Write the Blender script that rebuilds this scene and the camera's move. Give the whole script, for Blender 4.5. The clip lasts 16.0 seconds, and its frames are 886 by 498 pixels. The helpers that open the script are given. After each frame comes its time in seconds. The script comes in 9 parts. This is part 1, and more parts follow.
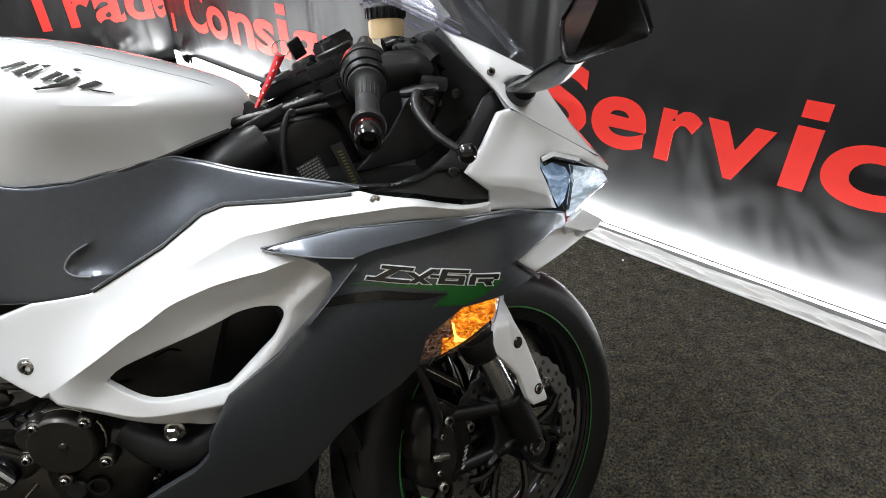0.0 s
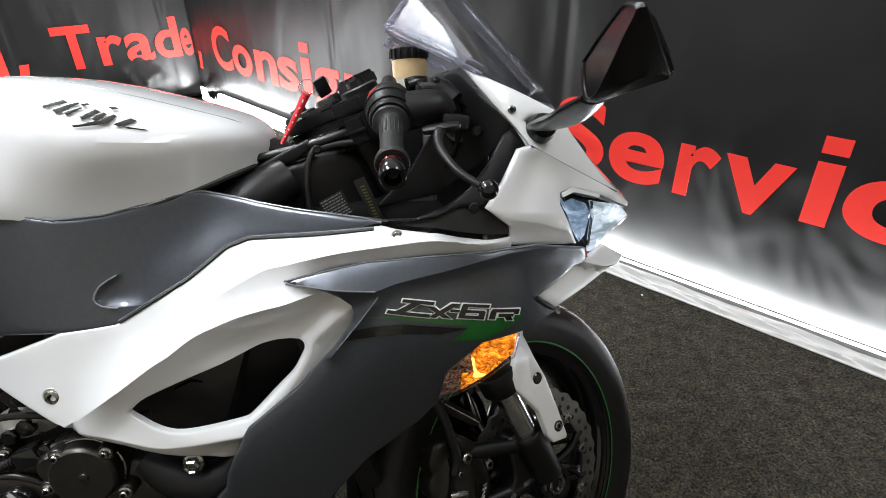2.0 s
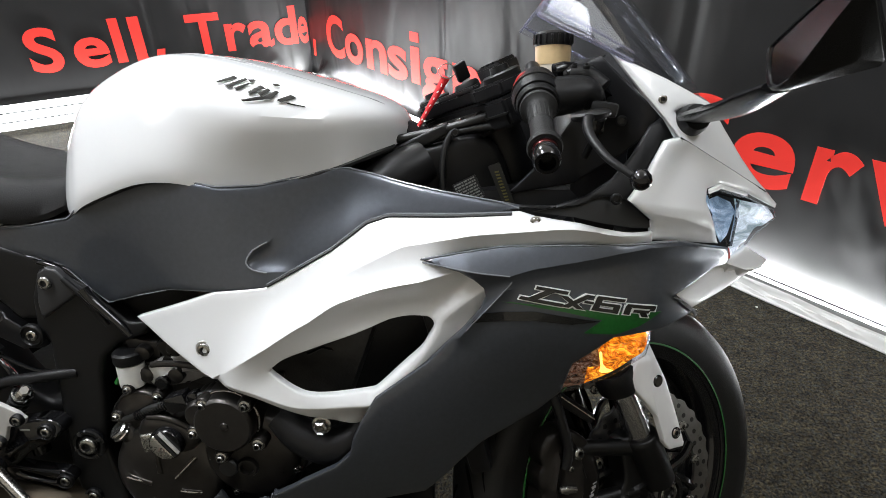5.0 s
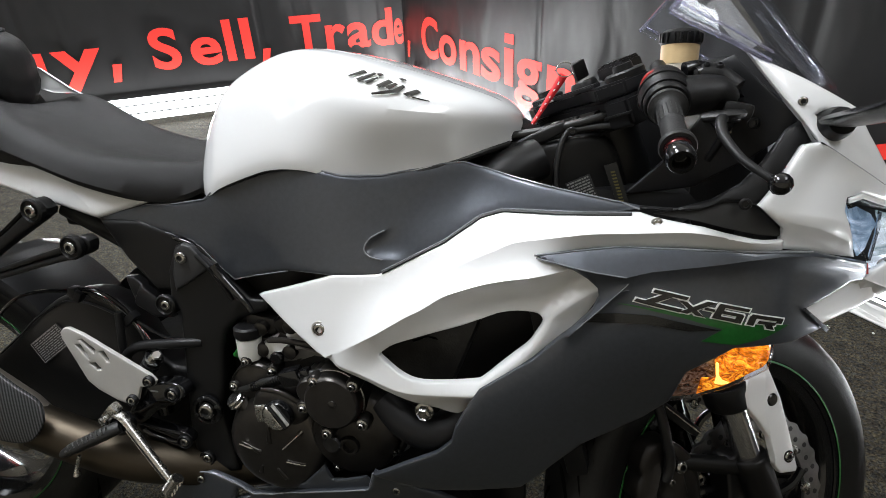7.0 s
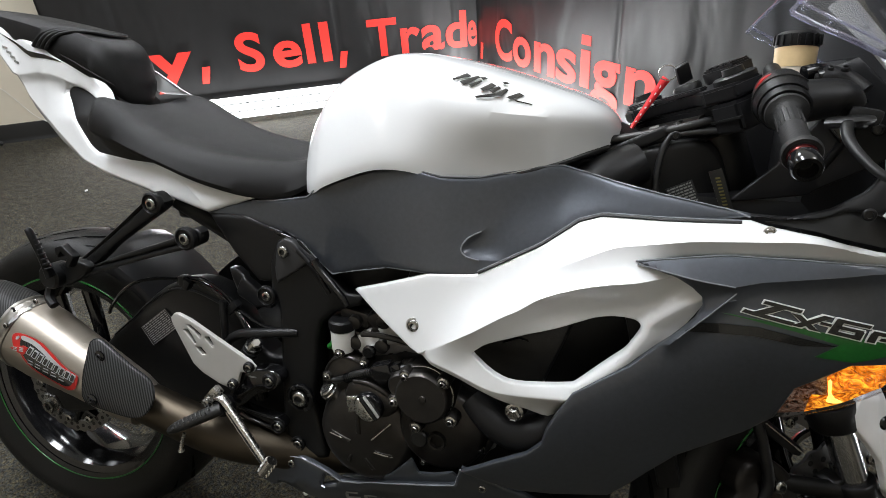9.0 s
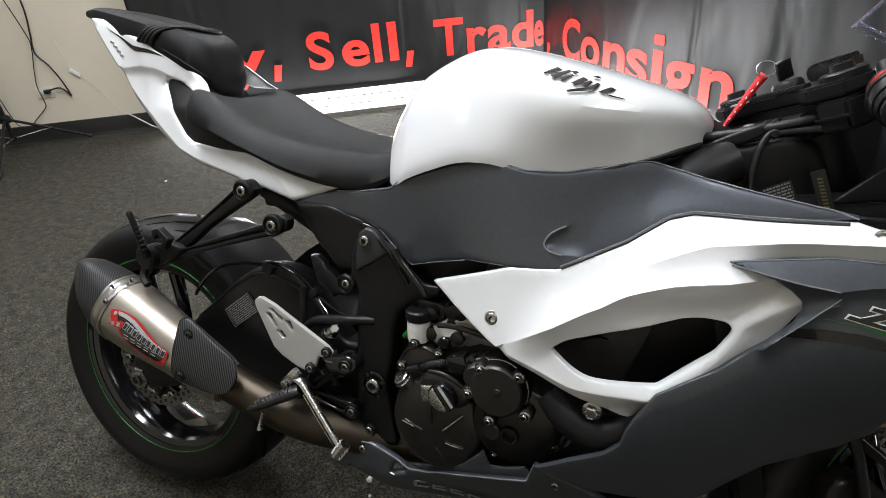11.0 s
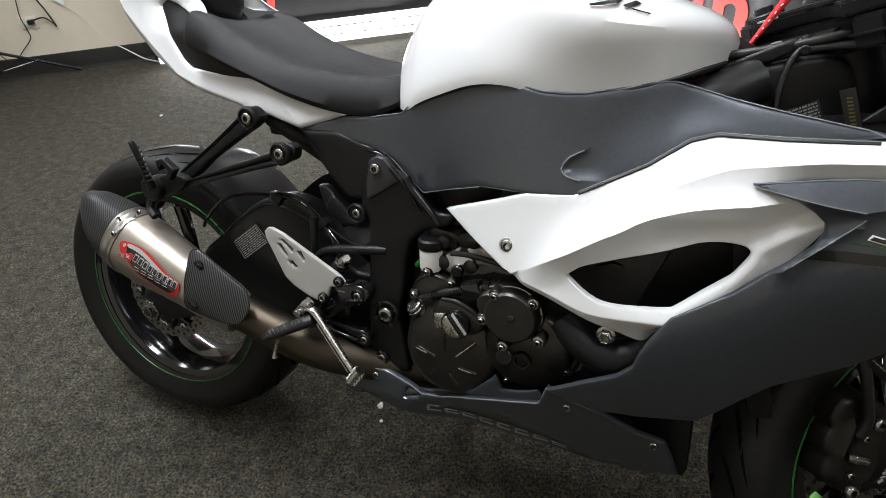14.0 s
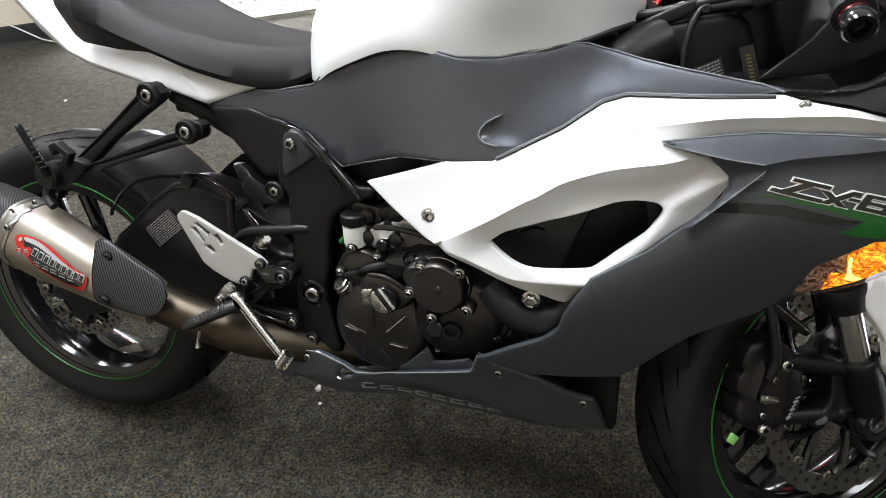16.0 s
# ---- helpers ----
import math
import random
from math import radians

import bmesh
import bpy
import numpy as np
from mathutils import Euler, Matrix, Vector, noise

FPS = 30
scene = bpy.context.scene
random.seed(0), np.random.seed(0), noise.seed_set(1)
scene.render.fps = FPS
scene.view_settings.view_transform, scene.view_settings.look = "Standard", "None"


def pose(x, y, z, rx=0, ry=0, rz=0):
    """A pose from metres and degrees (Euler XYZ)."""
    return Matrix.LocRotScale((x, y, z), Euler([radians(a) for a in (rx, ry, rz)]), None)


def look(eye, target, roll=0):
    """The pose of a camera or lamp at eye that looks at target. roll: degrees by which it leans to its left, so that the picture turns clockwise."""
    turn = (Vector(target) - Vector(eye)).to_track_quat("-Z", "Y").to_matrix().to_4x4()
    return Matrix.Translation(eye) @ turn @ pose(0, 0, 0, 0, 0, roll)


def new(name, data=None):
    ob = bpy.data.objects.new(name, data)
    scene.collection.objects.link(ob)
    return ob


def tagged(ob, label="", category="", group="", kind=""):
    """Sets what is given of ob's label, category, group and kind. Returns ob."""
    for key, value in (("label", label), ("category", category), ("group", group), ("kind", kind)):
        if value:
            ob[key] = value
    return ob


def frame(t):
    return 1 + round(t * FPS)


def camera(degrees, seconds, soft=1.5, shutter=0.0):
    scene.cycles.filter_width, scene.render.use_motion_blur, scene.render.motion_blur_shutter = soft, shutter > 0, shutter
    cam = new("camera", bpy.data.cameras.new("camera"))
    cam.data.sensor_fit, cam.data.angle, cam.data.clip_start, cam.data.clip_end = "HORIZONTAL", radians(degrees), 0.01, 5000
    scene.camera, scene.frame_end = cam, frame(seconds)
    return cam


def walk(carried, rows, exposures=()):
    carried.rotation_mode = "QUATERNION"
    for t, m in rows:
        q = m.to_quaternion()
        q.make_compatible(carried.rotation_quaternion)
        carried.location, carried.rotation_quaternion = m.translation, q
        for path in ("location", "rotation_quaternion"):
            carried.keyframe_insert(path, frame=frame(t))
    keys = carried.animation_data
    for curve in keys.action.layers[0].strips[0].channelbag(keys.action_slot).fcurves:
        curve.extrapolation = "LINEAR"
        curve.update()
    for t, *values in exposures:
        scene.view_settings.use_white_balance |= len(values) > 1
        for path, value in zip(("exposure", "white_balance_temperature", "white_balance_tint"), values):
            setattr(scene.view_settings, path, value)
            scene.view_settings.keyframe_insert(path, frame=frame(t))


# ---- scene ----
cam = camera(76.3, 16.0, soft=0.65)
PATH = [
    (0, (1.226, -0.653, 1.112), (1.45, 1.003, 0.014), -0.4),
    (0.5, (1.226, -0.653, 1.114), (1.443, 1.028, 0.052), -0.5),
    (1, (1.224, -0.654, 1.116), (1.431, 1.042, 0.076), -0.6),
    (1.5, (1.222, -0.654, 1.117), (1.418, 1.061, 0.107), -1.0),
    (2, (1.22, -0.655, 1.117), (1.397, 1.068, 0.116), -0.9),
    (2.5, (1.212, -0.654, 1.115), (1.353, 1.072, 0.115), -0.9),
    (3, (1.204, -0.654, 1.114), (1.296, 1.075, 0.112), -1.0),
    (3.5, (1.195, -0.654, 1.112), (1.238, 1.074, 0.106), -1.3),
    (4, (1.184, -0.655, 1.111), (1.177, 1.071, 0.1), -1.4),
    (6.5, (1.125, -0.67, 1.108), (0.81, 1.028, 0.099), -2.7),
    (7, (1.115, -0.676, 1.107), (0.734, 1.015, 0.109), -2.9),
    (7.5, (1.103, -0.681, 1.106), (0.676, 1.002, 0.114), -2.9),
    (8, (1.093, -0.686, 1.108), (0.606, 0.981, 0.118), -3.5),
    (8.5, (1.084, -0.692, 1.11), (0.533, 0.96, 0.127), -4.2),
    (9, (1.073, -0.696, 1.114), (0.485, 0.944, 0.133), -4.5),
    (9.5, (1.065, -0.702, 1.113), (0.429, 0.928, 0.144), -4.7),
    (10, (1.054, -0.708, 1.113), (0.363, 0.907, 0.157), -5.0),
    (12.5, (1.028, -0.729, 1.104), (0.233, 0.781, 0.061), -6.0),
    (13, (1.022, -0.73, 1.104), (0.25, 0.76, 0.015), -6.1),
    (13.5, (1.019, -0.728, 1.099), (0.264, 0.747, -0.021), -5.9),
    (14, (1.019, -0.726, 1.095), (0.29, 0.737, -0.058), -6.1),
    (14.5, (1.021, -0.723, 1.089), (0.337, 0.738, -0.094), -6.2),
    (15, (1.026, -0.718, 1.084), (0.403, 0.751, -0.122), -5.7),
    (15.5, (1.031, -0.715, 1.081), (0.454, 0.764, -0.136), -5.4),
    (16, (1.039, -0.713, 1.078), (0.516, 0.775, -0.152), -5.1),
]
walk(cam, [(t, look(eye, target, roll)) for t, eye, target, roll in PATH], exposures=[(0, 0.5), (4, 0.48), (7, 0.43), (13, 0.43), (13.8, 0.5), (14.5, 0.72), (15.2, 0.92), (16, 1.02)])

# ---- world and light ----
from mathutils.geometry import delaunay_2d_cdt

world = bpy.data.worlds.new("world")
scene.world = world
world.use_nodes = True
world.node_tree.nodes["Background"].inputs[0].default_value = (0.8, 0.88, 1.0, 1)
world.node_tree.nodes["Background"].inputs[1].default_value = 0.003

CORNER = Vector((-0.11, 3.76, 0))
DIR_1 = Vector((1, 0.61, 0)).normalized()      # along the lettered wall behind the tail
DIR_2 = Vector((1, -1.26, 0)).normalized()     # along the lettered wall before the nose
CEILING = 2.75


def area(name, at, target, sx, sy, power, colour):
    lamp = bpy.data.lights.new(name, "AREA")
    lamp.shape, lamp.size, lamp.size_y, lamp.energy, lamp.color = "RECTANGLE", sx, sy, power, colour
    ob = new(name, lamp)
    ob.matrix_world = look(at, target)
    return ob


# ceiling troffers, added out of view to light bike, carpet and banners: place and power
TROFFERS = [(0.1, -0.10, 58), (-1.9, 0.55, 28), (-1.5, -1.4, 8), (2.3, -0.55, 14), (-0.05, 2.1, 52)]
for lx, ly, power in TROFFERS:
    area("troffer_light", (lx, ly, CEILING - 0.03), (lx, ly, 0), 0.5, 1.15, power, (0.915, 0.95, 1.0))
# light strips on the floor at the foot of both lettered walls
TURN, TURN_AT = 0.05, 3.3      # the second banner turns away slightly past the nose
for d, s0, s1, watts in ((DIR_1, -2.8, -1.05, 20), (DIR_2, 0.05, 2.0, 14), (DIR_2, 2.1, 3.3, 14), (DIR_2, 3.3, 5.2, 34)):
    n = Vector((d.y, -d.x, 0))
    high = 0.14 if d == DIR_1 else 0.098 if s0 < 1 else 0.053
    tilt = 1.2 if d == DIR_1 else 0.25 if s0 < 1 else -0.3
    mid = CORNER + d * (s0 + s1) / 2 + n * (0.045 if d == DIR_1 else 0.09 if s0 < 1 else 0.0145)
    if s0 >= TURN_AT:
        mid -= n * TURN * (s1 - s0) / 2
        d = (d - n * TURN).normalized()
        n = Vector((d.y, -d.x, 0))
    lamp = bpy.data.lights.new("foot_light", "AREA")
    lamp.shape, lamp.size, lamp.size_y, lamp.energy, lamp.color = "RECTANGLE", s1 - s0, 0.016, watts * (s1 - s0), (0.95, 0.98, 1.0)
    ob = new("foot_light", lamp)
    ahead = (Vector((0, 0, 1)) + n * tilt).normalized()
    zaxis, xaxis = -ahead, d
    ob.matrix_world = Matrix.Translation(mid + Vector((0, 0, high))) @ Matrix((xaxis, zaxis.cross(xaxis), zaxis)).transposed().to_4x4()


# ---- materials ----
def mat(name, colour, rough=0.5, metal=0.0, coat=0.0, spec=0.5, grain=0.0, grain_scale=60.0, bump=0.0, bump_scale=200.0, emit=None, emit_strength=0.0, rough_var=0.0, trans=0.0, ior=1.45, alpha=1.0):
    m = bpy.data.materials.new(name)
    m.use_nodes = True
    nt = m.node_tree
    b = nt.nodes["Principled BSDF"]
    b.inputs["Base Color"].default_value = (*colour, 1)
    b.inputs["Roughness"].default_value = rough
    b.inputs["Metallic"].default_value = metal
    b.inputs["Coat Weight"].default_value = coat
    b.inputs["Coat Roughness"].default_value = 0.04
    b.inputs["Specular IOR Level"].default_value = spec
    b.inputs["Transmission Weight"].default_value = trans
    b.inputs["IOR"].default_value = ior
    b.inputs["Alpha"].default_value = alpha
    if emit:
        b.inputs["Emission Color"].default_value = (*emit, 1)
        b.inputs["Emission Strength"].default_value = emit_strength
    if grain or bump or rough_var:
        tc = nt.nodes.new("ShaderNodeTexCoord")
        n1 = nt.nodes.new("ShaderNodeTexNoise")
        n1.inputs["Scale"].default_value, n1.inputs["Detail"].default_value = grain_scale, 6
        nt.links.new(tc.outputs["Object"], n1.inputs["Vector"])
        n2 = nt.nodes.new("ShaderNodeTexNoise")
        n2.inputs["Scale"].default_value, n2.inputs["Detail"].default_value = grain_scale / 9, 3
        nt.links.new(tc.outputs["Object"], n2.inputs["Vector"])
        both = nt.nodes.new("ShaderNodeMath")
        both.operation = "MULTIPLY_ADD"
        both.inputs[1].default_value, both.inputs[2].default_value = 0.5, 0.0
        nt.links.new(n1.outputs["Fac"], both.inputs[0])
        add = nt.nodes.new("ShaderNodeMath")
        add.operation = "MULTIPLY_ADD"
        add.inputs[1].default_value = 0.5
        nt.links.new(n2.outputs["Fac"], add.inputs[0])
        nt.links.new(both.outputs[0], add.inputs[2])
        if grain:
            ramp = nt.nodes.new("ShaderNodeValToRGB")
            ramp.color_ramp.elements[0].position, ramp.color_ramp.elements[1].position = 0.3, 0.7
            ramp.color_ramp.elements[0].color = (*[c * (1 - grain) for c in colour], 1)
            ramp.color_ramp.elements[1].color = (*[min(1, c * (1 + grain)) for c in colour], 1)
            nt.links.new(add.outputs[0], ramp.inputs[0])
            nt.links.new(ramp.outputs[0], b.inputs["Base Color"])
        if rough_var:
            mr = nt.nodes.new("ShaderNodeMapRange")
            mr.inputs["From Min"].default_value, mr.inputs["From Max"].default_value = 0.3, 0.7
            mr.inputs["To Min"].default_value, mr.inputs["To Max"].default_value = rough - rough_var, rough + rough_var
            nt.links.new(add.outputs[0], mr.inputs["Value"])
            nt.links.new(mr.outputs[0], b.inputs["Roughness"])
        if bump:
            n3 = nt.nodes.new("ShaderNodeTexNoise")
            n3.inputs["Scale"].default_value, n3.inputs["Detail"].default_value = bump_scale, 4
            nt.links.new(tc.outputs["Object"], n3.inputs["Vector"])
            bp = nt.nodes.new("ShaderNodeBump")
            bp.inputs["Strength"].default_value, bp.inputs["Distance"].default_value = bump, 0.002
            nt.links.new(n3.outputs["Fac"], bp.inputs["Height"])
            nt.links.new(bp.outputs[0], b.inputs["Normal"])
    return m


WHITE = mat("pearl_white_paint", (0.66, 0.667, 0.673), 0.38, coat=1.0)
GRAY = mat("graphite_gloss_paint", (0.066, 0.073, 0.086), 0.36, metal=0.6, coat=0.6, grain=0.12, grain_scale=1500, rough_var=0.04)
PLASTIC = mat("black_moulded_plastic", (0.006, 0.006, 0.0065), 0.40, spec=0.3, grain=0.2, grain_scale=300, bump=0.15, bump_scale=1800)
MATTE = mat("black_matte_paint", (0.0042, 0.0042, 0.0045), 0.43, spec=0.36, grain=0.2, grain_scale=120, bump=0.08, bump_scale=900, rough_var=0.08)
GLOSS = mat("black_gloss_paint", (0.0045, 0.0045, 0.005), 0.12, coat=0.25, rough_var=0.04, grain=0.1)
RUBBER = mat("tyre_rubber", (0.0048, 0.0047, 0.0046), 0.46, spec=0.30, grain=0.35, grain_scale=90, bump=0.2, bump_scale=700, rough_var=0.1)
GRIP = mat("grip_rubber", (0.014, 0.014, 0.014), 0.55, spec=0.4, bump=0.3, bump_scale=500, grain=0.2)
SEAT = mat("seat_vinyl", (0.0052, 0.005, 0.005), 0.48, spec=0.22, bump=0.35, bump_scale=1300, grain=0.15, grain_scale=40, rough_var=0.06)
ENGINE = mat("dark_bronze_engine_paint", (0.05, 0.0465, 0.0435), 0.33, metal=0.85, grain=0.2, grain_scale=80, bump=0.06, bump_scale=1200, rough_var=0.08)
CAST = mat("cast_aluminium", (0.46, 0.45, 0.43), 0.42, metal=0.8, grain=0.3, grain_scale=60, bump=0.2, bump_scale=500)
ALU = mat("brushed_aluminium", (0.52, 0.51, 0.49), 0.27, metal=1.0, grain=0.08, grain_scale=300, rough_var=0.08)
SATIN = mat("satin_anodised_plate", (0.42, 0.41, 0.39), 0.5, metal=0.3, grain=0.06, grain_scale=500)
STEEL = mat("zinc_bolt_steel", (0.36, 0.355, 0.34), 0.25, metal=1.0, grain=0.15, grain_scale=200, rough_var=0.1)
CHROME = mat("polished_chrome", (0.75, 0.75, 0.76), 0.08, metal=1.0)
DISC = mat("brake_disc_steel", (0.24, 0.235, 0.23), 0.34, metal=1.0, grain=0.2, grain_scale=150, rough_var=0.1)
GREEN = mat("lime_green_pinstripe", (0.01, 0.11, 0.016), 0.35, grain=0.1)
GREEN_DECAL = mat("green_decal", (0.007, 0.088, 0.013), 0.3, coat=0.5, grain=0.3, grain_scale=250)
BLACK_DECAL = mat("black_decal", (0.006, 0.006, 0.006), 0.25, coat=0.5, grain=0.1)
BADGE_EDGE = mat("white_badge_edge", (0.75, 0.75, 0.75), 0.4, grain=0.05)
SATIN_DECAL = mat("satin_grey_decal", (0.3, 0.3, 0.3), 0.45, metal=0.2, grain=0.1)
RED = mat("red_fabric", (0.6, 0.015, 0.02), 0.6, bump=0.3, bump_scale=900, grain=0.15)
RED_PLASTIC = mat("red_plastic", (0.36, 0.014, 0.011), 0.35, grain=0.1)
FLUID = mat("amber_fluid", (0.60, 0.44, 0.24), 0.3, grain=0.15, grain_scale=80)
CREAM = mat("cream_translucent_plastic", (0.66, 0.60, 0.50), 0.45, grain=0.12, grain_scale=60)
MILKY = mat("milky_plastic", (0.7, 0.7, 0.68), 0.4, grain=0.05)
LABEL = mat("printed_label", (0.012, 0.012, 0.012), 0.4, grain=0.15)
LABEL_TEXT = mat("label_print", (0.2, 0.2, 0.19), 0.5, grain=0.05)
YELLOW = mat("yellow_paint_mark", (0.11, 0.095, 0.03), 0.5, grain=0.2)
CHARCOAL = mat("charcoal_wall_paint", (0.06, 0.06, 0.06), 0.7, grain=0.1, grain_scale=12)
BEIGE = mat("beige_wall_paint", (0.62, 0.56, 0.45), 0.7, grain=0.03, grain_scale=12, bump=0.15, bump_scale=120)
DARKBASE = mat("black_vinyl_baseboard", (0.012, 0.012, 0.012), 0.4, grain=0.3, grain_scale=10)
CEIL = mat("white_ceiling_tile", (0.6, 0.58, 0.54), 0.85, grain=0.06, grain_scale=40, bump=0.3, bump_scale=90)
SKIRT = mat("white_plastic_hem", (0.62, 0.62, 0.61), 0.4, grain=0.06, grain_scale=14, bump=0.3, bump_scale=30)
RIDGE_GREY = mat("grey_plastic_edge", (0.25, 0.25, 0.24), 0.45, grain=0.15, grain_scale=20)
LETTER = mat("red_vinyl_lettering", (0.72, 0.03, 0.02), 0.5, grain=0.08, grain_scale=14)
LIGHT_BAR = mat("light_box_bar", (0.85, 0.85, 0.85), 0.4, emit=(0.95, 0.98, 1.0), emit_strength=2.2)
TUBE = mat("light_strip_diffuser", (0.9, 0.9, 0.9), 0.4, emit=(0.93, 0.97, 1.0), emit_strength=30.0)
# mirror colour darkened to paint a dark reflection instead of pot and letters
MIRROR = mat("darkened_mirror_glass", (0.06, 0.056, 0.058), 0.22, metal=1.0)
FORK = mat("chrome_fork_tube", (0.55, 0.55, 0.56), 0.2, metal=1.0, grain=0.05, rough_var=0.04)
GROOVE = mat("tread_groove_shade", (0.002, 0.002, 0.002), 0.9, spec=0.05, grain=0.2)
WIRE = mat("black_cable", (0.01, 0.01, 0.01), 0.4, grain=0.1)


def fabric_black():
    m = mat("black_banner_vinyl", (0.012, 0.0117, 0.0120), 0.40, spec=0.42, grain=0.25, grain_scale=6)
    nt, b = m.node_tree, m.node_tree.nodes["Principled BSDF"]
    tc = nt.nodes.new("ShaderNodeTexCoord")
    mp = nt.nodes.new("ShaderNodeMapping")
    mp.inputs["Scale"].default_value = (1.5, 1.5, 0.8)
    nt.links.new(tc.outputs["Object"], mp.inputs[0])
    n = nt.nodes.new("ShaderNodeTexNoise")
    n.inputs["Scale"].default_value, n.inputs["Detail"].default_value, n.inputs["Distortion"].default_value = 2.6, 2, 0.5
    nt.links.new(mp.outputs[0], n.inputs["Vector"])
    bp = nt.nodes.new("ShaderNodeBump")
    bp.inputs["Strength"].default_value, bp.inputs["Distance"].default_value = 0.35, 0.05
    nt.links.new(n.outputs["Fac"], bp.inputs["Height"])
    nt.links.new(bp.outputs[0], b.inputs["Normal"])
    return m


def carpet():
    m = mat("grey_loop_carpet", (0.055, 0.054, 0.05), 0.95, spec=0.15)
    nt, b = m.node_tree, m.node_tree.nodes["Principled BSDF"]
    tc = nt.nodes.new("ShaderNodeTexCoord")
    v = nt.nodes.new("ShaderNodeTexNoise")
    v.inputs["Scale"].default_value, v.inputs["Detail"].default_value = 320, 3
    nt.links.new(tc.outputs["Object"], v.inputs["Vector"])
    n = nt.nodes.new("ShaderNodeTexNoise")
    n.inputs["Scale"].default_value, n.inputs["Detail"].default_value, n.inputs["Roughness"].default_value = 160, 5, 0.85
    nt.links.new(tc.outputs["Object"], n.inputs["Vector"])
    big = nt.nodes.new("ShaderNodeTexNoise")
    big.inputs["Scale"].default_value, big.inputs["Detail"].default_value, big.inputs["Roughness"].default_value = 26, 8, 0.75
    nt.links.new(tc.outputs["Object"], big.inputs["Vector"])
    ramp = nt.nodes.new("ShaderNodeValToRGB")
    ramp.color_ramp.elements[0].position, ramp.color_ramp.elements[1].position = 0.40, 0.64
    ramp.color_ramp.elements[0].color, ramp.color_ramp.elements[1].color = (0.007, 0.0068, 0.0062, 1), (0.136, 0.130, 0.115, 1)
    nt.links.new(n.outputs["Fac"], ramp.inputs[0])
    yarn = nt.nodes.new("ShaderNodeTexNoise")
    yarn.inputs["Scale"].default_value, yarn.inputs["Detail"].default_value = 95, 4
    nt.links.new(tc.outputs["Object"], yarn.inputs["Vector"])
    tint = nt.nodes.new("ShaderNodeValToRGB")
    tint.color_ramp.elements[0].position, tint.color_ramp.elements[1].position = 0.42, 0.58
    tint.color_ramp.elements[0].color, tint.color_ramp.elements[1].color = (0.62, 0.68, 0.76, 1), (1.0, 0.92, 0.72, 1)
    nt.links.new(yarn.outputs["Fac"], tint.inputs[0])
    tinted = nt.nodes.new("ShaderNodeMix")
    tinted.data_type, tinted.blend_type = "RGBA", "MULTIPLY"
    tinted.inputs["Factor"].default_value = 1.0
    nt.links.new(ramp.outputs[0], tinted.inputs["A"])
    nt.links.new(tint.outputs[0], tinted.inputs["B"])
    mix = nt.nodes.new("ShaderNodeMix")
    mix.data_type, mix.blend_type = "RGBA", "MULTIPLY"
    mix.inputs["Factor"].default_value = 1.0
    nt.links.new(tinted.outputs["Result"], mix.inputs["A"])
    r2 = nt.nodes.new("ShaderNodeValToRGB")
    r2.color_ramp.elements[0].position, r2.color_ramp.elements[1].position = 0.3, 0.7
    r2.color_ramp.elements[0].color, r2.color_ramp.elements[1].color = (0.35, 0.35, 0.36, 1), (1.75, 1.7, 1.58, 1)
    nt.links.new(big.outputs["Fac"], r2.inputs[0])
    nt.links.new(r2.outputs[0], mix.inputs["B"])
    nt.links.new(mix.outputs["Result"], b.inputs["Base Color"])
    bp = nt.nodes.new("ShaderNodeBump")
    bp.inputs["Strength"].default_value, bp.inputs["Distance"].default_value = 1.0, 0.006
    nt.links.new(v.outputs["Fac"], bp.inputs["Height"])
    nt.links.new(bp.outputs[0], b.inputs["Normal"])
    return m


def carbon():
    m = mat("carbon_fibre_twill", (0.03, 0.03, 0.032), 0.42, coat=0.06, spec=0.25)
    nt, b = m.node_tree, m.node_tree.nodes["Principled BSDF"]
    tc = nt.nodes.new("ShaderNodeTexCoord")
    mp = nt.nodes.new("ShaderNodeMapping")
    mp.inputs["Rotation"].default_value = (0, radians(-33), 0)
    nt.links.new(tc.outputs["Object"], mp.inputs[0])
    w = nt.nodes.new("ShaderNodeTexWave")
    w.wave_type, w.bands_direction = "BANDS", "DIAGONAL"
    w.inputs["Scale"].default_value, w.inputs["Distortion"].default_value, w.inputs["Detail"].default_value = 95, 0.3, 1
    nt.links.new(mp.outputs[0], w.inputs["Vector"])
    ramp = nt.nodes.new("ShaderNodeValToRGB")
    ramp.color_ramp.elements[0].position, ramp.color_ramp.elements[1].position = 0.35, 0.65
    ramp.color_ramp.elements[0].color, ramp.color_ramp.elements[1].color = (0.003, 0.003, 0.003, 1), (0.036, 0.036, 0.037, 1)
    nt.links.new(w.outputs["Color"], ramp.inputs[0])
    nt.links.new(ramp.outputs[0], b.inputs["Base Color"])
    return m


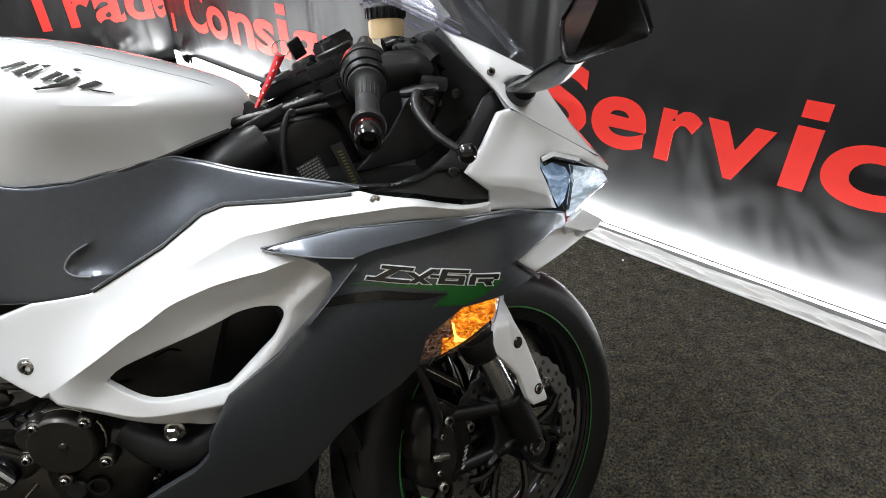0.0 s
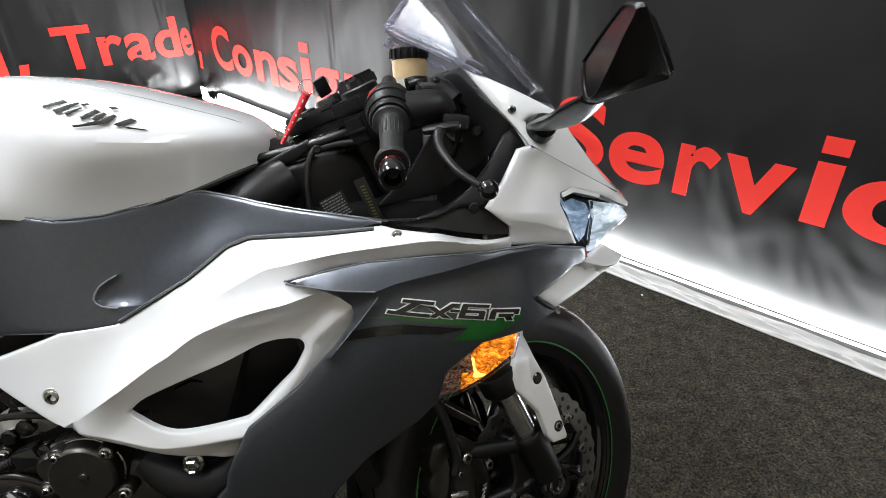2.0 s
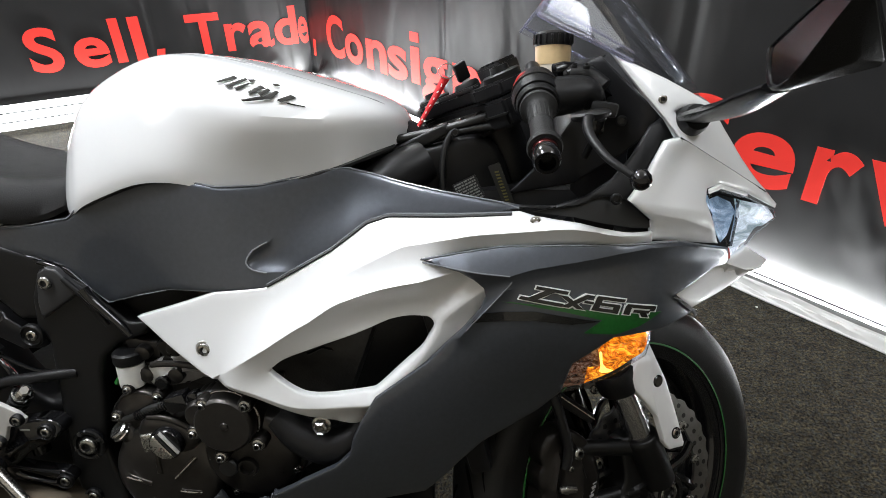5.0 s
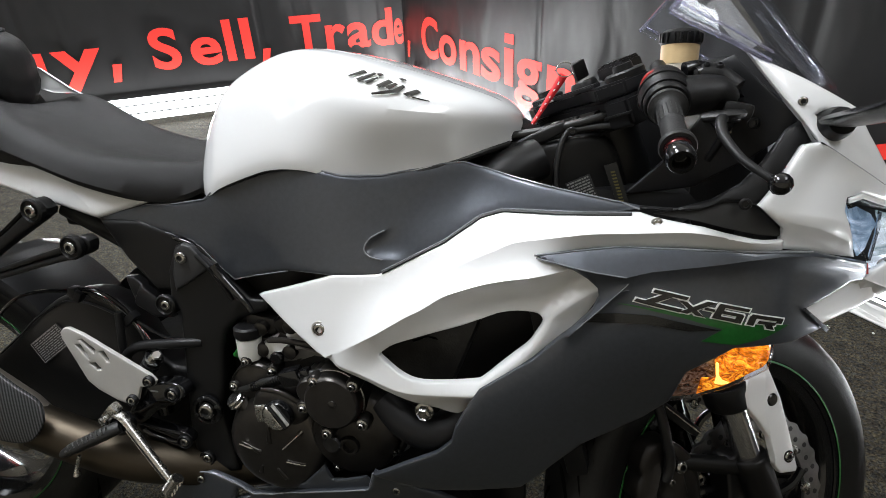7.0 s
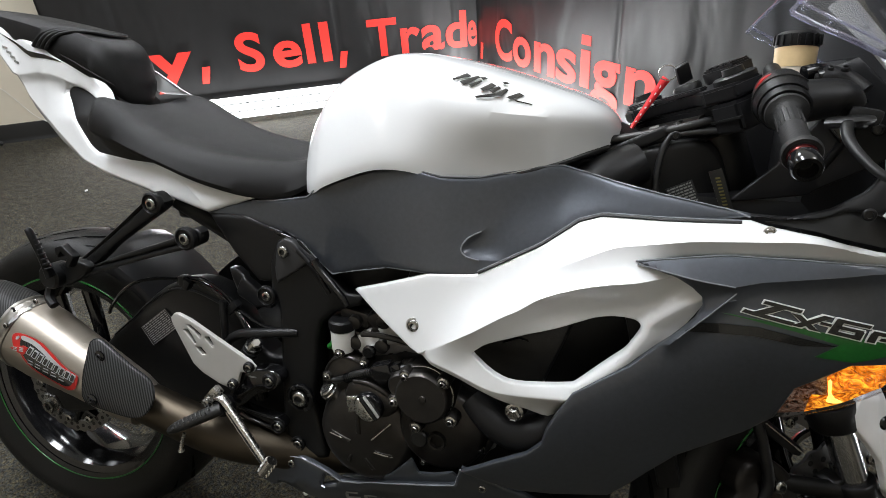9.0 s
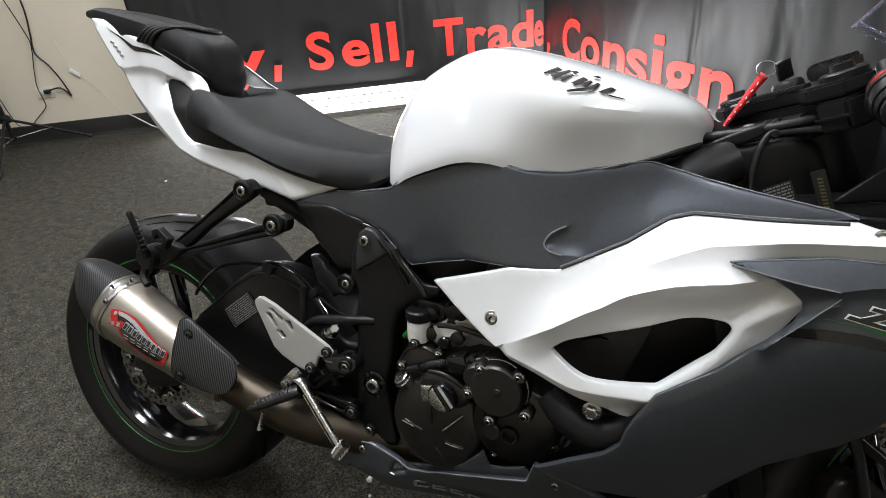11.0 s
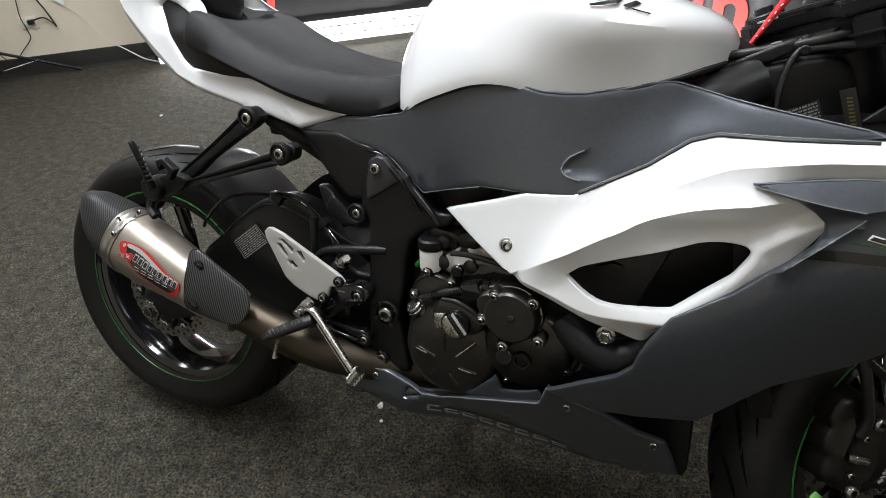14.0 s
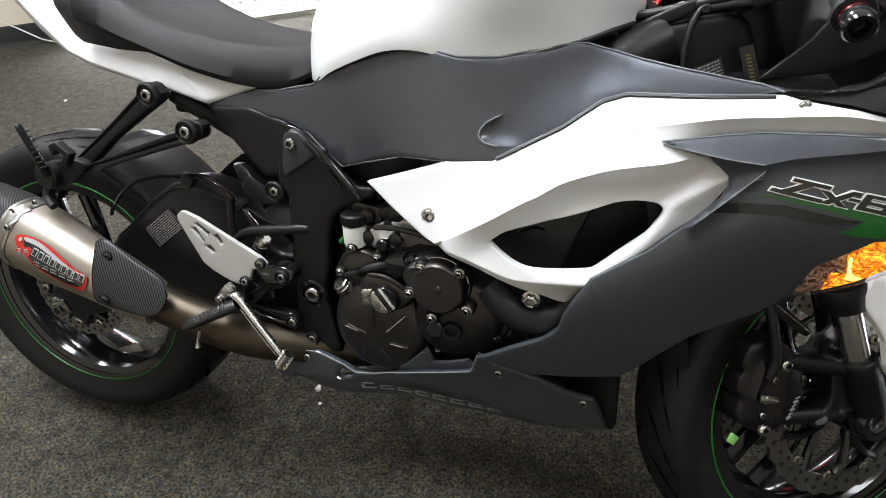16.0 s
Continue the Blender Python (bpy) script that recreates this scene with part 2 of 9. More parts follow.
def titanium():
    m = mat("brushed_titanium", (0.34, 0.305, 0.262), 0.33, metal=1.0)
    nt, b = m.node_tree, m.node_tree.nodes["Principled BSDF"]
    tc = nt.nodes.new("ShaderNodeTexCoord")
    mp = nt.nodes.new("ShaderNodeMapping")
    mp.inputs["Scale"].default_value = (3, 3, 400)
    nt.links.new(tc.outputs["Object"], mp.inputs[0])
    n = nt.nodes.new("ShaderNodeTexNoise")
    n.inputs["Scale"].default_value, n.inputs["Detail"].default_value = 2, 3
    nt.links.new(mp.outputs[0], n.inputs["Vector"])
    mr = nt.nodes.new("ShaderNodeMapRange")
    mr.inputs["To Min"].default_value, mr.inputs["To Max"].default_value = 0.4, 0.58
    nt.links.new(n.outputs["Fac"], mr.inputs["Value"])
    nt.links.new(mr.outputs[0], b.inputs["Roughness"])
    return m


def clear_sheet():
    """Thin clear plastic: seen through, with a gloss that grows at a slant."""
    m = bpy.data.materials.new("clear_plastic")
    m.use_nodes = True
    nt = m.node_tree
    nt.nodes.remove(nt.nodes["Principled BSDF"])
    out = nt.nodes["Material Output"]
    tr, gl, fr, mx = (nt.nodes.new("ShaderNode" + k) for k in ("BsdfTransparent", "BsdfGlossy", "LayerWeight", "MixShader"))
    tr.inputs[0].default_value = (0.94, 0.95, 0.98, 1)
    gl.inputs["Roughness"].default_value = 0.03
    fr.inputs["Blend"].default_value = 0.11
    nt.links.new(fr.outputs["Facing"], mx.inputs[0])
    nt.links.new(tr.outputs[0], mx.inputs[1])
    nt.links.new(gl.outputs[0], mx.inputs[2])
    nt.links.new(mx.outputs[0], out.inputs[0])
    return m


def facets(name, dark, mid, light, glow, scale=110, stretch=(0.55, 1, 1.9)):
    """Moulded lens facets; light and dark reflections are painted as tones, in the glow too."""
    m = mat(name, mid, 0.12, coat=0.4)
    nt, b = m.node_tree, m.node_tree.nodes["Principled BSDF"]
    tc = nt.nodes.new("ShaderNodeTexCoord")
    mp = nt.nodes.new("ShaderNodeMapping")
    mp.inputs["Scale"].default_value = stretch
    mp.inputs["Rotation"].default_value = (0, 0.6, 0)
    nt.links.new(tc.outputs["Object"], mp.inputs[0])
    v = nt.nodes.new("ShaderNodeTexVoronoi")
    v.inputs["Scale"].default_value = scale
    nt.links.new(mp.outputs[0], v.inputs["Vector"])
    bw = nt.nodes.new("ShaderNodeTexNoise")
    bw.inputs["Scale"].default_value, bw.inputs["Detail"].default_value, bw.inputs["Roughness"].default_value, bw.inputs["Distortion"].default_value = scale * 0.55, 4, 0.6, 2.2
    nt.links.new(mp.outputs[0], bw.inputs["Vector"])
    ramp = nt.nodes.new("ShaderNodeValToRGB")
    e = ramp.color_ramp.elements
    e[0].position, e[0].color, e[1].position, e[1].color = 0.36, (*dark, 1), 0.64, (*light, 1)
    e.new(0.5).color = (*mid, 1)
    nt.links.new(bw.outputs[0], ramp.inputs[0])
    nt.links.new(ramp.outputs[0], b.inputs["Base Color"])
    if glow:
        nt.links.new(ramp.outputs[0], b.inputs["Emission Color"])
        b.inputs["Emission Strength"].default_value = glow
    bp = nt.nodes.new("ShaderNodeBump")
    bp.inputs["Strength"].default_value, bp.inputs["Distance"].default_value = 0.9, 0.004
    nt.links.new(v.outputs["Distance"], bp.inputs["Height"])
    nt.links.new(bp.outputs[0], b.inputs["Normal"])
    return m


VINYL, CARPET, CARBON, TITAN, CLEAR = fabric_black(), carpet(), carbon(), titanium(), clear_sheet()
ANOD = mat("black_anodised_metal", (0.025, 0.025, 0.027), 0.36, metal=0.6, grain=0.15, grain_scale=200, rough_var=0.06)
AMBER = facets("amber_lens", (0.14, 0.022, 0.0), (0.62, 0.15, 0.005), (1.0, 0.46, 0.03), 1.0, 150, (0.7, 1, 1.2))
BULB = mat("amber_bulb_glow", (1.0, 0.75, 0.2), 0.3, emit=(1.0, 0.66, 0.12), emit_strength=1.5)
# the weak glow paints bulb light that shines through the smoked tail
SMOKE = facets("smoked_lens", (0.03, 0.010, 0.005), (0.14, 0.055, 0.025), (0.34, 0.20, 0.14), 0.12, 170, (0.8, 1, 1.2))
LAMPGLOW = facets("headlight_reflector", (0.12, 0.19, 0.27), (0.27, 0.38, 0.50), (0.62, 0.74, 0.88), 0.35, 26)


# ---- mesh helpers ----
def put(name, bm, material, smooth=True):
    me = bpy.data.meshes.new(name)
    bmesh.ops.recalc_face_normals(bm, faces=bm.faces[:])
    bm.to_mesh(me)
    bm.free()
    if material:
        me.materials.append(material)
    if smooth:
        for p in me.polygons:
            p.use_smooth = True
        me.set_sharp_from_angle(angle=radians(38))
    return new(name, me)


def part(name, bm, material, parent, label=""):
    ob = put(name, bm, material)
    ob.parent = parent
    if label:
        ob["label"] = label
    return ob


def spline(pts, n=6, closed=False):
    """Catmull-Rom through the points, n steps a piece."""
    pts = [Vector(p) for p in pts]
    k, out = len(pts), []
    for i in range(k if closed else k - 1):
        if closed:
            p0, p1, p2, p3 = pts[i - 1], pts[i], pts[(i + 1) % k], pts[(i + 2) % k]
        else:
            p0, p1, p2, p3 = pts[max(i - 1, 0)], pts[i], pts[i + 1], pts[min(i + 2, k - 1)]
        for j in range(n):
            t = j / n
            out.append(0.5 * (2 * p1 + (p2 - p0) * t + (2 * p0 - 5 * p1 + 4 * p2 - p3) * t * t + (3 * p1 - p0 - 3 * p2 + p3) * t**3))
    if not closed:
        out.append(pts[-1].copy())
    return out


def grid(bm, rows, close_u=False, close_v=False):
    """Faces between rows of points; the last row joins the first with close_u, each row's ends with close_v."""
    vs = [[bm.verts.new(p) for p in row] for row in rows]
    nu, nv = len(vs), len(vs[0])
    for i in range(nu if close_u else nu - 1):
        for j in range(nv if close_v else nv - 1):
            a, b, c, d = vs[i][j], vs[i][(j + 1) % nv], vs[(i + 1) % nu][(j + 1) % nv], vs[(i + 1) % nu][j]
            try:
                bm.faces.new((a, b, c, d))
            except ValueError:
                pass
    return vs


def tube(pts, r, smooth=5, segs=10, bm=None, radii=None, flat=1.0):
    """A round bar along a path; radii: one for each given point; flat squashes it sideways."""
    bm = bm or bmesh.new()
    path = spline(pts, smooth) if smooth > 1 and len(pts) > 2 else [Vector(p) for p in pts]
    n = len(path)
    if radii:
        at = np.interp(np.linspace(0, len(pts) - 1, n), range(len(pts)), radii).tolist()
    else:
        at = [r] * n
    rows, side = [], None
    for i, p in enumerate(path):
        d = (path[min(i + 1, n - 1)] - path[max(i - 1, 0)]).normalized()
        if side is None:
            side = d.cross(Vector((0, 0, 1)) if abs(d.z) < 0.9 else Vector((1, 0, 0))).normalized()
        side = (side - d * side.dot(d)).normalized()
        up = d.cross(side)
        rows.append([p + at[i] * (math.cos(a) * side + flat * math.sin(a) * up) for a in np.linspace(0, 2 * math.pi, segs, endpoint=False).tolist()])
    vs = grid(bm, rows, close_v=True)
    bm.faces.new(vs[0])
    bm.faces.new(list(reversed(vs[-1])))
    return bm


def lathe(profile, at, axis, segs=32, bm=None, closed=False):
    """Turns (along, radius) pairs about an axis through a place."""
    bm = bm or bmesh.new()
    axis = Vector(axis).normalized()
    u = axis.cross(Vector((0, 0, 1)) if abs(axis.z) < 0.9 else Vector((1, 0, 0))).normalized()
    v = axis.cross(u)
    at = Vector(at)
    rows = [[at + axis * s + max(r, 1e-5) * (math.cos(a) * u + math.sin(a) * v) for s, r in profile] for a in np.linspace(0, 2 * math.pi, segs, endpoint=False).tolist()]
    grid(bm, rows, close_u=True, close_v=closed)
    bmesh.ops.remove_doubles(bm, verts=bm.verts[:], dist=5e-5)
    return bm


def box(bm, at, size, m=None, bevel=0.0):
    r = bmesh.ops.create_cube(bm, size=1.0, matrix=Matrix.Translation(at) @ (m or Matrix()) @ Matrix.Diagonal((*size, 1)))
    if bevel:
        es = list({e for v in r["verts"] for e in v.link_edges})
        bmesh.ops.bevel(bm, geom=es, offset=bevel, segments=2, affect="EDGES", profile=0.6)
    return bm


def loft(sections, steps=4, cap=True):
    """A skin over closed or open cross sections of equal length, glided lengthwise."""
    bm = bmesh.new()
    cols = [spline(col, steps) for col in zip(*sections)]
    vs = grid(bm, [list(r) for r in zip(*cols)])
    return bm


def dist_to(pts, line, closed=False):
    """Distance and signed distance (left of the line is positive) of an (n, 2) array to a polyline."""
    best, sign = np.full(len(pts), 1e9), np.ones(len(pts))
    k = len(line)
    for i in range(k if closed else k - 1):
        a, b = np.array(line[i]), np.array(line[(i + 1) % k])
        ab = b - a
        t = np.clip(((pts - a) @ ab) / (ab @ ab + 1e-12), 0, 1)
        off = pts - a - t[:, None] * ab
        d = np.hypot(*off.T)
        s = np.sign(ab[0] * (pts - a)[:, 1] - ab[1] * (pts - a)[:, 0])
        near = d < best
        best[near], sign[near] = d[near], s[near]
    return best, sign * best


# the right flank of the fairing: half width by place along and above
FLANK = np.array([(0.819, 0.618, 0.213), (0.711, 0.643, 0.168), (1.226, 0.784, 0.2), (1.218, 0.714, 0.228), (1.363, 0.681, 0.222), (1.114, 0.655, 0.212), (0.907, 0.592, 0.225), (1.093, 0.735, 0.195),
                  (1.376, 0.66, 0.215), (1.438, 0.816, 0.15), (1.013, 0.534, 0.236), (0.904, 0.454, 0.245), (0.924, 0.394, 0.222), (1.046, 0.333, 0.175), (0.647, 0.312, 0.176), (1.466, 0.74, 0.146)])
FLANK_B = np.array([(1.518, 0.803, 0.088), (1.535, 0.766, 0.095), (1.372, 0.912, 0.145), (1.319, 0.965, 0.128), (1.422, 0.89, 0.14), (1.25, 0.5, 0.17), (0.668, 0.261, 0.145), (0.995, 0.834, 0.135),
                    (0.855, 0.823, 0.192), (0.541, 0.764, 0.145), (0.588, 0.688, 0.15), (0.437, 0.72, 0.14), (0.75, 0.72, 0.185)])
FLANK = np.concatenate([FLANK, FLANK_B])


def plate_spline(r):
    r = np.maximum(r, 1e-9)
    return r * r * np.log(r)


_n = len(FLANK)
_m = np.zeros((_n + 3, _n + 3))
_m[:_n, :_n] = plate_spline(np.linalg.norm(FLANK[:, None, :2] - FLANK[None, :, :2], axis=2)) + np.eye(_n) * 0.004
_m[:_n, _n] = _m[_n, :_n] = 1
_m[:_n, _n + 1 :] = FLANK[:, :2]
_m[_n + 1 :, :_n] = FLANK[:, :2].T
_w = np.linalg.solve(_m, np.r_[-FLANK[:, 2], 0, 0, 0])


def flank(q):
    """Sideways place of the right flank for an (n, 2) array of x, z."""
    q = np.atleast_2d(q)
    return plate_spline(np.linalg.norm(q[:, None] - FLANK[None, :, :2], axis=2)) @ _w[:_n] + _w[_n] + q @ _w[_n + 1 :]


def inside(q, rims):
    """Which of an (n, 2) array of places lie within the first outline and out of the holes."""
    c = np.zeros(len(q), bool)
    for rim in rims:
        for i in range(len(rim)):
            (x1, z1), (x2, z2) = rim[i], rim[i - 1]
            if z1 != z2:
                c ^= ((z1 > q[:, 1]) != (z2 > q[:, 1])) & (q[:, 0] < (x2 - x1) * (q[:, 1] - z1) / (z2 - z1) + x1)
    return c


def resample(line, step, closed=False):
    out = []
    for i in range(len(line) if closed else len(line) - 1):
        a, b = line[i], line[(i + 1) % len(line)]
        k = max(1, int(math.hypot(b[0] - a[0], b[1] - a[1]) / step))
        out += [(a[0] + (b[0] - a[0]) * j / k, a[1] + (b[1] - a[1]) * j / k) for j in range(k)]
    return out if closed else out + [tuple(line[-1])]


def folded(folds):
    """Sideways change by folds: (line, height, width) steps left of a line, (line, height, left width, right width) raises a crease."""
    def change(q):
        y = np.zeros(len(q))
        for line, h, *w in folds:
            s = dist_to(q, line)[1]
            if len(w) == 2:
                y += h * np.clip(1 - np.where(s > 0, s / w[0], -s / w[1]), 0, 1) ** 2
            else:
                s = np.clip(s / w[0], 0, 1)
                y += h * s * s * (3 - 2 * s)
        return y
    return change


def panel(outline, depth=flank, thick=0.003, step=0.011, round_=0.006, holes=(), smooth=3, folds=(), mirror=False, lines=()):
    """A moulded sheet over an x, z outline: depth gives y, folds shape it, its rim is rounded inwards, and edges run along folds and lines."""
    rims = [[(p.x, p.y) for p in spline([(a, b, 0) for a, b in o], smooth, True)] if smooth > 1 else list(o) for o in (outline, *holes)]
    flat, edges = [], []
    for k, rim in enumerate(rims):
        fine = resample(rim, step * 0.7 if round_ else step, True)
        s = len(flat)
        flat += fine
        edges += [(s + i, s + (i + 1) % len(fine)) for i in range(len(fine))]
        if round_:
            a = np.array(fine)
            d = np.roll(a, -1, 0) - np.roll(a, 1, 0)
            nrm = np.stack([-d[:, 1], d[:, 0]], 1) / (np.linalg.norm(d, axis=1)[:, None] + 1e-9)
            for off in (0.12 * round_, 0.45 * round_, round_):
                for sgn in (1, -1):
                    c = a + nrm * off * sgn
                    ok = inside(c, rims) & (np.min([dist_to(c, r, True)[0] for r in rims], axis=0) > off * 0.9)
                    flat += [tuple(p) for p in c[ok]]
    ways = [resample(l, step * 0.6) for l in [f[0] for f in folds] + list(lines)]
    for way in ways:
        a = np.array(way)
        d = np.gradient(a, axis=0) if len(a) > 1 else a
        nrm = np.stack([-d[:, 1], d[:, 0]], 1) / (np.linalg.norm(d, axis=1)[:, None] + 1e-9)
        ok = inside(a, rims) & (np.min([dist_to(a, r, True)[0] for r in rims], axis=0) > max(round_ * 1.1, step * 0.3))
        last = None
        for i in range(len(a)):
            if ok[i]:
                flat.append(tuple(a[i]))
                if last == i - 1 and i:
                    edges.append((len(flat) - 2, len(flat) - 1))
                last = i
        for sgn in (0.4, -0.4, 1.3, -1.3):
            c = a + nrm * 0.003 * sgn
            okc = inside(c, rims) & (np.min([dist_to(c, r, True)[0] for r in rims], axis=0) > max(round_ * 1.1, step * 0.3)) & (dist_to(c, way)[0] > 0.0029 * abs(sgn))
            flat += [tuple(p) for p in c[okc]]
    arr = np.array(rims[0])
    xs, zs = np.arange(arr[:, 0].min(), arr[:, 0].max(), step), np.arange(arr[:, 1].min(), arr[:, 1].max(), step * 0.87)
    inner = np.array([(x + (0.5 * step if k % 2 else 0), z) for k, z in enumerate(zs) for x in xs])
    near = np.min([dist_to(inner, rim, True)[0] for rim in rims], axis=0)
    keep = inside(inner, rims) & (near > (round_ + step * 0.5 if round_ else step * 0.55))
    for way in ways:
        keep &= dist_to(inner, way)[0] > 0.004 + step * 0.4
    flat += [tuple(p) for p in inner[keep]]
    vs, _, tris, *_ = delaunay_2d_cdt([Vector(p) for p in flat], edges, [], 0, 1e-6)
    pts = np.array([tuple(v) for v in vs])
    tris = np.array([tuple(t) for t in tris if len(t) == 3])
    tris = tris[inside(pts[tris].mean(1), rims)].tolist()
    y = np.array(depth(pts), float).reshape(-1) if callable(depth) else np.full(len(pts), float(depth))
    y = y + folded(folds)(pts)
    if round_:
        e = np.clip(1 - np.min([dist_to(pts, rim, True)[0] for rim in rims], axis=0) / round_, 0, 1)
        y = y + round_ * (1 - np.sqrt(np.maximum(0, 1 - e * e))) * 0.8
    bm = bmesh.new()
    flip = -1 if mirror else 1
    top = [bm.verts.new((p[0], flip * yy, p[1])) for p, yy in zip(pts.tolist(), y.tolist())]
    low = [bm.verts.new((p[0], flip * (yy + thick), p[1])) for p, yy in zip(pts.tolist(), y.tolist())]
    used = {}
    for t in tris:
        for i in range(3):
            used[(t[i], t[(i + 1) % 3])] = 1
        bm.faces.new([top[i] for i in t])
        bm.faces.new([low[i] for i in reversed(t)])
    for a, b in list(used):
        if (b, a) not in used:
            bm.faces.new((top[b], top[a], low[a], low[b]))
    bmesh.ops.delete(bm, geom=[v for v in bm.verts if not v.link_faces], context="VERTS")
    return bm


def decal(outline, lift=0.0012, depth=flank, smooth=1, step=0.012, thick=0.0006):
    return panel(outline, lambda q: depth(q) - lift, thick, step, 0, smooth=smooth)


def bolt(bm, at, axis=(0, -1, 0), r=0.008, h=0.005):
    """A button head with a hexagon socket."""
    lathe([(0, r * 0.7), (0, r), (h * 0.5, r), (h * 0.85, r * 0.88), (h, r * 0.7), (h, r * 0.52), (h * 0.25, r * 0.48), (h * 0.25, 0)], at, axis, 18, bm)
    return bm


def lettering(text, width, height, depth=0.002, bold=0.0, shear=0.0):
    """A mesh of built-in lettering, scaled to a width and a height, in x and z with its foot at the origin."""
    cu = bpy.data.curves.new("lettering", "FONT")
    cu.body, cu.extrude, cu.offset, cu.shear, cu.resolution_u = text, 0.01, bold, shear, 9
    ob = new("lettering", cu)
    bpy.context.view_layer.update()
    me = bpy.data.meshes.new_from_object(ob.evaluated_get(bpy.context.evaluated_depsgraph_get()))
    bpy.data.objects.remove(ob)
    bpy.data.curves.remove(cu)
    co = np.array([v.co for v in me.vertices])
    lo, hi = co.min(0), co.max(0)
    bm = bmesh.new()
    bm.from_mesh(me)
    bpy.data.meshes.remove(me)
    for v in bm.verts:
        x, y, z = v.co
        v.co = ((x - lo[0]) / (hi[0] - lo[0]) * width, -depth if z > 0 else 0.0, (y - 0.0) * height)
    return bm


# ---- the room ----
def slab(name, lo, hi, material, label, category, m=None):
    bm = bmesh.new()
    lo, hi = Vector(lo), Vector(hi)
    box(bm, (lo + hi) / 2, hi - lo)
    ob = put(name, bm, material, smooth=False)
    if m:
        ob.matrix_world = m
    return tagged(ob, label, category, kind="structure")


slab("floor", (-6, -3, -0.1), (5.5, 6, 0), CARPET, "dark grey loop-pile carpet floor", "floor")
slab("ceiling", (-6, -3, CEILING), (5.5, 6, CEILING + 0.1), CEIL, "plain pale ceiling", "ceiling")
# unseen walls close the room; beige south bounces fill light, charcoal east damps it
slab("wall_south", (-6, -3.1, 0), (5.5, -3, CEILING), BEIGE, "plain beige wall, unseen, closing the room", "wall")
slab("wall_west", (-6.1, -3, 0), (-6, 6, CEILING), BEIGE, "plain beige wall, unseen, closing the room", "wall")
slab("wall_east", (5.5, -3, 0), (5.6, 6, CEILING), CHARCOAL, "plain charcoal wall, unseen, dark to damp bounced light", "wall")

# frames whose x runs along each slanting wall and whose -y faces the room
ANGLE_1, ANGLE_2 = math.atan2(DIR_1.y, DIR_1.x), math.atan2(DIR_2.y, DIR_2.x)
M1 = Matrix.Translation(CORNER) @ Matrix.Rotation(ANGLE_1, 4, "Z")
M2 = Matrix.Translation(CORNER) @ Matrix.Rotation(ANGLE_2, 4, "Z")


def bent(ob, deep=1.0):
    """Lets a thing along the second wall follow its slight turn past the nose; deep thins it."""
    for v in ob.data.vertices:
        v.co.y = v.co.y * deep + TURN * max(0, v.co.x - TURN_AT)
    return ob


slab("wall_north", (-6.5, 0.16, 0), (0.3, 0.28, CEILING), BEIGE, "beige painted wall behind the banner", "wall", M1)
slab("wall_northeast", (-0.2, 0.3, 0), (7.5, 0.42, CEILING), BEIGE, "beige painted wall behind the banner", "wall", M2)


def baseboard(m, x0, x1):
    bm = bmesh.new()
    prof = [(0.16, 0.0), (0.135, 0.0), (0.143, 0.012), (0.148, 0.03), (0.148, 0.115), (0.152, 0.122), (0.16, 0.125)]
    grid(bm, [[(x, y, z) for y, z in prof] for x in (x0, x1)])
    ob = put("baseboard", bm, DARKBASE)
    ob.matrix_world = m
    return tagged(ob, "black vinyl cove baseboard along the beige wall", "baseboard", kind="structure")


baseboard(M1, -6.3, 0.1)


def sheet(x, z, seams, seed, crumples=()):
    """How far the hanging vinyl swings back at a place along and above."""
    y = 0.012 * noise.noise((x * 1.3 + seed, z * 0.5, 0.3)) + 0.006 * noise.noise((x * 5 + seed, z * 1.1, 2.0))
    y = (y + 0.0015 * noise.noise((x * 14 + seed, z * 7, 7.0))) * min(1, 0.2 + z * 1.6)
    for s in seams:
        y += 0.009 * math.exp(-(((x - s) / 0.012) ** 2)) * min(1, z * 2)
    for cx, cz, r in crumples:
        q = math.exp(-(((x - cx) / r) ** 2) - ((z - cz) / r) ** 2)
        y -= q * (0.035 + 0.10 * abs(noise.noise((x * 14 + z * 8, z * 12 - x * 6, 4.0))))
    return y


def banner(m, x0, x1, label, seams, seed, crumples=()):
    """A hanging vinyl sheet with folds, seams and a wavy foot."""
    bm = bmesh.new()
    xs = np.arange(x0, x1 + 0.001, 0.02)
    zs = np.r_[np.arange(0.03, 0.9, 0.03), np.arange(0.9, 2.21, 0.1)]
    rows = [[(x, sheet(x, z, seams, seed, crumples), z) for x in xs.tolist()] for z in zs.tolist()]
    grid(bm, rows)
    ob = put("banner", bm, VINYL)
    ob.data.set_sharp_from_angle(angle=radians(80))
    sol = ob.modifiers.new("thickness", "SOLIDIFY")
    sol.thickness, sol.offset = 0.003, 1
    ob.matrix_world = m
    return tagged(ob, label, "banner")


SEAMS_1, SEAMS_2 = (-2.5, -1.05, -0.17), (1.76, 3.15, 4.9)
banner_1 = banner(M1, -2.93, 0.04, "black glossy vinyl banner with red lettering, hung in folds", SEAMS_1, 1.0, [(-0.40, 0.16, 0.12)])
banner_2 = banner(M2, -0.04, 5.6, "creased black vinyl banner with red lettering, lit from below", SEAMS_2, 5.0, [(0.25, 0.12, 0.08)])


bent(banner_2)


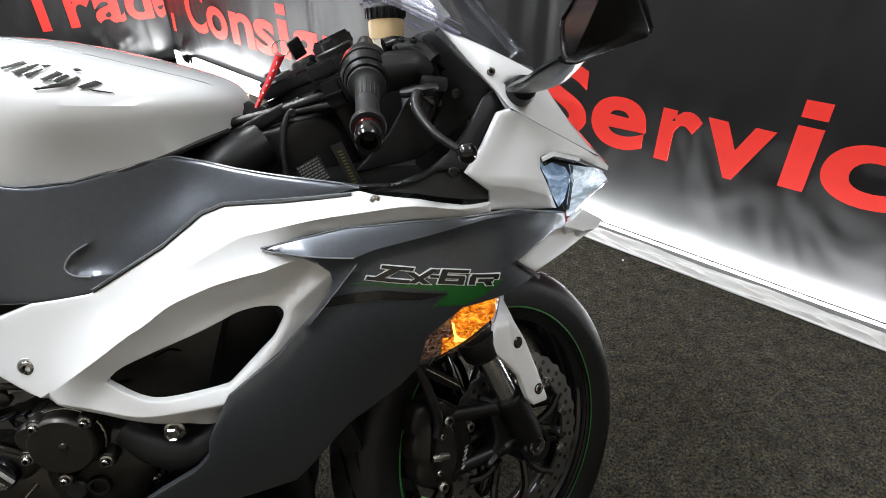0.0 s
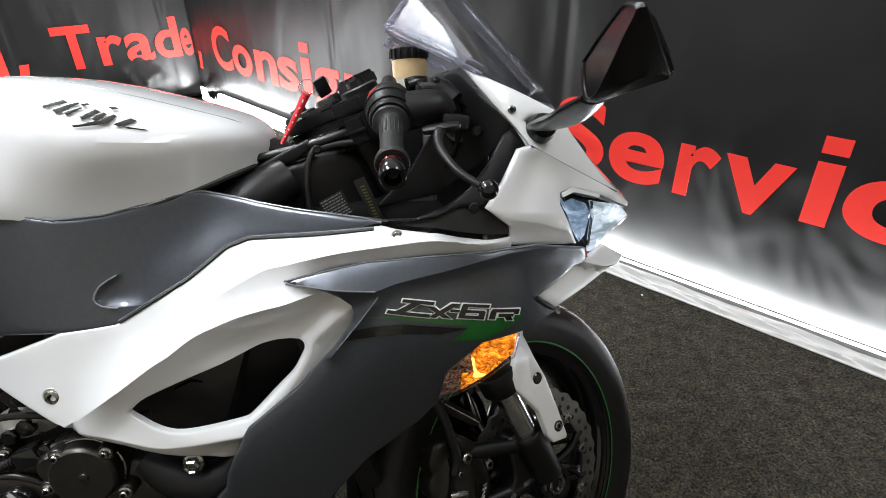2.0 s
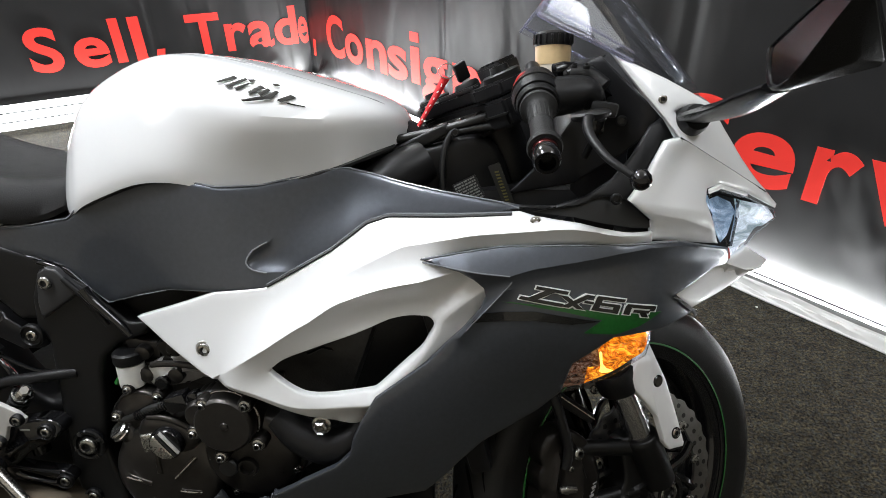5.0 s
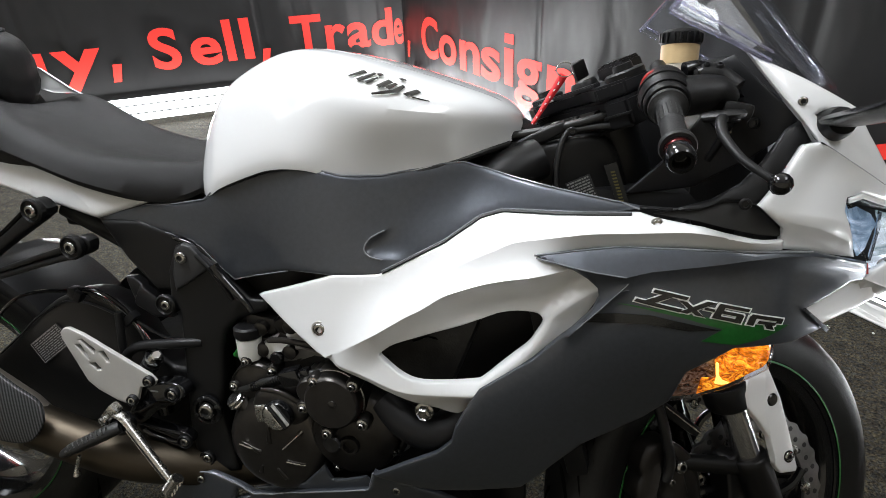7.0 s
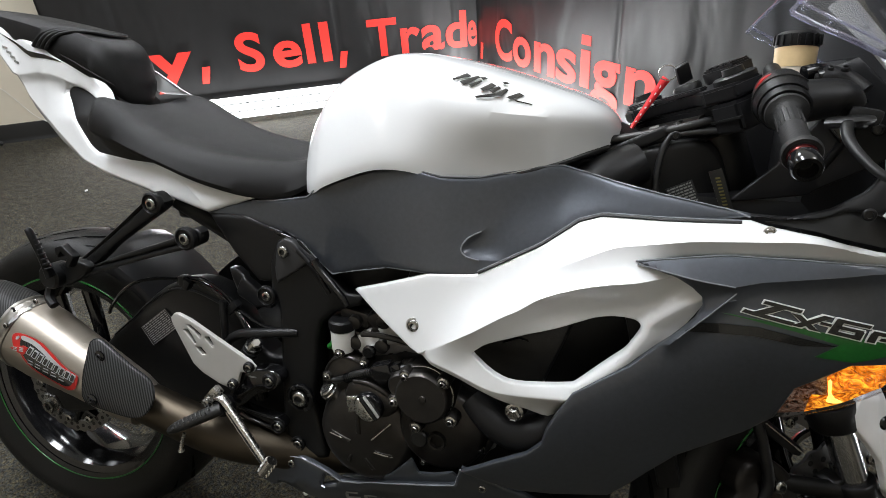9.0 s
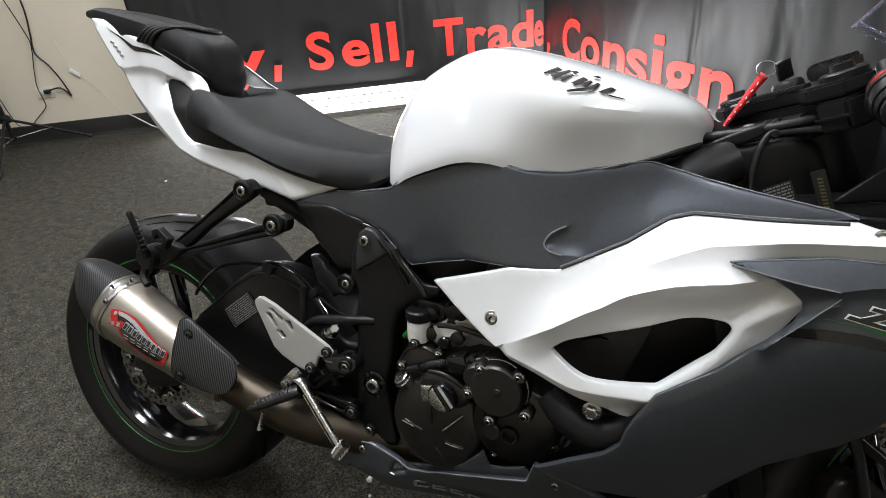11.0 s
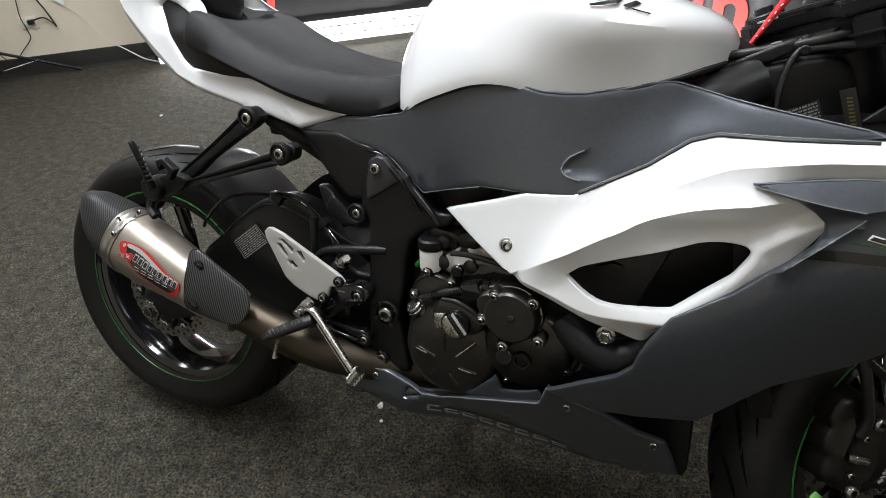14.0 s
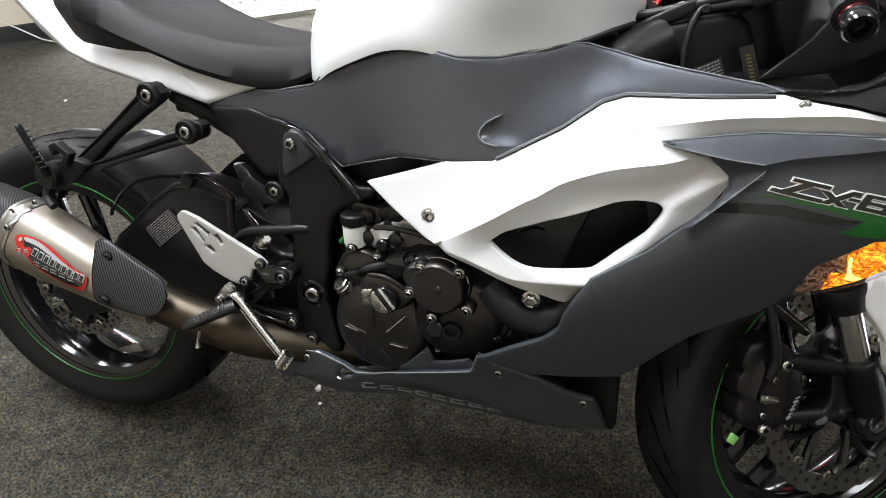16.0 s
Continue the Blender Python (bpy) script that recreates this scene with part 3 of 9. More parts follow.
def plain_letter(ch, width, em):
    """The letters that the built-in face draws with round dots, cut square instead."""
    quads = {"i": [[(0, 0), (1, 0), (1, 0.545), (0, 0.545)], [(0, 0.615), (1, 0.615), (1, 0.755), (0, 0.755)]], ",": [[(0, -0.16), (0.62, -0.16), (1, 0.16), (0.30, 0.16)]], "l": [[(0, 0), (1, 0), (1, 0.76), (0, 0.76)]]}
    bm = bmesh.new()
    for q in quads[ch]:
        front = [bm.verts.new((x * width, -0.004, z * em)) for x, z in q]
        back = [bm.verts.new((x * width, 0.0, z * em)) for x, z in q]
        bm.faces.new(front), bm.faces.new(back[::-1])
        for k in range(4):
            bm.faces.new((front[k], back[k], back[(k + 1) % 4], front[(k + 1) % 4]))
    return bm


def letters(text, spans, foot, em, parent):
    """One object for each letter, fitted into its stretch of the wall, proud of the folds under it."""
    seed = 1.0 if parent == banner_1 else 5.0
    for ch, (s0, s1) in zip(text, spans):
        bm = plain_letter(ch, s1 - s0, em) if ch in "i,l" else lettering(ch, s1 - s0, em, 0.004, bold=0.026)
        swing = min(sheet(s0 + (s1 - s0) * a / 4, foot + em * b / 4, (), seed) for a in range(5) for b in range(-1, 4))
        for v in bm.verts:
            v.co = (v.co.x + s0, v.co.y * 0.4 - 0.003 + swing, v.co.z + foot)
        ob = put("letter", bm, LETTER, smooth=False)
        if parent == banner_2:
            bent(ob)
        ob.parent = parent


letters("Buy,", [(-2.86, -2.66), (-2.6, -2.42), (-2.375, -2.08), (-2.06, -1.98)], 0.33, 0.36, banner_1)
letters("Sell,", [(-1.782, -1.6), (-1.534, -1.333), (-1.3, -1.241), (-1.185, -1.117), (-1.075, -1.0)], 0.33, 0.36, banner_1)
letters("Trade", [(-0.84, -0.618), (-0.595, -0.445), (-0.437, -0.262), (-0.25, -0.083), (-0.075, -0.004)], 0.33, 0.36, banner_1)
letters(",Consign", [(0.06, 0.12), (0.338, 0.6), (0.62, 0.868), (0.916, 1.169), (1.187, 1.404), (1.445, 1.535), (1.556, 1.8), (1.85, 2.08)], 0.292, 0.37, banner_2)
letters("Serv", [(3.15, 3.35), (3.37, 3.563), (3.605, 3.73), (3.742, 3.93)], 0.355, 0.335, banner_2)
letters("i", [(3.972, 4.037)], 0.364, 0.335, banner_2)
letters("ce", [(4.06, 4.25), (4.27, 4.47)], 0.374, 0.335, banner_2)


def light_strip(m, x0, x1):
    """A white channel on the floor with a glowing diffuser, and the crumpled white skirt before it."""
    base = new("light_strip")
    base.matrix_world = m
    bm = bmesh.new()
    grid(bm, [[(x, y, z) for y, z in ((-0.006, 0.0), (-0.006, 0.046), (-0.012, 0.048), (-0.014, 0.04), (-0.044, 0.04), (-0.046, 0.048), (-0.052, 0.046), (-0.052, 0.0))] for x in np.linspace(x0, x1, 30)])
    part("channel", bm, SKIRT, base)
    bm = bmesh.new()
    box(bm, ((x0 + x1) / 2, -0.029, 0.043), (x1 - x0, 0.026, 0.006))
    bmesh.ops.bisect_plane(bm, geom=bm.verts[:] + bm.edges[:] + bm.faces[:], plane_co=(3.3, 0, 0), plane_no=(1, 0, 0))
    part("diffuser", bm, TUBE, base, "glowing white diffuser")
    bm = bmesh.new()
    grid(bm, [[(x, -0.052, 0.046), (x, -0.053, 0.053), (x, -0.060, 0.054), (x, -0.063, 0.046), (x, -0.060, 0.038)] for x in np.linspace(x0, x1, 40).tolist()])
    part("edge_fold", bm, RIDGE_GREY, base, "grey folded edge")
    bm = bmesh.new()
    rows = []
    for x in np.arange(x0, x1, 0.010).tolist():
        row = []
        sway = 0.016 * noise.noise((x * 1.7, 0.4, 3)) + 0.006 * noise.noise((x * 6.1, 1.4, 3))
        for k in range(13):
            t = k / 12
            y, z = -0.058 - 0.052 * t, 0.046 - 0.041 * t ** 0.8
            d = 0.020 * noise.noise((x * 4.5 + t * 2.2, t * 1.6, 3)) + 0.012 * noise.noise((x * 13 - t * 4.0, t * 3.0, 8)) + 0.005 * abs(noise.noise((x * 34 + t * 5, t * 6.0, 1)))
            d *= math.sin(math.pi * min(1, (k + 0.3) / 12.3))
            row.append((x, y - d * 0.6 + sway * t, max(0.005, z + d)))
        rows.append(row)
    grid(bm, rows)
    skirt = part("skirt", bm, SKIRT, base, "crumpled white plastic hem")
    part("hem_bead", tube([Vector(r[-1]) + Vector((0, -0.001, 0.001)) for r in rows[::3]], 0.0032, 1, 8), SKIRT, skirt)
    return tagged(base, "white floor light strip with a crumpled white skirt, glowing", "light strip")


def light_box(m, x0, x1, high):
    """A low white box along the foot of a banner: glowing bars with thin grey grooves between them."""
    base = new("light_box")
    base.matrix_world = m
    bm = bmesh.new()
    box(bm, ((x0 + x1) / 2, -0.012, high / 2 - 0.001), (x1 - x0, 0.012, high - 0.002))
    part("backing", bm, PLASTIC, base, "dark backing")
    cuts = [0.002, high * 0.30, high * 0.35, high * 0.66, high * 0.71, high]
    for z0, z1 in zip(cuts[::2], cuts[1::2]):
        bm = bmesh.new()
        box(bm, ((x0 + x1) / 2, -0.022, (z0 + z1) / 2), (x1 - x0, 0.012, z1 - z0), bevel=0.002)
        part("bar", bm, LIGHT_BAR, base, "glowing white bar")
    return tagged(base, "low white light box glowing along the foot of the black banner", "light box")


light_box(M1, -2.9, -0.80, 0.16)
light_box(M2, 0.03, 2.2, 0.10)
for piece in light_strip(M2, 2.1, 5.6).children_recursive:
    bent(piece, 0.62)


# casing for each added ceiling lamp, out of view
def troffer(x, y):
    base = new("ceiling_light")
    base.location = (x, y, CEILING)
    bm = bmesh.new()
    box(bm, (0, 0.6, -0.01), (0.62, 0.03, 0.02)), box(bm, (0, -0.6, -0.01), (0.62, 0.03, 0.02))
    box(bm, (0.295, 0, -0.01), (0.03, 1.17, 0.02)), box(bm, (-0.295, 0, -0.01), (0.03, 1.17, 0.02))
    part("frame", bm, CEIL, base)
    return tagged(base, "unseen rectangular ceiling light in a pale frame, added", "ceiling light", group="ceiling lights")


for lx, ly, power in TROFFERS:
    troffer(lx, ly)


# ---- the motorcycle: x ahead from the rear axle, z up in its own leaning frame ----
LEAN_DEG = 14.0
bike = new("motorcycle")
bike.matrix_world = pose(0, -0.078, 0, -LEAN_DEG)
tagged(bike, "white and graphite sport motorcycle leaning on its side stand", "motorcycle")

_bolts = {}


def screw(parent, at, r=0.008, material=STEEL, axis=(0, -1, 0), h=0.45, name="bolt"):
    """A bolt of its own, its head's foot at a place and its head along the axis."""
    r *= 0.85
    key = (round(r, 4), material.name, round(h, 2))
    if key not in _bolts:
        bm = bmesh.new()
        bolt(bm, (0, 0, 0), (0, 0, 1), r, r * h)
        ob = put(name, bm, material)
        ob.data.materials.append(WIRE)
        for f in ob.data.polygons:
            if math.hypot(f.center.x, f.center.y) < r * 0.5:
                f.material_index = 1
        _bolts[key] = ob.data
    else:
        ob = new(name, _bolts[key])
    ob.matrix_local = Matrix.Translation(at) @ Vector(axis).to_track_quat("Z", "Y").to_matrix().to_4x4()
    ob.parent = parent
    return ob


def washered(parent, at, r=0.009, ring=0.014):
    """A socket bolt in a black collar."""
    x, y, z = at
    part("collar", lathe([(0, 0.0), (0, ring), (0.005, ring), (0.007, ring * 0.86), (0.004, ring * 0.78), (0.004, 0.0)], at, (0, -1, 0), 24), MATTE, parent)
    return screw(parent, (x, y - 0.004, z), r)


gray_outline = [(0.432, 0.732), (0.528, 0.759), (0.57, 0.762), (0.632, 0.774), (0.652, 0.789), (0.683, 0.805), (0.74, 0.822), (0.797, 0.83), (0.848, 0.82), (0.899, 0.82), (0.972, 0.833), (0.997, 0.835),
                (1.063, 0.82), (1.116, 0.811), (1.189, 0.801), (1.209, 0.795), (1.118, 0.780), (1.051, 0.777), (1.026, 0.768), (0.983, 0.737), (0.936, 0.712), (0.925, 0.705), (0.903, 0.696), (0.844, 0.691),
                (0.767, 0.688), (0.718, 0.674), (0.67, 0.66), (0.638, 0.683), (0.614, 0.703), (0.562, 0.718), (0.489, 0.726)]
HOOK = [(0.905, 0.752), (0.888, 0.743), (0.880, 0.729), (0.888, 0.7195), (0.905, 0.716), (0.93, 0.716)]

HOLLOW = [(0.86, 0.752), (0.9076, 0.7587), (0.9368, 0.7704), (0.965, 0.7846), (1.0188, 0.806), (1.10, 0.815)]


def gray_depth(q):
    """The side cover: the flank with a shallow knee hollow and a sharp-cornered dent."""
    s = np.maximum(0, dist_to(q, HOOK)[1])
    u = np.clip(s / 0.006, 0, 1)
    dent = 0.0062 * u * u * (3 - 2 * u) * np.exp(-(((q[:, 0] - 0.90) / 0.032) ** 2) - ((q[:, 1] - 0.732) / 0.02) ** 2)
    along = np.clip((q[:, 0] - 0.86) / 0.07, 0, 1) * np.clip((1.09 - q[:, 0]) / 0.09, 0, 1)
    hollow = 0.0055 * np.exp(-((dist_to(q, HOLLOW)[0] / 0.034) ** 2)) * along
    return flank(q) + 0.004 + dent + hollow


side_cover = part("side_cover", panel(gray_outline, gray_depth, smooth=2, lines=[HOOK], step=0.008, round_=0.005), GRAY, bike, "graphite gloss side cover")
part("side_cover", panel(gray_outline, lambda q: flank(q) + 0.004, smooth=2, mirror=True, step=0.02), GRAY, bike, "graphite gloss side cover")

white_outline = [(0.712, 0.644), (0.838, 0.692), (0.9, 0.698), (0.923, 0.708), (0.981, 0.739), (1.025, 0.771), (1.049, 0.779), (1.118, 0.782), (1.209, 0.792), (1.226, 0.788), (1.274, 0.7825), (1.297, 0.7775), (1.336, 0.7705), (1.36, 0.7685),
                 (1.36, 0.7550), (1.238, 0.752), (1.13, 0.738), (1.155, 0.726), (1.172, 0.714), (1.176, 0.704), (1.174, 0.694),
                 (1.150, 0.653), (1.107, 0.604), (1.048, 0.564), (1.034, 0.550), (1.022, 0.532), (1.0064, 0.5147), (0.966, 0.529), (0.930, 0.5426), (0.892, 0.556), (0.848, 0.5675), (0.80, 0.594), (0.753, 0.6190)]
duct = [(0.9065, 0.5968), (0.913, 0.605), (0.927, 0.6145), (0.9626, 0.6265), (1.010, 0.6405), (1.0437, 0.6535), (1.0568, 0.6584), (1.0768, 0.6623), (1.0967, 0.6622), (1.107, 0.6590), (1.1075, 0.6510), (1.100, 0.6375), (1.091, 0.6240), (1.0662, 0.6007), (1.0418, 0.579), (1.0292, 0.5715), (1.002, 0.569), (0.9634, 0.568), (0.9411, 0.5732), (0.9214, 0.584)]
CREST = [(1.3557, 0.7665), (1.3216, 0.7710), (1.2891, 0.7758), (1.2603, 0.7783), (1.2204, 0.7750), (1.1602, 0.7682), (1.1275, 0.7620), (1.0975, 0.7552), (1.0763, 0.7507), (1.0636, 0.7459), (1.0381, 0.7343), (1.012, 0.7219), (0.9855, 0.7081), (0.9652, 0.698)]
BROW = [(1.22, 0.735), (1.146, 0.7258), (1.1346, 0.7231), (1.1051, 0.717), (1.074, 0.7105), (1.042, 0.7030), (1.0159, 0.6945), (0.9897, 0.6842), (0.9629, 0.667), (0.9431, 0.6563), (0.9067, 0.6328), (0.8749, 0.6111), (0.8407, 0.5881)]
LIP = [(1.2, 0.730), (1.179, 0.713), (1.144, 0.685), (1.1185, 0.6625), (1.113, 0.646), (1.093, 0.615), (1.069, 0.590), (1.043, 0.5685), (1.037, 0.560), (1.029, 0.5548), (1.002, 0.554), (0.9603, 0.5524), (0.9311, 0.5541), (0.8922, 0.565), (0.8485, 0.5765)]

arc = lambda pts, n=4, closed=False: [(p.x, p.y) for p in spline([(a, b, 0) for a, b in pts], n, closed)]
duct, CREST, BROW, LIP = arc(duct, 3, True), arc(CREST), arc(BROW), arc(LIP)
white_outline = white_outline[:17] + arc(white_outline[17:28]) + white_outline[28:]


def white_depth(q):
    """The white flank: a crest over a tucked valley, a brow line over the scoop that leads into the vent, and a lip round its foot."""
    x = q[:, 0]
    s, c = dist_to(q, BROW)[1], dist_to(q, CREST)[1]
    proud = 0.024 * np.clip((x - 0.838) / 0.07, 0, 1) * np.clip((1.165 - x) / 0.07, 0, 1)
    roof = proud * np.where(s > 0, np.clip(1 - s / 0.040, 0, 1) ** 1.6, np.clip(1 + s / 0.060, 0, 1) ** 2)
    high = (0.010 + 0.008 * np.clip((x - 1.05) / 0.08, 0, 1)) * np.clip((x - 0.972) / 0.06, 0, 1) * np.clip((1.365 - x) / 0.04, 0, 1)
    crest = high * np.where(c > 0, np.clip(1 - c / 0.026, 0, 1) ** (1.4 - 0.4 * np.clip((x - 1.05) / 0.08, 0, 1)), np.clip(1 + c / 0.045, 0, 1) ** 2)
    lip = np.clip((dist_to(q, LIP)[0] - 0.002) / 0.014, 0, 1)
    scoop = 0.010 * np.clip(s / 0.04, 0, 1) * lip * lip * (3 - 2 * lip) * np.clip((x - 0.95) / 0.1, 0, 1)
    under = np.clip(dist_to(q, LIP)[1] / 0.03, 0, 1) * np.clip((0.59 - q[:, 1]) / 0.02, 0, 1)
    tuck = 0.005 * np.clip(c / 0.02, 0, 1) * np.clip((x - 1.10) / 0.05, 0, 1)
    return flank(q) + 0.003 - roof - crest + scoop + 0.020 * under + tuck


side_fairing = part("side_fairing", panel(white_outline, white_depth, smooth=1, holes=[duct], step=0.008, lines=[CREST, BROW, LIP], thick=0.008, round_=0.003), WHITE, bike, "pearl white side fairing with a large vent")
part("side_fairing", panel(white_outline, smooth=1, holes=[duct], step=0.02, mirror=True), WHITE, bike, "pearl white side fairing with a large vent")
dark_outline = [(1.0945, 0.7385), (1.1527, 0.7491), (1.192, 0.7557), (1.2557, 0.7594), (1.3195, 0.7604), (1.36, 0.76), (1.389, 0.759), (1.465, 0.738), (1.47, 0.717), (1.447, 0.717), (1.391, 0.696), (1.417, 0.67), (1.38, 0.658), (1.319, 0.65), (1.275, 0.611), (1.265, 0.561),
                (1.239, 0.528), (1.205, 0.502), (1.168, 0.479), (1.135, 0.445), (1.113, 0.42), (1.091, 0.399), (1.017, 0.397), (0.971, 0.4), (0.896, 0.422), (0.94, 0.45), (0.984, 0.472), (1.002, 0.49),
                (1.007, 0.512), (1.0165, 0.532), (1.027, 0.551), (1.036, 0.566), (1.099, 0.609), (1.1426, 0.654), (1.1645, 0.6807), (1.1705, 0.696), (1.1684, 0.7063), (1.1565, 0.7169), (1.1401, 0.7262), (1.118, 0.7315)]
DART = [(1.097, 0.7365), (1.1324, 0.7317), (1.1654, 0.7278), (1.1976, 0.7256), (1.2231, 0.734), (1.2547, 0.7402), (1.2863, 0.7457), (1.3187, 0.7515), (1.3524, 0.7555), (1.3889, 0.7545), (1.43, 0.747), (1.47, 0.735)]
DART_CREASE = [(1.14, 0.645), (1.156, 0.665), (1.176, 0.688), (1.193, 0.708)]


def DARK_Y(q):
    """The graphite flank: a flat top facet above the dart's crease, an undercut below it and a low crease down to the vent."""
    f = dist_to(q, DART)[1]
    tip = np.clip((1.21 - q[:, 0]) / 0.06, 0, 1)
    below = np.clip(-f / 0.028, 0, 1)
    facet = np.where(f > 0, 0.20 * np.minimum(f, 0.03), 0.009 * below * (2 - below))
    return flank(q) - 0.010 - 0.008 * tip * np.clip(1 - np.abs(f) / 0.03, 0, 1) + facet + folded([(DART_CREASE, -0.004, 0.012, 0.020)])(q)


lower_fairing = part("lower_fairing", panel(dark_outline, DARK_Y, smooth=1, step=0.009, lines=[DART, DART_CREASE], thick=0.007, round_=0.0025), GRAY, bike, "graphite gloss lower fairing")
part("lower_fairing", panel(dark_outline, lambda q: flank(q) - 0.001, smooth=1, step=0.02, mirror=True), GRAY, bike, "graphite gloss lower fairing")
belly = [(0.512, 0.272), (0.517, 0.2788), (0.551, 0.311), (0.581, 0.3313), (0.600, 0.333), (0.620, 0.3283), (0.653, 0.3168), (0.672, 0.305), (0.706, 0.3096), (0.81, 0.355), (0.883, 0.385), (0.895, 0.424), (0.939, 0.404), (0.979, 0.385), (1.0194, 0.354), (1.0608, 0.336), (1.0733, 0.307), (1.0891, 0.257), (1.02, 0.2515), (0.935, 0.2513), (0.889, 0.2575), (0.789, 0.250), (0.687, 0.2440), (0.60, 0.2500), (0.56, 0.2590)]
def belly_depth(q):
    t = np.clip((0.76 - q[:, 0]) / 0.11, 0, 1)
    return (flank(q) + 0.003) * (1 - t) - 0.172 * t


BELLY_FOLD = ([(0.98, 0.27), (0.893, 0.316), (0.83, 0.332), (0.70, 0.300), (0.62, 0.283)], 0.012, 0.045)
belly_pan = part("belly_pan", panel(belly, belly_depth, smooth=1, step=0.01, holes=[[(0.637, 0.287), (0.6435, 0.309), (0.659, 0.3055), (0.664, 0.297)]], thick=0.005,
                 folds=[BELLY_FOLD]), GRAY, bike, "graphite belly pan")
part("belly_pan", panel(belly, lambda q: flank(q) + 0.003, smooth=1, step=0.03, mirror=True), GRAY, bike, "graphite belly pan")
bm = bmesh.new()
grid(bm, [[(x, -w, z), (x, -w * 0.7, z - 0.03), (x, 0, z - 0.045), (x, w * 0.7, z - 0.03), (x, w, z)] for x, w, z in ((0.62, 0.12, 0.255), (0.75, 0.14, 0.25), (0.9, 0.15, 0.262), (1.05, 0.13, 0.275), (1.09, 0.1, 0.30))])
part("belly_floor", bm, PLASTIC, bike)
part("belly_nose", panel([(0.95, 0.40), (1.09, 0.405), (1.097, 0.35), (1.102, 0.262), (1.097, 0.245), (1.06, 0.25), (1.03, 0.30)], -0.125, smooth=1), PLASTIC, bike, "black plastic belly nose")

# paler than the panels, so that beads in it draw bright rim highlights
EDGING = mat("pale_highlight_bead", (0.16, 0.17, 0.185), 0.22, coat=0.6, grain=0.1)


def edging(parent, pts, depth, r=0.0011, material=EDGING):
    """A thin bead along the rim of a moulded panel; in pale EDGING it draws a highlight line."""
    q = np.array(resample(pts, 0.012))
    y = depth(q)
    return part("edge_bead", tube([(a, b - 0.0006, c) for (a, c), b in zip(q.tolist(), y.tolist())], r, 2, 6), material, parent)


edging(side_cover, gray_outline[1:16], lambda q: gray_depth(q) + 0.0015)
edging(side_cover, [(1.2, 0.7925), (1.118, 0.7865), (1.052, 0.783), (1.024, 0.774), (0.981, 0.743), (0.935, 0.719), (0.905, 0.703)], lambda q: white_depth(q) - 0.0005)
edging(side_cover, [(1.2, 0.7905), (1.118, 0.7840), (1.052, 0.7805), (1.025, 0.7715), (0.981, 0.7405), (0.935, 0.7165), (0.905, 0.7005)], lambda q: white_depth(q) + 0.0008, 0.0022, WIRE)
edging(side_cover, gray_outline[24:], lambda q: gray_depth(q) + 0.002, 0.0009)
edging(lower_fairing, dark_outline[:7], lambda q: DARK_Y(q) + 0.0012)
# pale beads painted for the bright highlight lines along the dart
edging(lower_fairing, DART[:4], lambda q: DARK_Y(q) - 0.0002, 0.0010)
edging(lower_fairing, [(1.148, 0.655), (1.156, 0.665), (1.176, 0.688), (1.2, 0.718)], lambda q: DARK_Y(q) + 0.0002, 0.0009)
edging(belly_pan, belly[1:12], belly_depth, 0.0012)
# added dark sheet that stands in for the shade in the open gap
part("inner_shroud", panel([(0.59, 0.715), (0.64, 0.60), (0.72, 0.60), (0.86, 0.665), (0.94, 0.72), (0.70, 0.735)], -0.128, 0.004, 0.02, 0, smooth=1), PLASTIC, bike)

# pale bead painted for the specular highlight at the dent's corner
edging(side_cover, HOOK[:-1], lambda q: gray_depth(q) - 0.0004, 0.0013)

# decals on the flank: outlined block shapes, a black dart and a green flash


def slanted(x0, z0, w, h, lean_x, fall):
    return [(x0, z0), (x0 + w, z0 + fall * w), (x0 + w + lean_x, z0 + h + fall * w), (x0 + lean_x, z0 + h)]


BADGE = [  # strokes of the model badge: foot, width, height, slant
    (1.2105, 0.6995, 0.046, 0.0042, 0.003), (1.219, 0.7015, 0.010, 0.0135, 0.027), (1.2285, 0.7150, 0.034, 0.0040, 0.002),
    (1.2725, 0.6915, 0.009, 0.0185, -0.020), (1.2560, 0.6935, 0.008, 0.0165, 0.030), (1.2805, 0.7000, 0.010, 0.0033, 0.001),
    (1.2885, 0.6905, 0.028, 0.0042, 0.002), (1.2885, 0.6905, 0.007, 0.0185, 0.007), (1.295, 0.6980, 0.023, 0.0036, 0.002), (1.294, 0.7065, 0.030, 0.0036, 0.002), (1.3105, 0.6870, 0.007, 0.0105, 0.003),
    (1.3235, 0.6855, 0.007, 0.0115, 0.003), (1.3265, 0.6955, 0.032, 0.0042, 0.002), (1.334, 0.6880, 0.018, 0.0036, 0.002), (1.3445, 0.6810, 0.008, 0.0075, -0.004), (1.353, 0.6890, 0.006, 0.006, 0.002),
]
for x0, z0, w, h, lx in BADGE:
    z0 = 0.6984 + 0.85 * (z0 - 0.6995 + 0.102 * (x0 - 1.2105)) - 0.131 * (x0 - 1.2105)
    x0, w, h, lx = 1.2075 + 1.045 * (x0 - 1.2105), w * 1.045, h * 0.85, lx * 0.95
    part("badge_edge", decal(slanted(x0 - 0.0017, z0 - 0.0012, w + 0.0034, h + 0.0026, lx, -0.16), 0.0012, DARK_Y), BADGE_EDGE, lower_fairing)
    part("badge_stroke", decal(slanted(x0, z0, w, h, lx, -0.16), 0.0022, DARK_Y), BLACK_DECAL, lower_fairing)
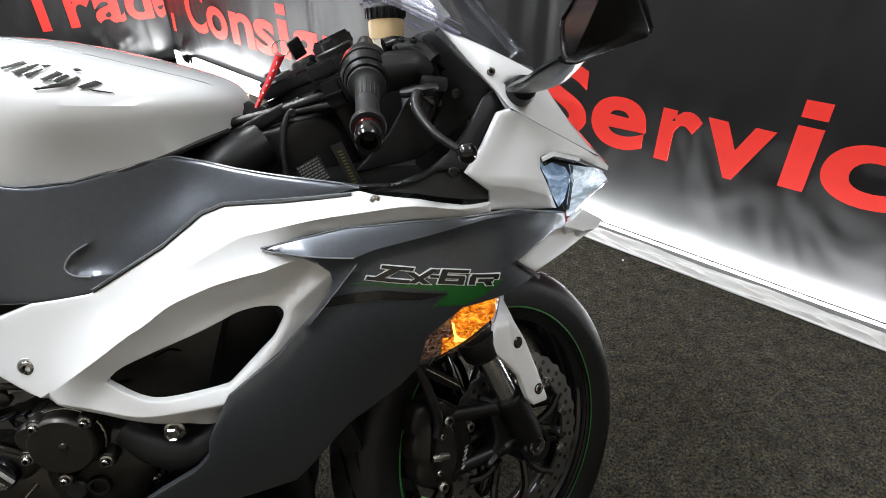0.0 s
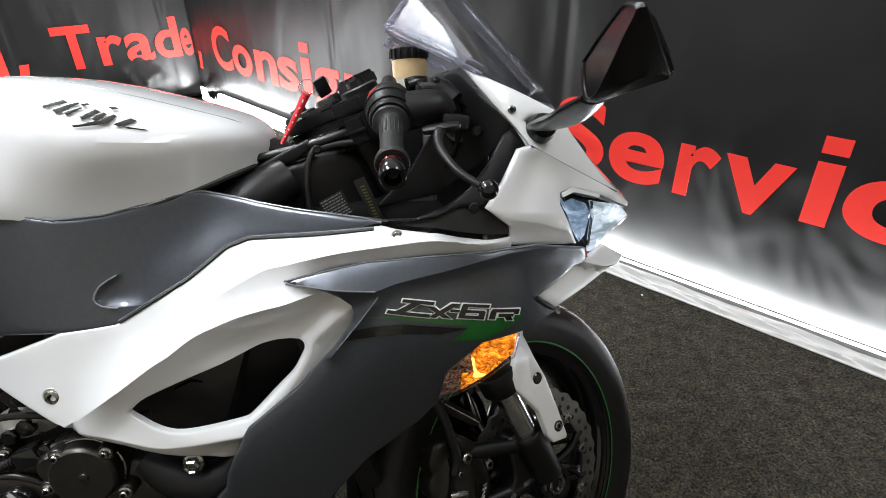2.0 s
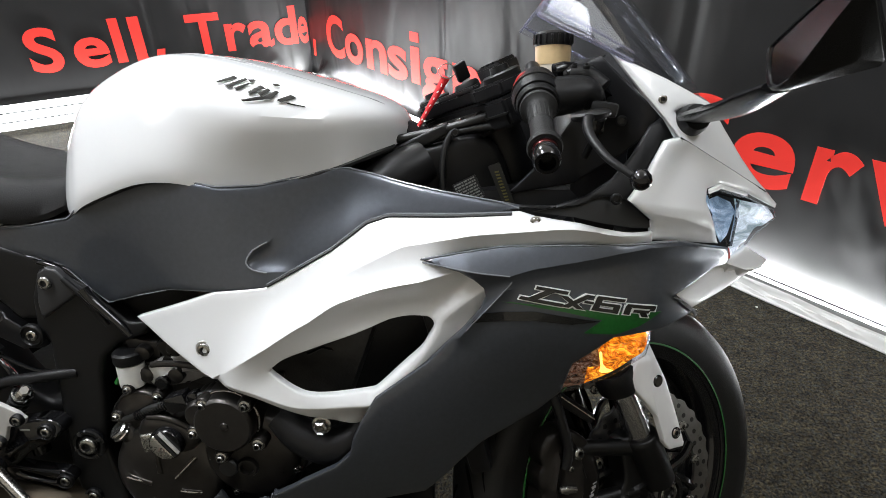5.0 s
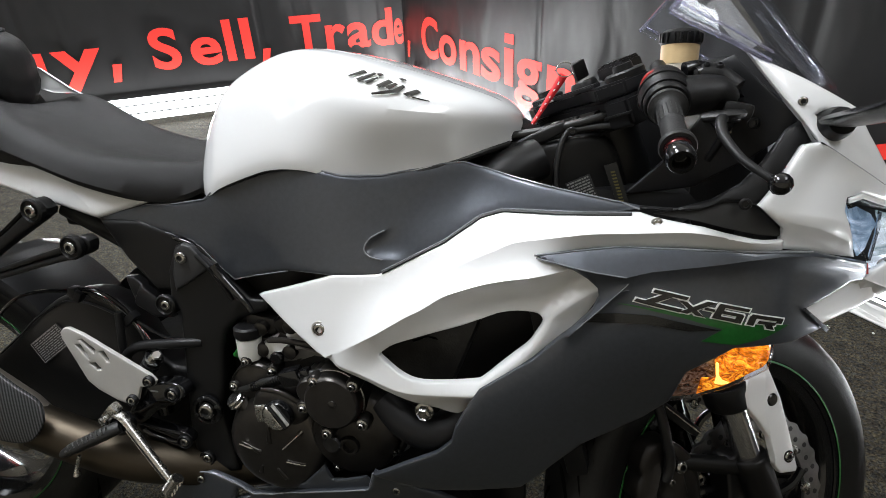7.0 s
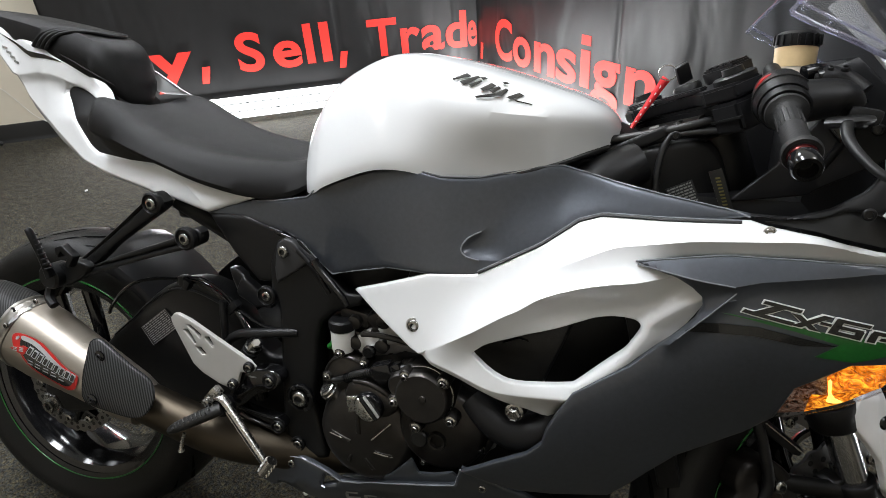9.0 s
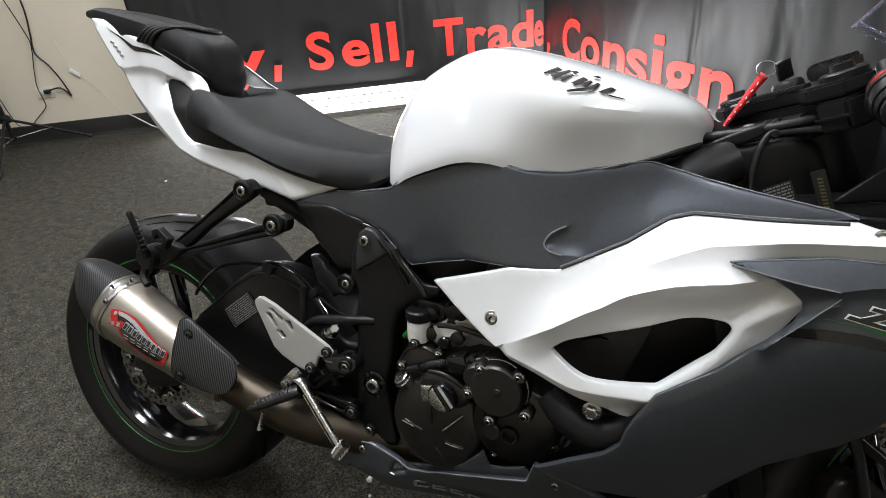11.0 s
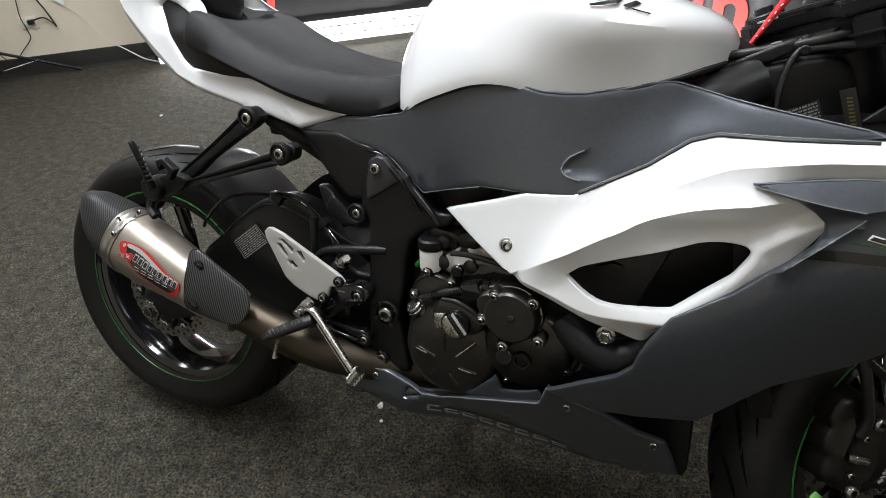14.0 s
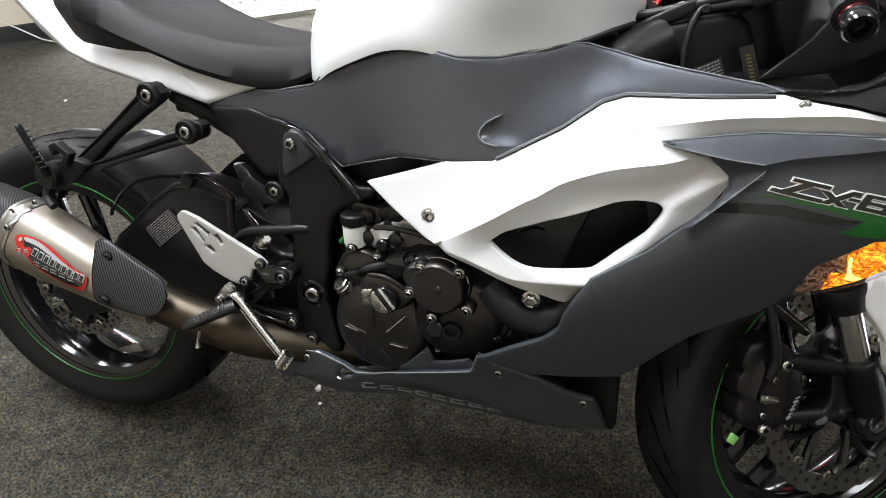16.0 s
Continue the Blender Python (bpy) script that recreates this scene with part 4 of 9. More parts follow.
part("black_dart", decal([(1.1539, 0.6654), (1.1675, 0.6784), (1.1905, 0.6811), (1.2261, 0.6836), (1.3008, 0.6724), (1.2683, 0.6684), (1.2228, 0.6722)], 0.0014, DARK_Y), BLACK_DECAL, lower_fairing, "black dart decal")
part("green_flash", decal([(1.189, 0.6935), (1.241, 0.691), (1.306, 0.6845), (1.372, 0.680), (1.348, 0.665), (1.32, 0.655), (1.283, 0.657), (1.303, 0.674), (1.26, 0.684), (1.22, 0.690)], 0.0006, DARK_Y), GREEN_DECAL, lower_fairing, "dark green flash decal")
BELLY_Y = lambda q: belly_depth(q) + folded([BELLY_FOLD])(q)
for i in range(8):
    x0 = 0.677 + i * 0.0318
    z0 = 0.2640 + i * 0.0013
    part("maker_stroke", decal(slanted(x0, z0, 0.024, 0.0045, 0.002, 0.05), 0.0030, BELLY_Y), SATIN_DECAL, belly_pan)
    part("maker_stroke", decal(slanted(x0 + 0.003, z0 + 0.011 + (i == 0) * 0.005, 0.02, 0.0045, 0.002, 0.05), 0.0030, BELLY_Y), SATIN_DECAL, belly_pan)
    part("maker_stroke", decal(slanted(x0, z0 + 0.004, 0.005, 0.010, 0.002, 0.05), 0.0030, BELLY_Y), SATIN_DECAL, belly_pan)
for x, z, r, p_, lift in (  # screws
    (0.819, 0.618, 0.0105, side_fairing, 0.002), (1.226, 0.784, 0.006, side_fairing, 0.002), (0.924, 0.391, 0.007, belly_pan, -0.002), (1.0467, 0.3283, 0.007, belly_pan, -0.002), (0.585, 0.3207, 0.008, belly_pan, 0.0)):
    y = float(white_depth(np.array([(x, z)]))[0]) + 0.0015 if p_ == side_fairing else float(belly_depth(np.array([(x, z)]))[0]) - 0.003 - lift
    screw(p_, (x, y, z), r)
    if p_ == side_fairing:
        part("screw_seat", lathe([(0, 0), (0, r * 1.12), (0.0012, r * 1.06), (0.0012, 0)], (x, y + 0.0004, z), (0, -1, 0), 24), CAST, p_)

# tank: (x, top, half width, foot)
TANK = [(0.598, 0.836, 0.092, 0.798), (0.610, 0.860, 0.119, 0.787), (0.624, 0.884, 0.138, 0.780), (0.645, 0.911, 0.157, 0.784), (0.668, 0.938, 0.170, 0.797), (0.71, 0.962, 0.181, 0.814), (0.755, 0.977, 0.189, 0.828), (0.80, 0.976, 0.194, 0.829), (0.85, 0.968, 0.196, 0.818),
        (0.91, 0.953, 0.190, 0.820), (0.98, 0.932, 0.158, 0.836), (1.025, 0.916, 0.118, 0.850), (1.048, 0.902, 0.082, 0.856), (1.060, 0.888, 0.046, 0.862), (1.065, 0.876, 0.02, 0.866)]
SECTION = [(0.0, 1.0), (0.35, 0.995), (0.56, 0.975), (0.71, 0.925), (0.81, 0.83), (0.87, 0.68), (0.925, 0.46), (0.972, 0.24), (1.0, 0.06), (0.985, -0.03)]
SHOULDER = [(0.0, 1.0), (0.35, 0.99), (0.62, 0.955), (0.81, 0.88), (0.94, 0.76), (1.0, 0.62), (0.985, 0.47), (0.93, 0.30), (0.885, 0.13), (0.86, -0.02)]


def section_at(x):
    t = min(1, max(0, (x - 0.77) / 0.13))
    t = t * t * (3 - 2 * t)
    return [(a + (c - a) * t, b + (d - b) * t) for (a, b), (c, d) in zip(SECTION, SHOULDER)]


def skin(stations, section, steps):
    rows = []
    for x, top, w, foot in stations:
        half = [(x, -w * a, foot + (top - foot) * h) for a, h in (section(x) if callable(section) else section)]
        rows.append(half[::-1] + [(px, -py, pz) for px, py, pz in half[1:]])
    bm = loft(rows, steps)
    bm.verts.ensure_lookup_table()
    n, k = len(bm.verts) // len(rows[0]), len(rows[0])
    bm.faces.new([bm.verts[i] for i in range(k)])
    bm.faces.new([bm.verts[(n - 1) * k + i] for i in range(k)])
    return bm


fuel_tank = part("fuel_tank", skin(TANK, section_at, 6), WHITE, bike, "pearl white fuel tank")
sd = fuel_tank.modifiers.new("smooth", "SUBSURF")
sd.levels = sd.render_levels = 1


def on_tank(x, a):
    """A place on the right of the tank: x, and a across its section from the top (0) to the foot (9)."""
    st = np.array(TANK)
    top, w, foot = (np.interp(x, st[:, 0], st[:, k]) for k in (1, 2, 3))
    sec = np.array(section_at(x))
    return Vector((x, -w * np.interp(a, range(10), sec[:, 0]), foot + (top - foot) * np.interp(a, range(10), sec[:, 1])))


def tank_stroke(x0, a0, x1, a1, w0, w1):
    """A brushed stroke lying on the tank."""
    bm = bmesh.new()
    rows = []
    for t in np.linspace(0, 1, 7):
        x, a, w = x0 + (x1 - x0) * t, a0 + (a1 - a0) * t, w0 + (w1 - w0) * t
        n = Vector((0.1, -0.75, 0.65)) * 0.0022
        w = w * 1.45 + 0.0006
        rows.append([on_tank(x - w * 0.55, a - 0.03 - w * 7) + n, on_tank(x, a) + n * 1.3, on_tank(x + w * 0.55, a + 0.03 + w * 7) + n])
    grid(bm, rows)
    return bm


SCRIPT = [(0.846, 3.65, 0.866, 3.05, 0.001, 0.004), (0.860, 3.75, 0.880, 3.0, 0.004, 0.002), (0.872, 3.75, 0.886, 3.25, 0.003, 0.001), (0.884, 3.1, 0.890, 2.95, 0.003, 0.003), (0.890, 3.85, 0.904, 3.3, 0.003, 0.004),
          (0.903, 3.85, 0.912, 3.4, 0.003, 0.002), (0.914, 3.05, 0.920, 2.95, 0.003, 0.003), (0.884, 4.35, 0.914, 3.95, 0.001, 0.004), (0.914, 3.95, 0.922, 3.45, 0.004, 0.002), (0.927, 4.1, 0.942, 3.6, 0.003, 0.004), (0.935, 4.15, 0.958, 4.25, 0.003, 0.001)]
for s_ in SCRIPT:
    part("script_stroke", tank_stroke(0.958 - (0.958 - s_[0]) * 0.88, s_[1], 0.958 - (0.958 - s_[2]) * 0.88, *s_[3:]), BLACK_DECAL, fuel_tank)
for a0, a1, x0, x1 in ((1.05, 1.35, 0.77, 0.93), (1.35, 1.7, 0.93, 1.035)):
    pts = [on_tank(x0 + (x1 - x0) * t, a0 + (a1 - a0) * t) + Vector((0, -0.0002, 0.0004)) for t in np.linspace(0, 1, 14).tolist()]
    part("seam_line", tube(pts, 0.0008, 1, 6), SATIN_DECAL, fuel_tank)
# black bead paints the shade in the gap between tank and side cover
seal = [(x, -w * (0.93 if x < 0.77 else 0.84), foot - 0.003) for x, top, w, foot in TANK if 0.65 < x < 1.05]
part("tank_seal", tube(seal, 0.0045, 4, 8), WIRE, bike, "black bead drawn for the dark gap under the tank")
part("tank_cover", skin([(1.03, 0.90, 0.045, 0.86), (1.06, 0.885, 0.04, 0.85), (1.085, 0.872, 0.035, 0.84), (1.11, 0.86, 0.03, 0.83)], [(0, 1), (0.6, 0.97), (0.9, 0.7), (1, 0.0)], 3), PLASTIC, bike)

SEATROWS = [(0.195, 0.878, 0.10, 0.864), (0.204, 0.901, 0.128, 0.860), (0.221, 0.910, 0.140, 0.854), (0.258, 0.898, 0.147, 0.843), (0.31, 0.869, 0.152, 0.826), (0.37, 0.845, 0.155, 0.807), (0.44, 0.829, 0.155, 0.784), (0.52, 0.820, 0.150, 0.767), (0.585, 0.819, 0.146, 0.768), (0.622, 0.824, 0.136, 0.782), (0.640, 0.820, 0.115, 0.790)]
SEATSEC = [(0.0, 0.70), (0.35, 0.78), (0.60, 0.93), (0.73, 1.0), (0.81, 0.99), (0.875, 0.86), (0.945, 0.52), (1.0, 0.14), (0.985, -0.02), (0.88, -0.10)]
rider_seat = part("rider_seat", skin(SEATROWS, SEATSEC, 5), SEAT, bike, "black vinyl rider seat")


# ---- tail ----
def tail_depth(q):
    """Half width of the tail: widest at the seat, drawn in along its upper horns."""
    horn = np.clip((q[:, 1] - 0.87) / 0.05, 0, 1) * np.clip((q[:, 0] - 0.05) / 0.10, 0, 1)
    return -(0.06 + 0.085 * np.clip((q[:, 0] + 0.02) / 0.38, 0, 1)) + 0.035 * horn


tail_outline = [(-0.1059, 1.0436), (-0.0713, 1.0400), (-0.028, 1.0257), (0.0362, 1.0030), (0.0600, 0.9925), (0.0750, 0.9830), (0.1103, 0.9700), (0.1587, 0.9463), (0.1821, 0.9295), (0.2190, 0.9026), (0.1706, 0.9044), (0.1414, 0.916), (0.1274, 0.922), (0.1155, 0.9249), (0.1032, 0.9258), (0.0933, 0.9206), (0.1014, 0.9053), (0.1188, 0.8823), (0.1474, 0.8449), (0.1643, 0.8263), (0.1856, 0.8154),
                (0.2739, 0.8087), (0.357, 0.8085), (0.443, 0.781), (0.534, 0.763), (0.442, 0.734), (0.377, 0.752), (0.298, 0.762), (0.197, 0.775), (0.1288, 0.7957), (0.068, 0.829), (0.0001, 0.8853), (-0.045, 0.9545), (-0.0864, 1.0129)]
TAIL_RIDGE = [(-0.0791, 1.0212), (-0.0556, 0.9845), (-0.0299, 0.9503), (-0.0045, 0.9105), (0.0329, 0.8794), (0.0743, 0.848), (0.1437, 0.8015), (0.1954, 0.7872), (0.3016, 0.768), (0.3844, 0.7514), (0.4375, 0.7372)]
TAIL_HORN = [(0.1886, 0.9056), (0.1463, 0.9149), (0.1153, 0.9314), (0.0927, 0.9424), (0.0693, 0.9494), (0.0364, 0.9524), (-0.0148, 0.9486)]
TAIL_FOLDS = [(TAIL_RIDGE, -0.006, 0.060, 0.030), (TAIL_HORN, 0.006, 0.016), ([(0.3686, 0.8063), (0.4003, 0.7833), (0.431, 0.7548)], -0.003, 0.03, 0.03)]
tail_fairing = part("tail_fairing", panel(tail_outline, tail_depth, smooth=1, step=0.008, folds=TAIL_FOLDS, thick=0.005, round_=0.008), WHITE, bike, "pearl white tail fairing")
part("tail_fairing", panel([(x + 0.022, z + 0.008) for x, z in tail_outline], tail_depth, smooth=1, step=0.012, mirror=True, thick=0.005), WHITE, bike, "pearl white tail fairing")
part("tail_slot", decal([(-0.0526, 1.0216), (-0.0163, 1.0044), (0.0200, 0.9887), (0.066, 0.9812), (0.1030, 0.9672), (0.0675, 0.9742), (0.028, 0.9777), (0.0099, 0.9852)], 0.001, lambda q: tail_depth(q) + folded(TAIL_FOLDS)(q)), BLACK_DECAL, tail_fairing)
for i in range(4):
    part("tail_mark", decal(slanted(-0.0476 + i * 0.0075, 0.9946 - i * 0.0085, 0.010, 0.004, 0.0, -0.3), 0.0012, lambda q: tail_depth(q) + folded(TAIL_FOLDS)(q)), LABEL_TEXT, tail_fairing)
bm = bmesh.new()
under = [(-0.085, 1.03, 0.04), (-0.025, 0.949, 0.047), (0.035, 0.871, 0.055), (0.115, 0.807, 0.070), (0.2, 0.776, 0.088), (0.3, 0.760, 0.108), (0.38, 0.750, 0.120), (0.44, 0.732, 0.124)]
grid(bm, [[(x, -w, z), (x - 0.006, -w * 0.7, z - 0.012), (x - 0.008, 0, z - 0.016), (x - 0.006, w * 0.7, z - 0.012), (x, w, z)] for x, z, w in under])
part("undertail", bm, PLASTIC, bike)
part("seat_surround", panel([(0.090, 0.918), (0.103, 0.928), (0.13, 0.924), (0.17, 0.908), (0.23, 0.88), (0.3, 0.84), (0.4, 0.80), (0.52, 0.765), (0.36, 0.802), (0.27, 0.803), (0.18, 0.810), (0.158, 0.824), (0.112, 0.880)], lambda q: tail_depth(q) + 0.008, smooth=1), PLASTIC, bike)
PILLION = [(-0.155, 1.064, 0.03, 1.050), (-0.10, 1.066, 0.05, 1.036), (-0.03, 1.057, 0.062, 1.012), (0.03, 1.046, 0.069, 0.994), (0.08, 1.036, 0.073, 0.974), (0.118, 1.026, 0.074, 0.950), (0.148, 1.015, 0.072, 0.925), (0.168, 1.004, 0.067, 0.904), (0.183, 0.987, 0.057, 0.893), (0.194, 0.961, 0.043, 0.888), (0.201, 0.933, 0.024, 0.897)]


def pillion_section(x):
    """Full at the tail; towards the rider its sides draw in below."""
    t = min(1, max(0, (x - 0.07) / 0.12))
    low = [(0.97, 0.42), (0.72, 0.12), (0.38, -0.02)]
    wide = [(1.0, 0.3), (0.96, 0.0), (0.8, -0.05)]
    return [(0, 1), (0.45, 0.99), (0.75, 0.94), (0.93, 0.74)] + [(a + (c - a) * t, b + (d - b) * t) for (a, b), (c, d) in zip(wide, low)]


pillion = part("pillion_seat", skin(PILLION, pillion_section, 5), SEAT, bike, "black vinyl pillion seat with a strap")
for back, r_ in ((0.0, 0.0035), (0.0095, 0.0042), (0.019, 0.0042), (0.0285, 0.0042)):
    half = [(0.074, 0.0755, 0.990), (0.086, 0.0745, 1.003), (0.100, 0.0690, 1.0135), (0.120, 0.057, 1.0195), (0.142, 0.037, 1.0195), (0.152, 0.017, 1.0165)]
    pts = [(x - back, -y, z + back * 0.18) for x, y, z in half] + [(x - back, y, z + back * 0.18) for x, y, z in half[::-1]]
    part("strap", tube(pts, r_, 4, 8), SEAT, pillion)
part("seat_support", panel([(0.13, 0.94), (0.172, 0.925), (0.195, 0.90), (0.215, 0.86), (0.14, 0.86)], -0.045, thick=0.09, smooth=1, round_=0), PLASTIC, bike)
for a in (-1, 1):
    pts = [(0.197, a * 0.020, 0.915), (0.189, a * 0.046, 0.927), (0.177, a * 0.060, 0.939), (0.158, a * 0.0685, 0.952), (0.13, a * 0.0725, 0.968), (0.10, a * 0.072, 0.981)]
    part("seam_piping", tube(pts, 0.0016, 4, 6), SEAT, pillion)


# ---- wheels ----
def moved(bm, m):
    bmesh.ops.transform(bm, matrix=m, verts=bm.verts[:])
    return bm


def wheel(parent, m, radius, width, lip, disc_r, disc_y, label, nspokes=6, front=False):
    """A cast wheel about the y axis: tyre with grooves, rim, stripe, spokes, hub, disc. Its right is -y."""
    hub = new("wheel")
    hub.parent, hub.matrix_local = parent, m
    hub["label"] = label
    h, w = radius - lip, width / 2
    prof = [(-w * 0.80, lip - 0.012), (-w * 0.88, lip + 0.004), (-w * 0.97, lip + h * 0.33), (-w, lip + h * 0.5), (-w * 0.96, lip + h * 0.64), (-w * 0.82, lip + h * 0.80), (-w * 0.55, lip + h * 0.93), (-w * 0.25, lip + h * 0.99), (0, radius)]
    prof = prof + [(-a, r) for a, r in reversed(prof[:-1])]
    tyre = part("tyre", lathe(prof, (0, 0, 0), (0, 1, 0), 96), RUBBER, hub, "black road tyre with slanted grooves")
    inner = lip - 0.026
    rim = [(-w * 0.80, lip - 0.012), (-w * 0.86, lip - 0.002), (-w * 0.84, lip + 0.003), (-w * 0.80, lip - 0.002), (-w * 0.74, inner), (-w * 0.4, inner - 0.018), (0, inner - 0.022), (w * 0.4, inner - 0.018), (w * 0.74, inner), (w * 0.8, lip - 0.002), (w * 0.84, lip + 0.003), (w * 0.8, lip - 0.012)]
    part("rim", lathe(rim, (0, 0, 0), (0, 1, 0), 96), GLOSS, hub, "gloss black cast rim")
    part("pinstripe", lathe([(-w * 0.865, lip - 0.0050), (-w * 0.874, lip - 0.0045), (-w * 0.874, lip - 0.0025), (-w * 0.865, lip - 0.0020)], (0, 0, 0), (0, 1, 0), 96), GREEN, hub, "thin green rim stripe")
    part("pinstripe", lathe([(w * 0.865, lip - 0.0050), (w * 0.874, lip - 0.0045), (w * 0.874, lip - 0.0025), (w * 0.865, lip - 0.0020)], (0, 0, 0), (0, 1, 0), 96), GREEN, hub, "thin green rim stripe")
    part("hub", lathe([(-w * 0.75, 0.0), (-w * 0.75, 0.03), (-w * 0.5, 0.042), (0, 0.046), (w * 0.5, 0.042), (w * 0.75, 0.03), (w * 0.75, 0)], (0, 0, 0), (0, 1, 0), 32), GLOSS, hub)
    for i in range(nspokes):
        a = 2 * math.pi * i / nspokes + (0.14 if i % 2 else -0.14) + 0.3
        b = a + (0.16 if i % 2 else -0.16)
        pts = [(0.035 * math.cos(a), -0.005, 0.035 * math.sin(a)), (0.10 * math.cos(a), -0.012, 0.10 * math.sin(a)), ((inner - 0.018) * math.cos(b), -0.01, (inner - 0.018) * math.sin(b))]
        part("spoke", tube(pts, 0.012, 4, 10, radii=[0.017, 0.012, 0.014], flat=1.3), GLOSS, hub)
    # grooves are near-black strips laid on the tread, their shade painted, not cut
    for side in (-1, 1):
        bm = bmesh.new()
        rows = []
        for t in np.linspace(0, 1, 7).tolist():
            q = 0.12 + 0.76 * t
            r = float(np.interp(q, [0, 0.25, 0.55, 0.82, 0.96], [radius, lip + h * 0.99, lip + h * 0.93, lip + h * 0.80, lip + h * 0.64])) + 0.0008
            a = 0.34 * t * t + 0.10 * t
            g = (0.0080 * math.sin(math.pi * min(1, t * 0.9 + 0.1)) + 0.0006) / radius
            rows.append([(r * math.cos(a - g), side * w * q, r * math.sin(a - g)), (r * math.cos(a + g), side * w * q, r * math.sin(a + g))])
        grid(bm, rows)
        first = part("tread_groove", bm, GROOVE, tyre)
        for k in range(24):
            ob = first if k == 0 else new("tread_groove", first.data)
            ob.parent = tyre
            ob.matrix_local = Matrix.Rotation(2 * math.pi * (k + (0.5 if side > 0 else 0)) / 24, 4, "Y")
    if disc_r:
        for dy in disc_y:
            bm = bmesh.new()
            n = 240
            outer = [disc_r * (1 + 0.016 * max(-0.7, math.sin(30 * 2 * math.pi * i / n))) for i in range(n)]
            rows = []
            for i in range(n):
                a = 2 * math.pi * i / n
                c, s = math.cos(a), math.sin(a)
                o, q = outer[i], disc_r * 0.78
                rows.append([(q * c, dy - 0.0025, q * s), (o * c, dy - 0.0025, o * s), (o * c, dy + 0.0025, o * s), (q * c, dy + 0.0025, q * s)])
            grid(bm, rows, close_u=True, close_v=True)
            disc = part("brake_disc", bm, DISC, hub, "drilled petal brake disc")
            # holes are black plugs in the disc, their shade painted
            bm = bmesh.new()
            for ring, k in ((0.83, 0.0), (0.88, 0.5), (0.93, 0.0)):
                for i in range(20):
                    a = 2 * math.pi * (i + k) / 20
                    lathe([(-0.0029, 0.0), (-0.0029, 0.0042), (0.0029, 0.0042), (0.0029, 0.0)], (disc_r * ring * math.cos(a), dy, disc_r * ring * math.sin(a)), (0, 1, 0), 8, bm)
            part("drilling", bm, WIRE, disc)
            for i in range(10):
                a, k = 2 * math.pi * (i // 2) / 5, (1 if i % 2 else -1)
                bm = tube([(0.045 * math.cos(a), dy * 0.9, 0.045 * math.sin(a)), (disc_r * 0.6 * math.cos(a + 0.2 * k), dy, disc_r * 0.6 * math.sin(a + 0.2 * k)), (disc_r * 0.79 * math.cos(a + 0.35 * k), dy, disc_r * 0.79 * math.sin(a + 0.35 * k))], 0.007, 4, 8)
                part("carrier_arm", bm, GLOSS, disc)
            for i in range(10):
                a = 2 * math.pi * i / 10 + 0.1
                bm = lathe([(0, 0.004), (0, 0.0085), (0.004, 0.0085), (0.005, 0.006), (0.005, 0.004)], (disc_r * 0.77 * math.cos(a), dy - 0.003, disc_r * 0.77 * math.sin(a)), (0, -1, 0), 12)
                part("disc_bobbin", bm, STEEL, disc)
    return hub


rear_wheel = wheel(bike, Matrix.Translation((0.0, -0.008, 0.318)) @ pose(0, 0, 0, -4, 0, 3), 0.317, 0.182, 0.231, 0.11, (-0.085,), "gloss black rear wheel with a green stripe")

# ---- rear: axle, swingarm, stays ----
bm = lathe([(0, 0.0), (0, 0.026), (0.006, 0.028), (0.012, 0.026), (0.012, 0.016), (0.02, 0.015), (0.02, 0.009), (0.012, 0.008), (0.012, 0)], (-0.021, -0.118, 0.287), (0, -1, 0), 6)
part("axle_nut", bm, STEEL, bike, "hexagonal axle nut")
swing_outline = [(0.02, 0.36), (0.10, 0.405), (0.176, 0.475), (0.204, 0.497), (0.285, 0.566), (0.340, 0.597), (0.40, 0.602), (0.452, 0.580), (0.479, 0.53), (0.521, 0.486), (0.60, 0.49), (0.64, 0.46), (0.64, 0.40), (0.582, 0.372), (0.463, 0.369), (0.276, 0.347), (0.10, 0.295), (0.02, 0.27), (-0.035, 0.29), (-0.04, 0.335)]
swingarm = part("swingarm", panel(swing_outline, -0.125, thick=0.035, smooth=2, step=0.014, round_=0.014), MATTE, bike, "matte black swingarm")
part("swingarm", panel(swing_outline, -0.125, thick=0.035, smooth=2, step=0.03, round_=0.0, mirror=True), MATTE, bike, "matte black swingarm")
bm = bmesh.new()
box(bm, (0.44, 0, 0.44), (0.10, 0.22, 0.12), bevel=0.02)
part("swingarm_bridge", bm, MATTE, bike)
plate = part("rating_plate", panel([(0.2515, 0.5012), (0.3127, 0.5463), (0.3399, 0.5159), (0.2751, 0.4676)], -0.1275, 0.001, 0.02, 0, smooth=1), LABEL, swingarm, "dark printed label")


def print_lines(parent, corner, across, down, n, material, depth, w=0.0012, seed=3):
    """Rows of short bars in place of small print."""
    rnd = random.Random(seed)
    c, a, d = Vector(corner), Vector(across), Vector(down)
    for i in range(n):
        bm = bmesh.new()
        t = 0.06
        while t < 0.93:
            ln = rnd.uniform(0.05, 0.2)
            p, q = c + a * t + d * ((i + 0.5) / n), c + a * min(0.96, t + ln) + d * ((i + 0.5) / n)
            off = d.normalized() * w
            grid(bm, [[(p.x - off.x, depth, p.y - off.y), (p.x + off.x, depth, p.y + off.y)], [(q.x - off.x, depth, q.y - off.y), (q.x + off.x, depth, q.y + off.y)]])
            t += ln + 0.03
        part("print_line", bm, material, parent)


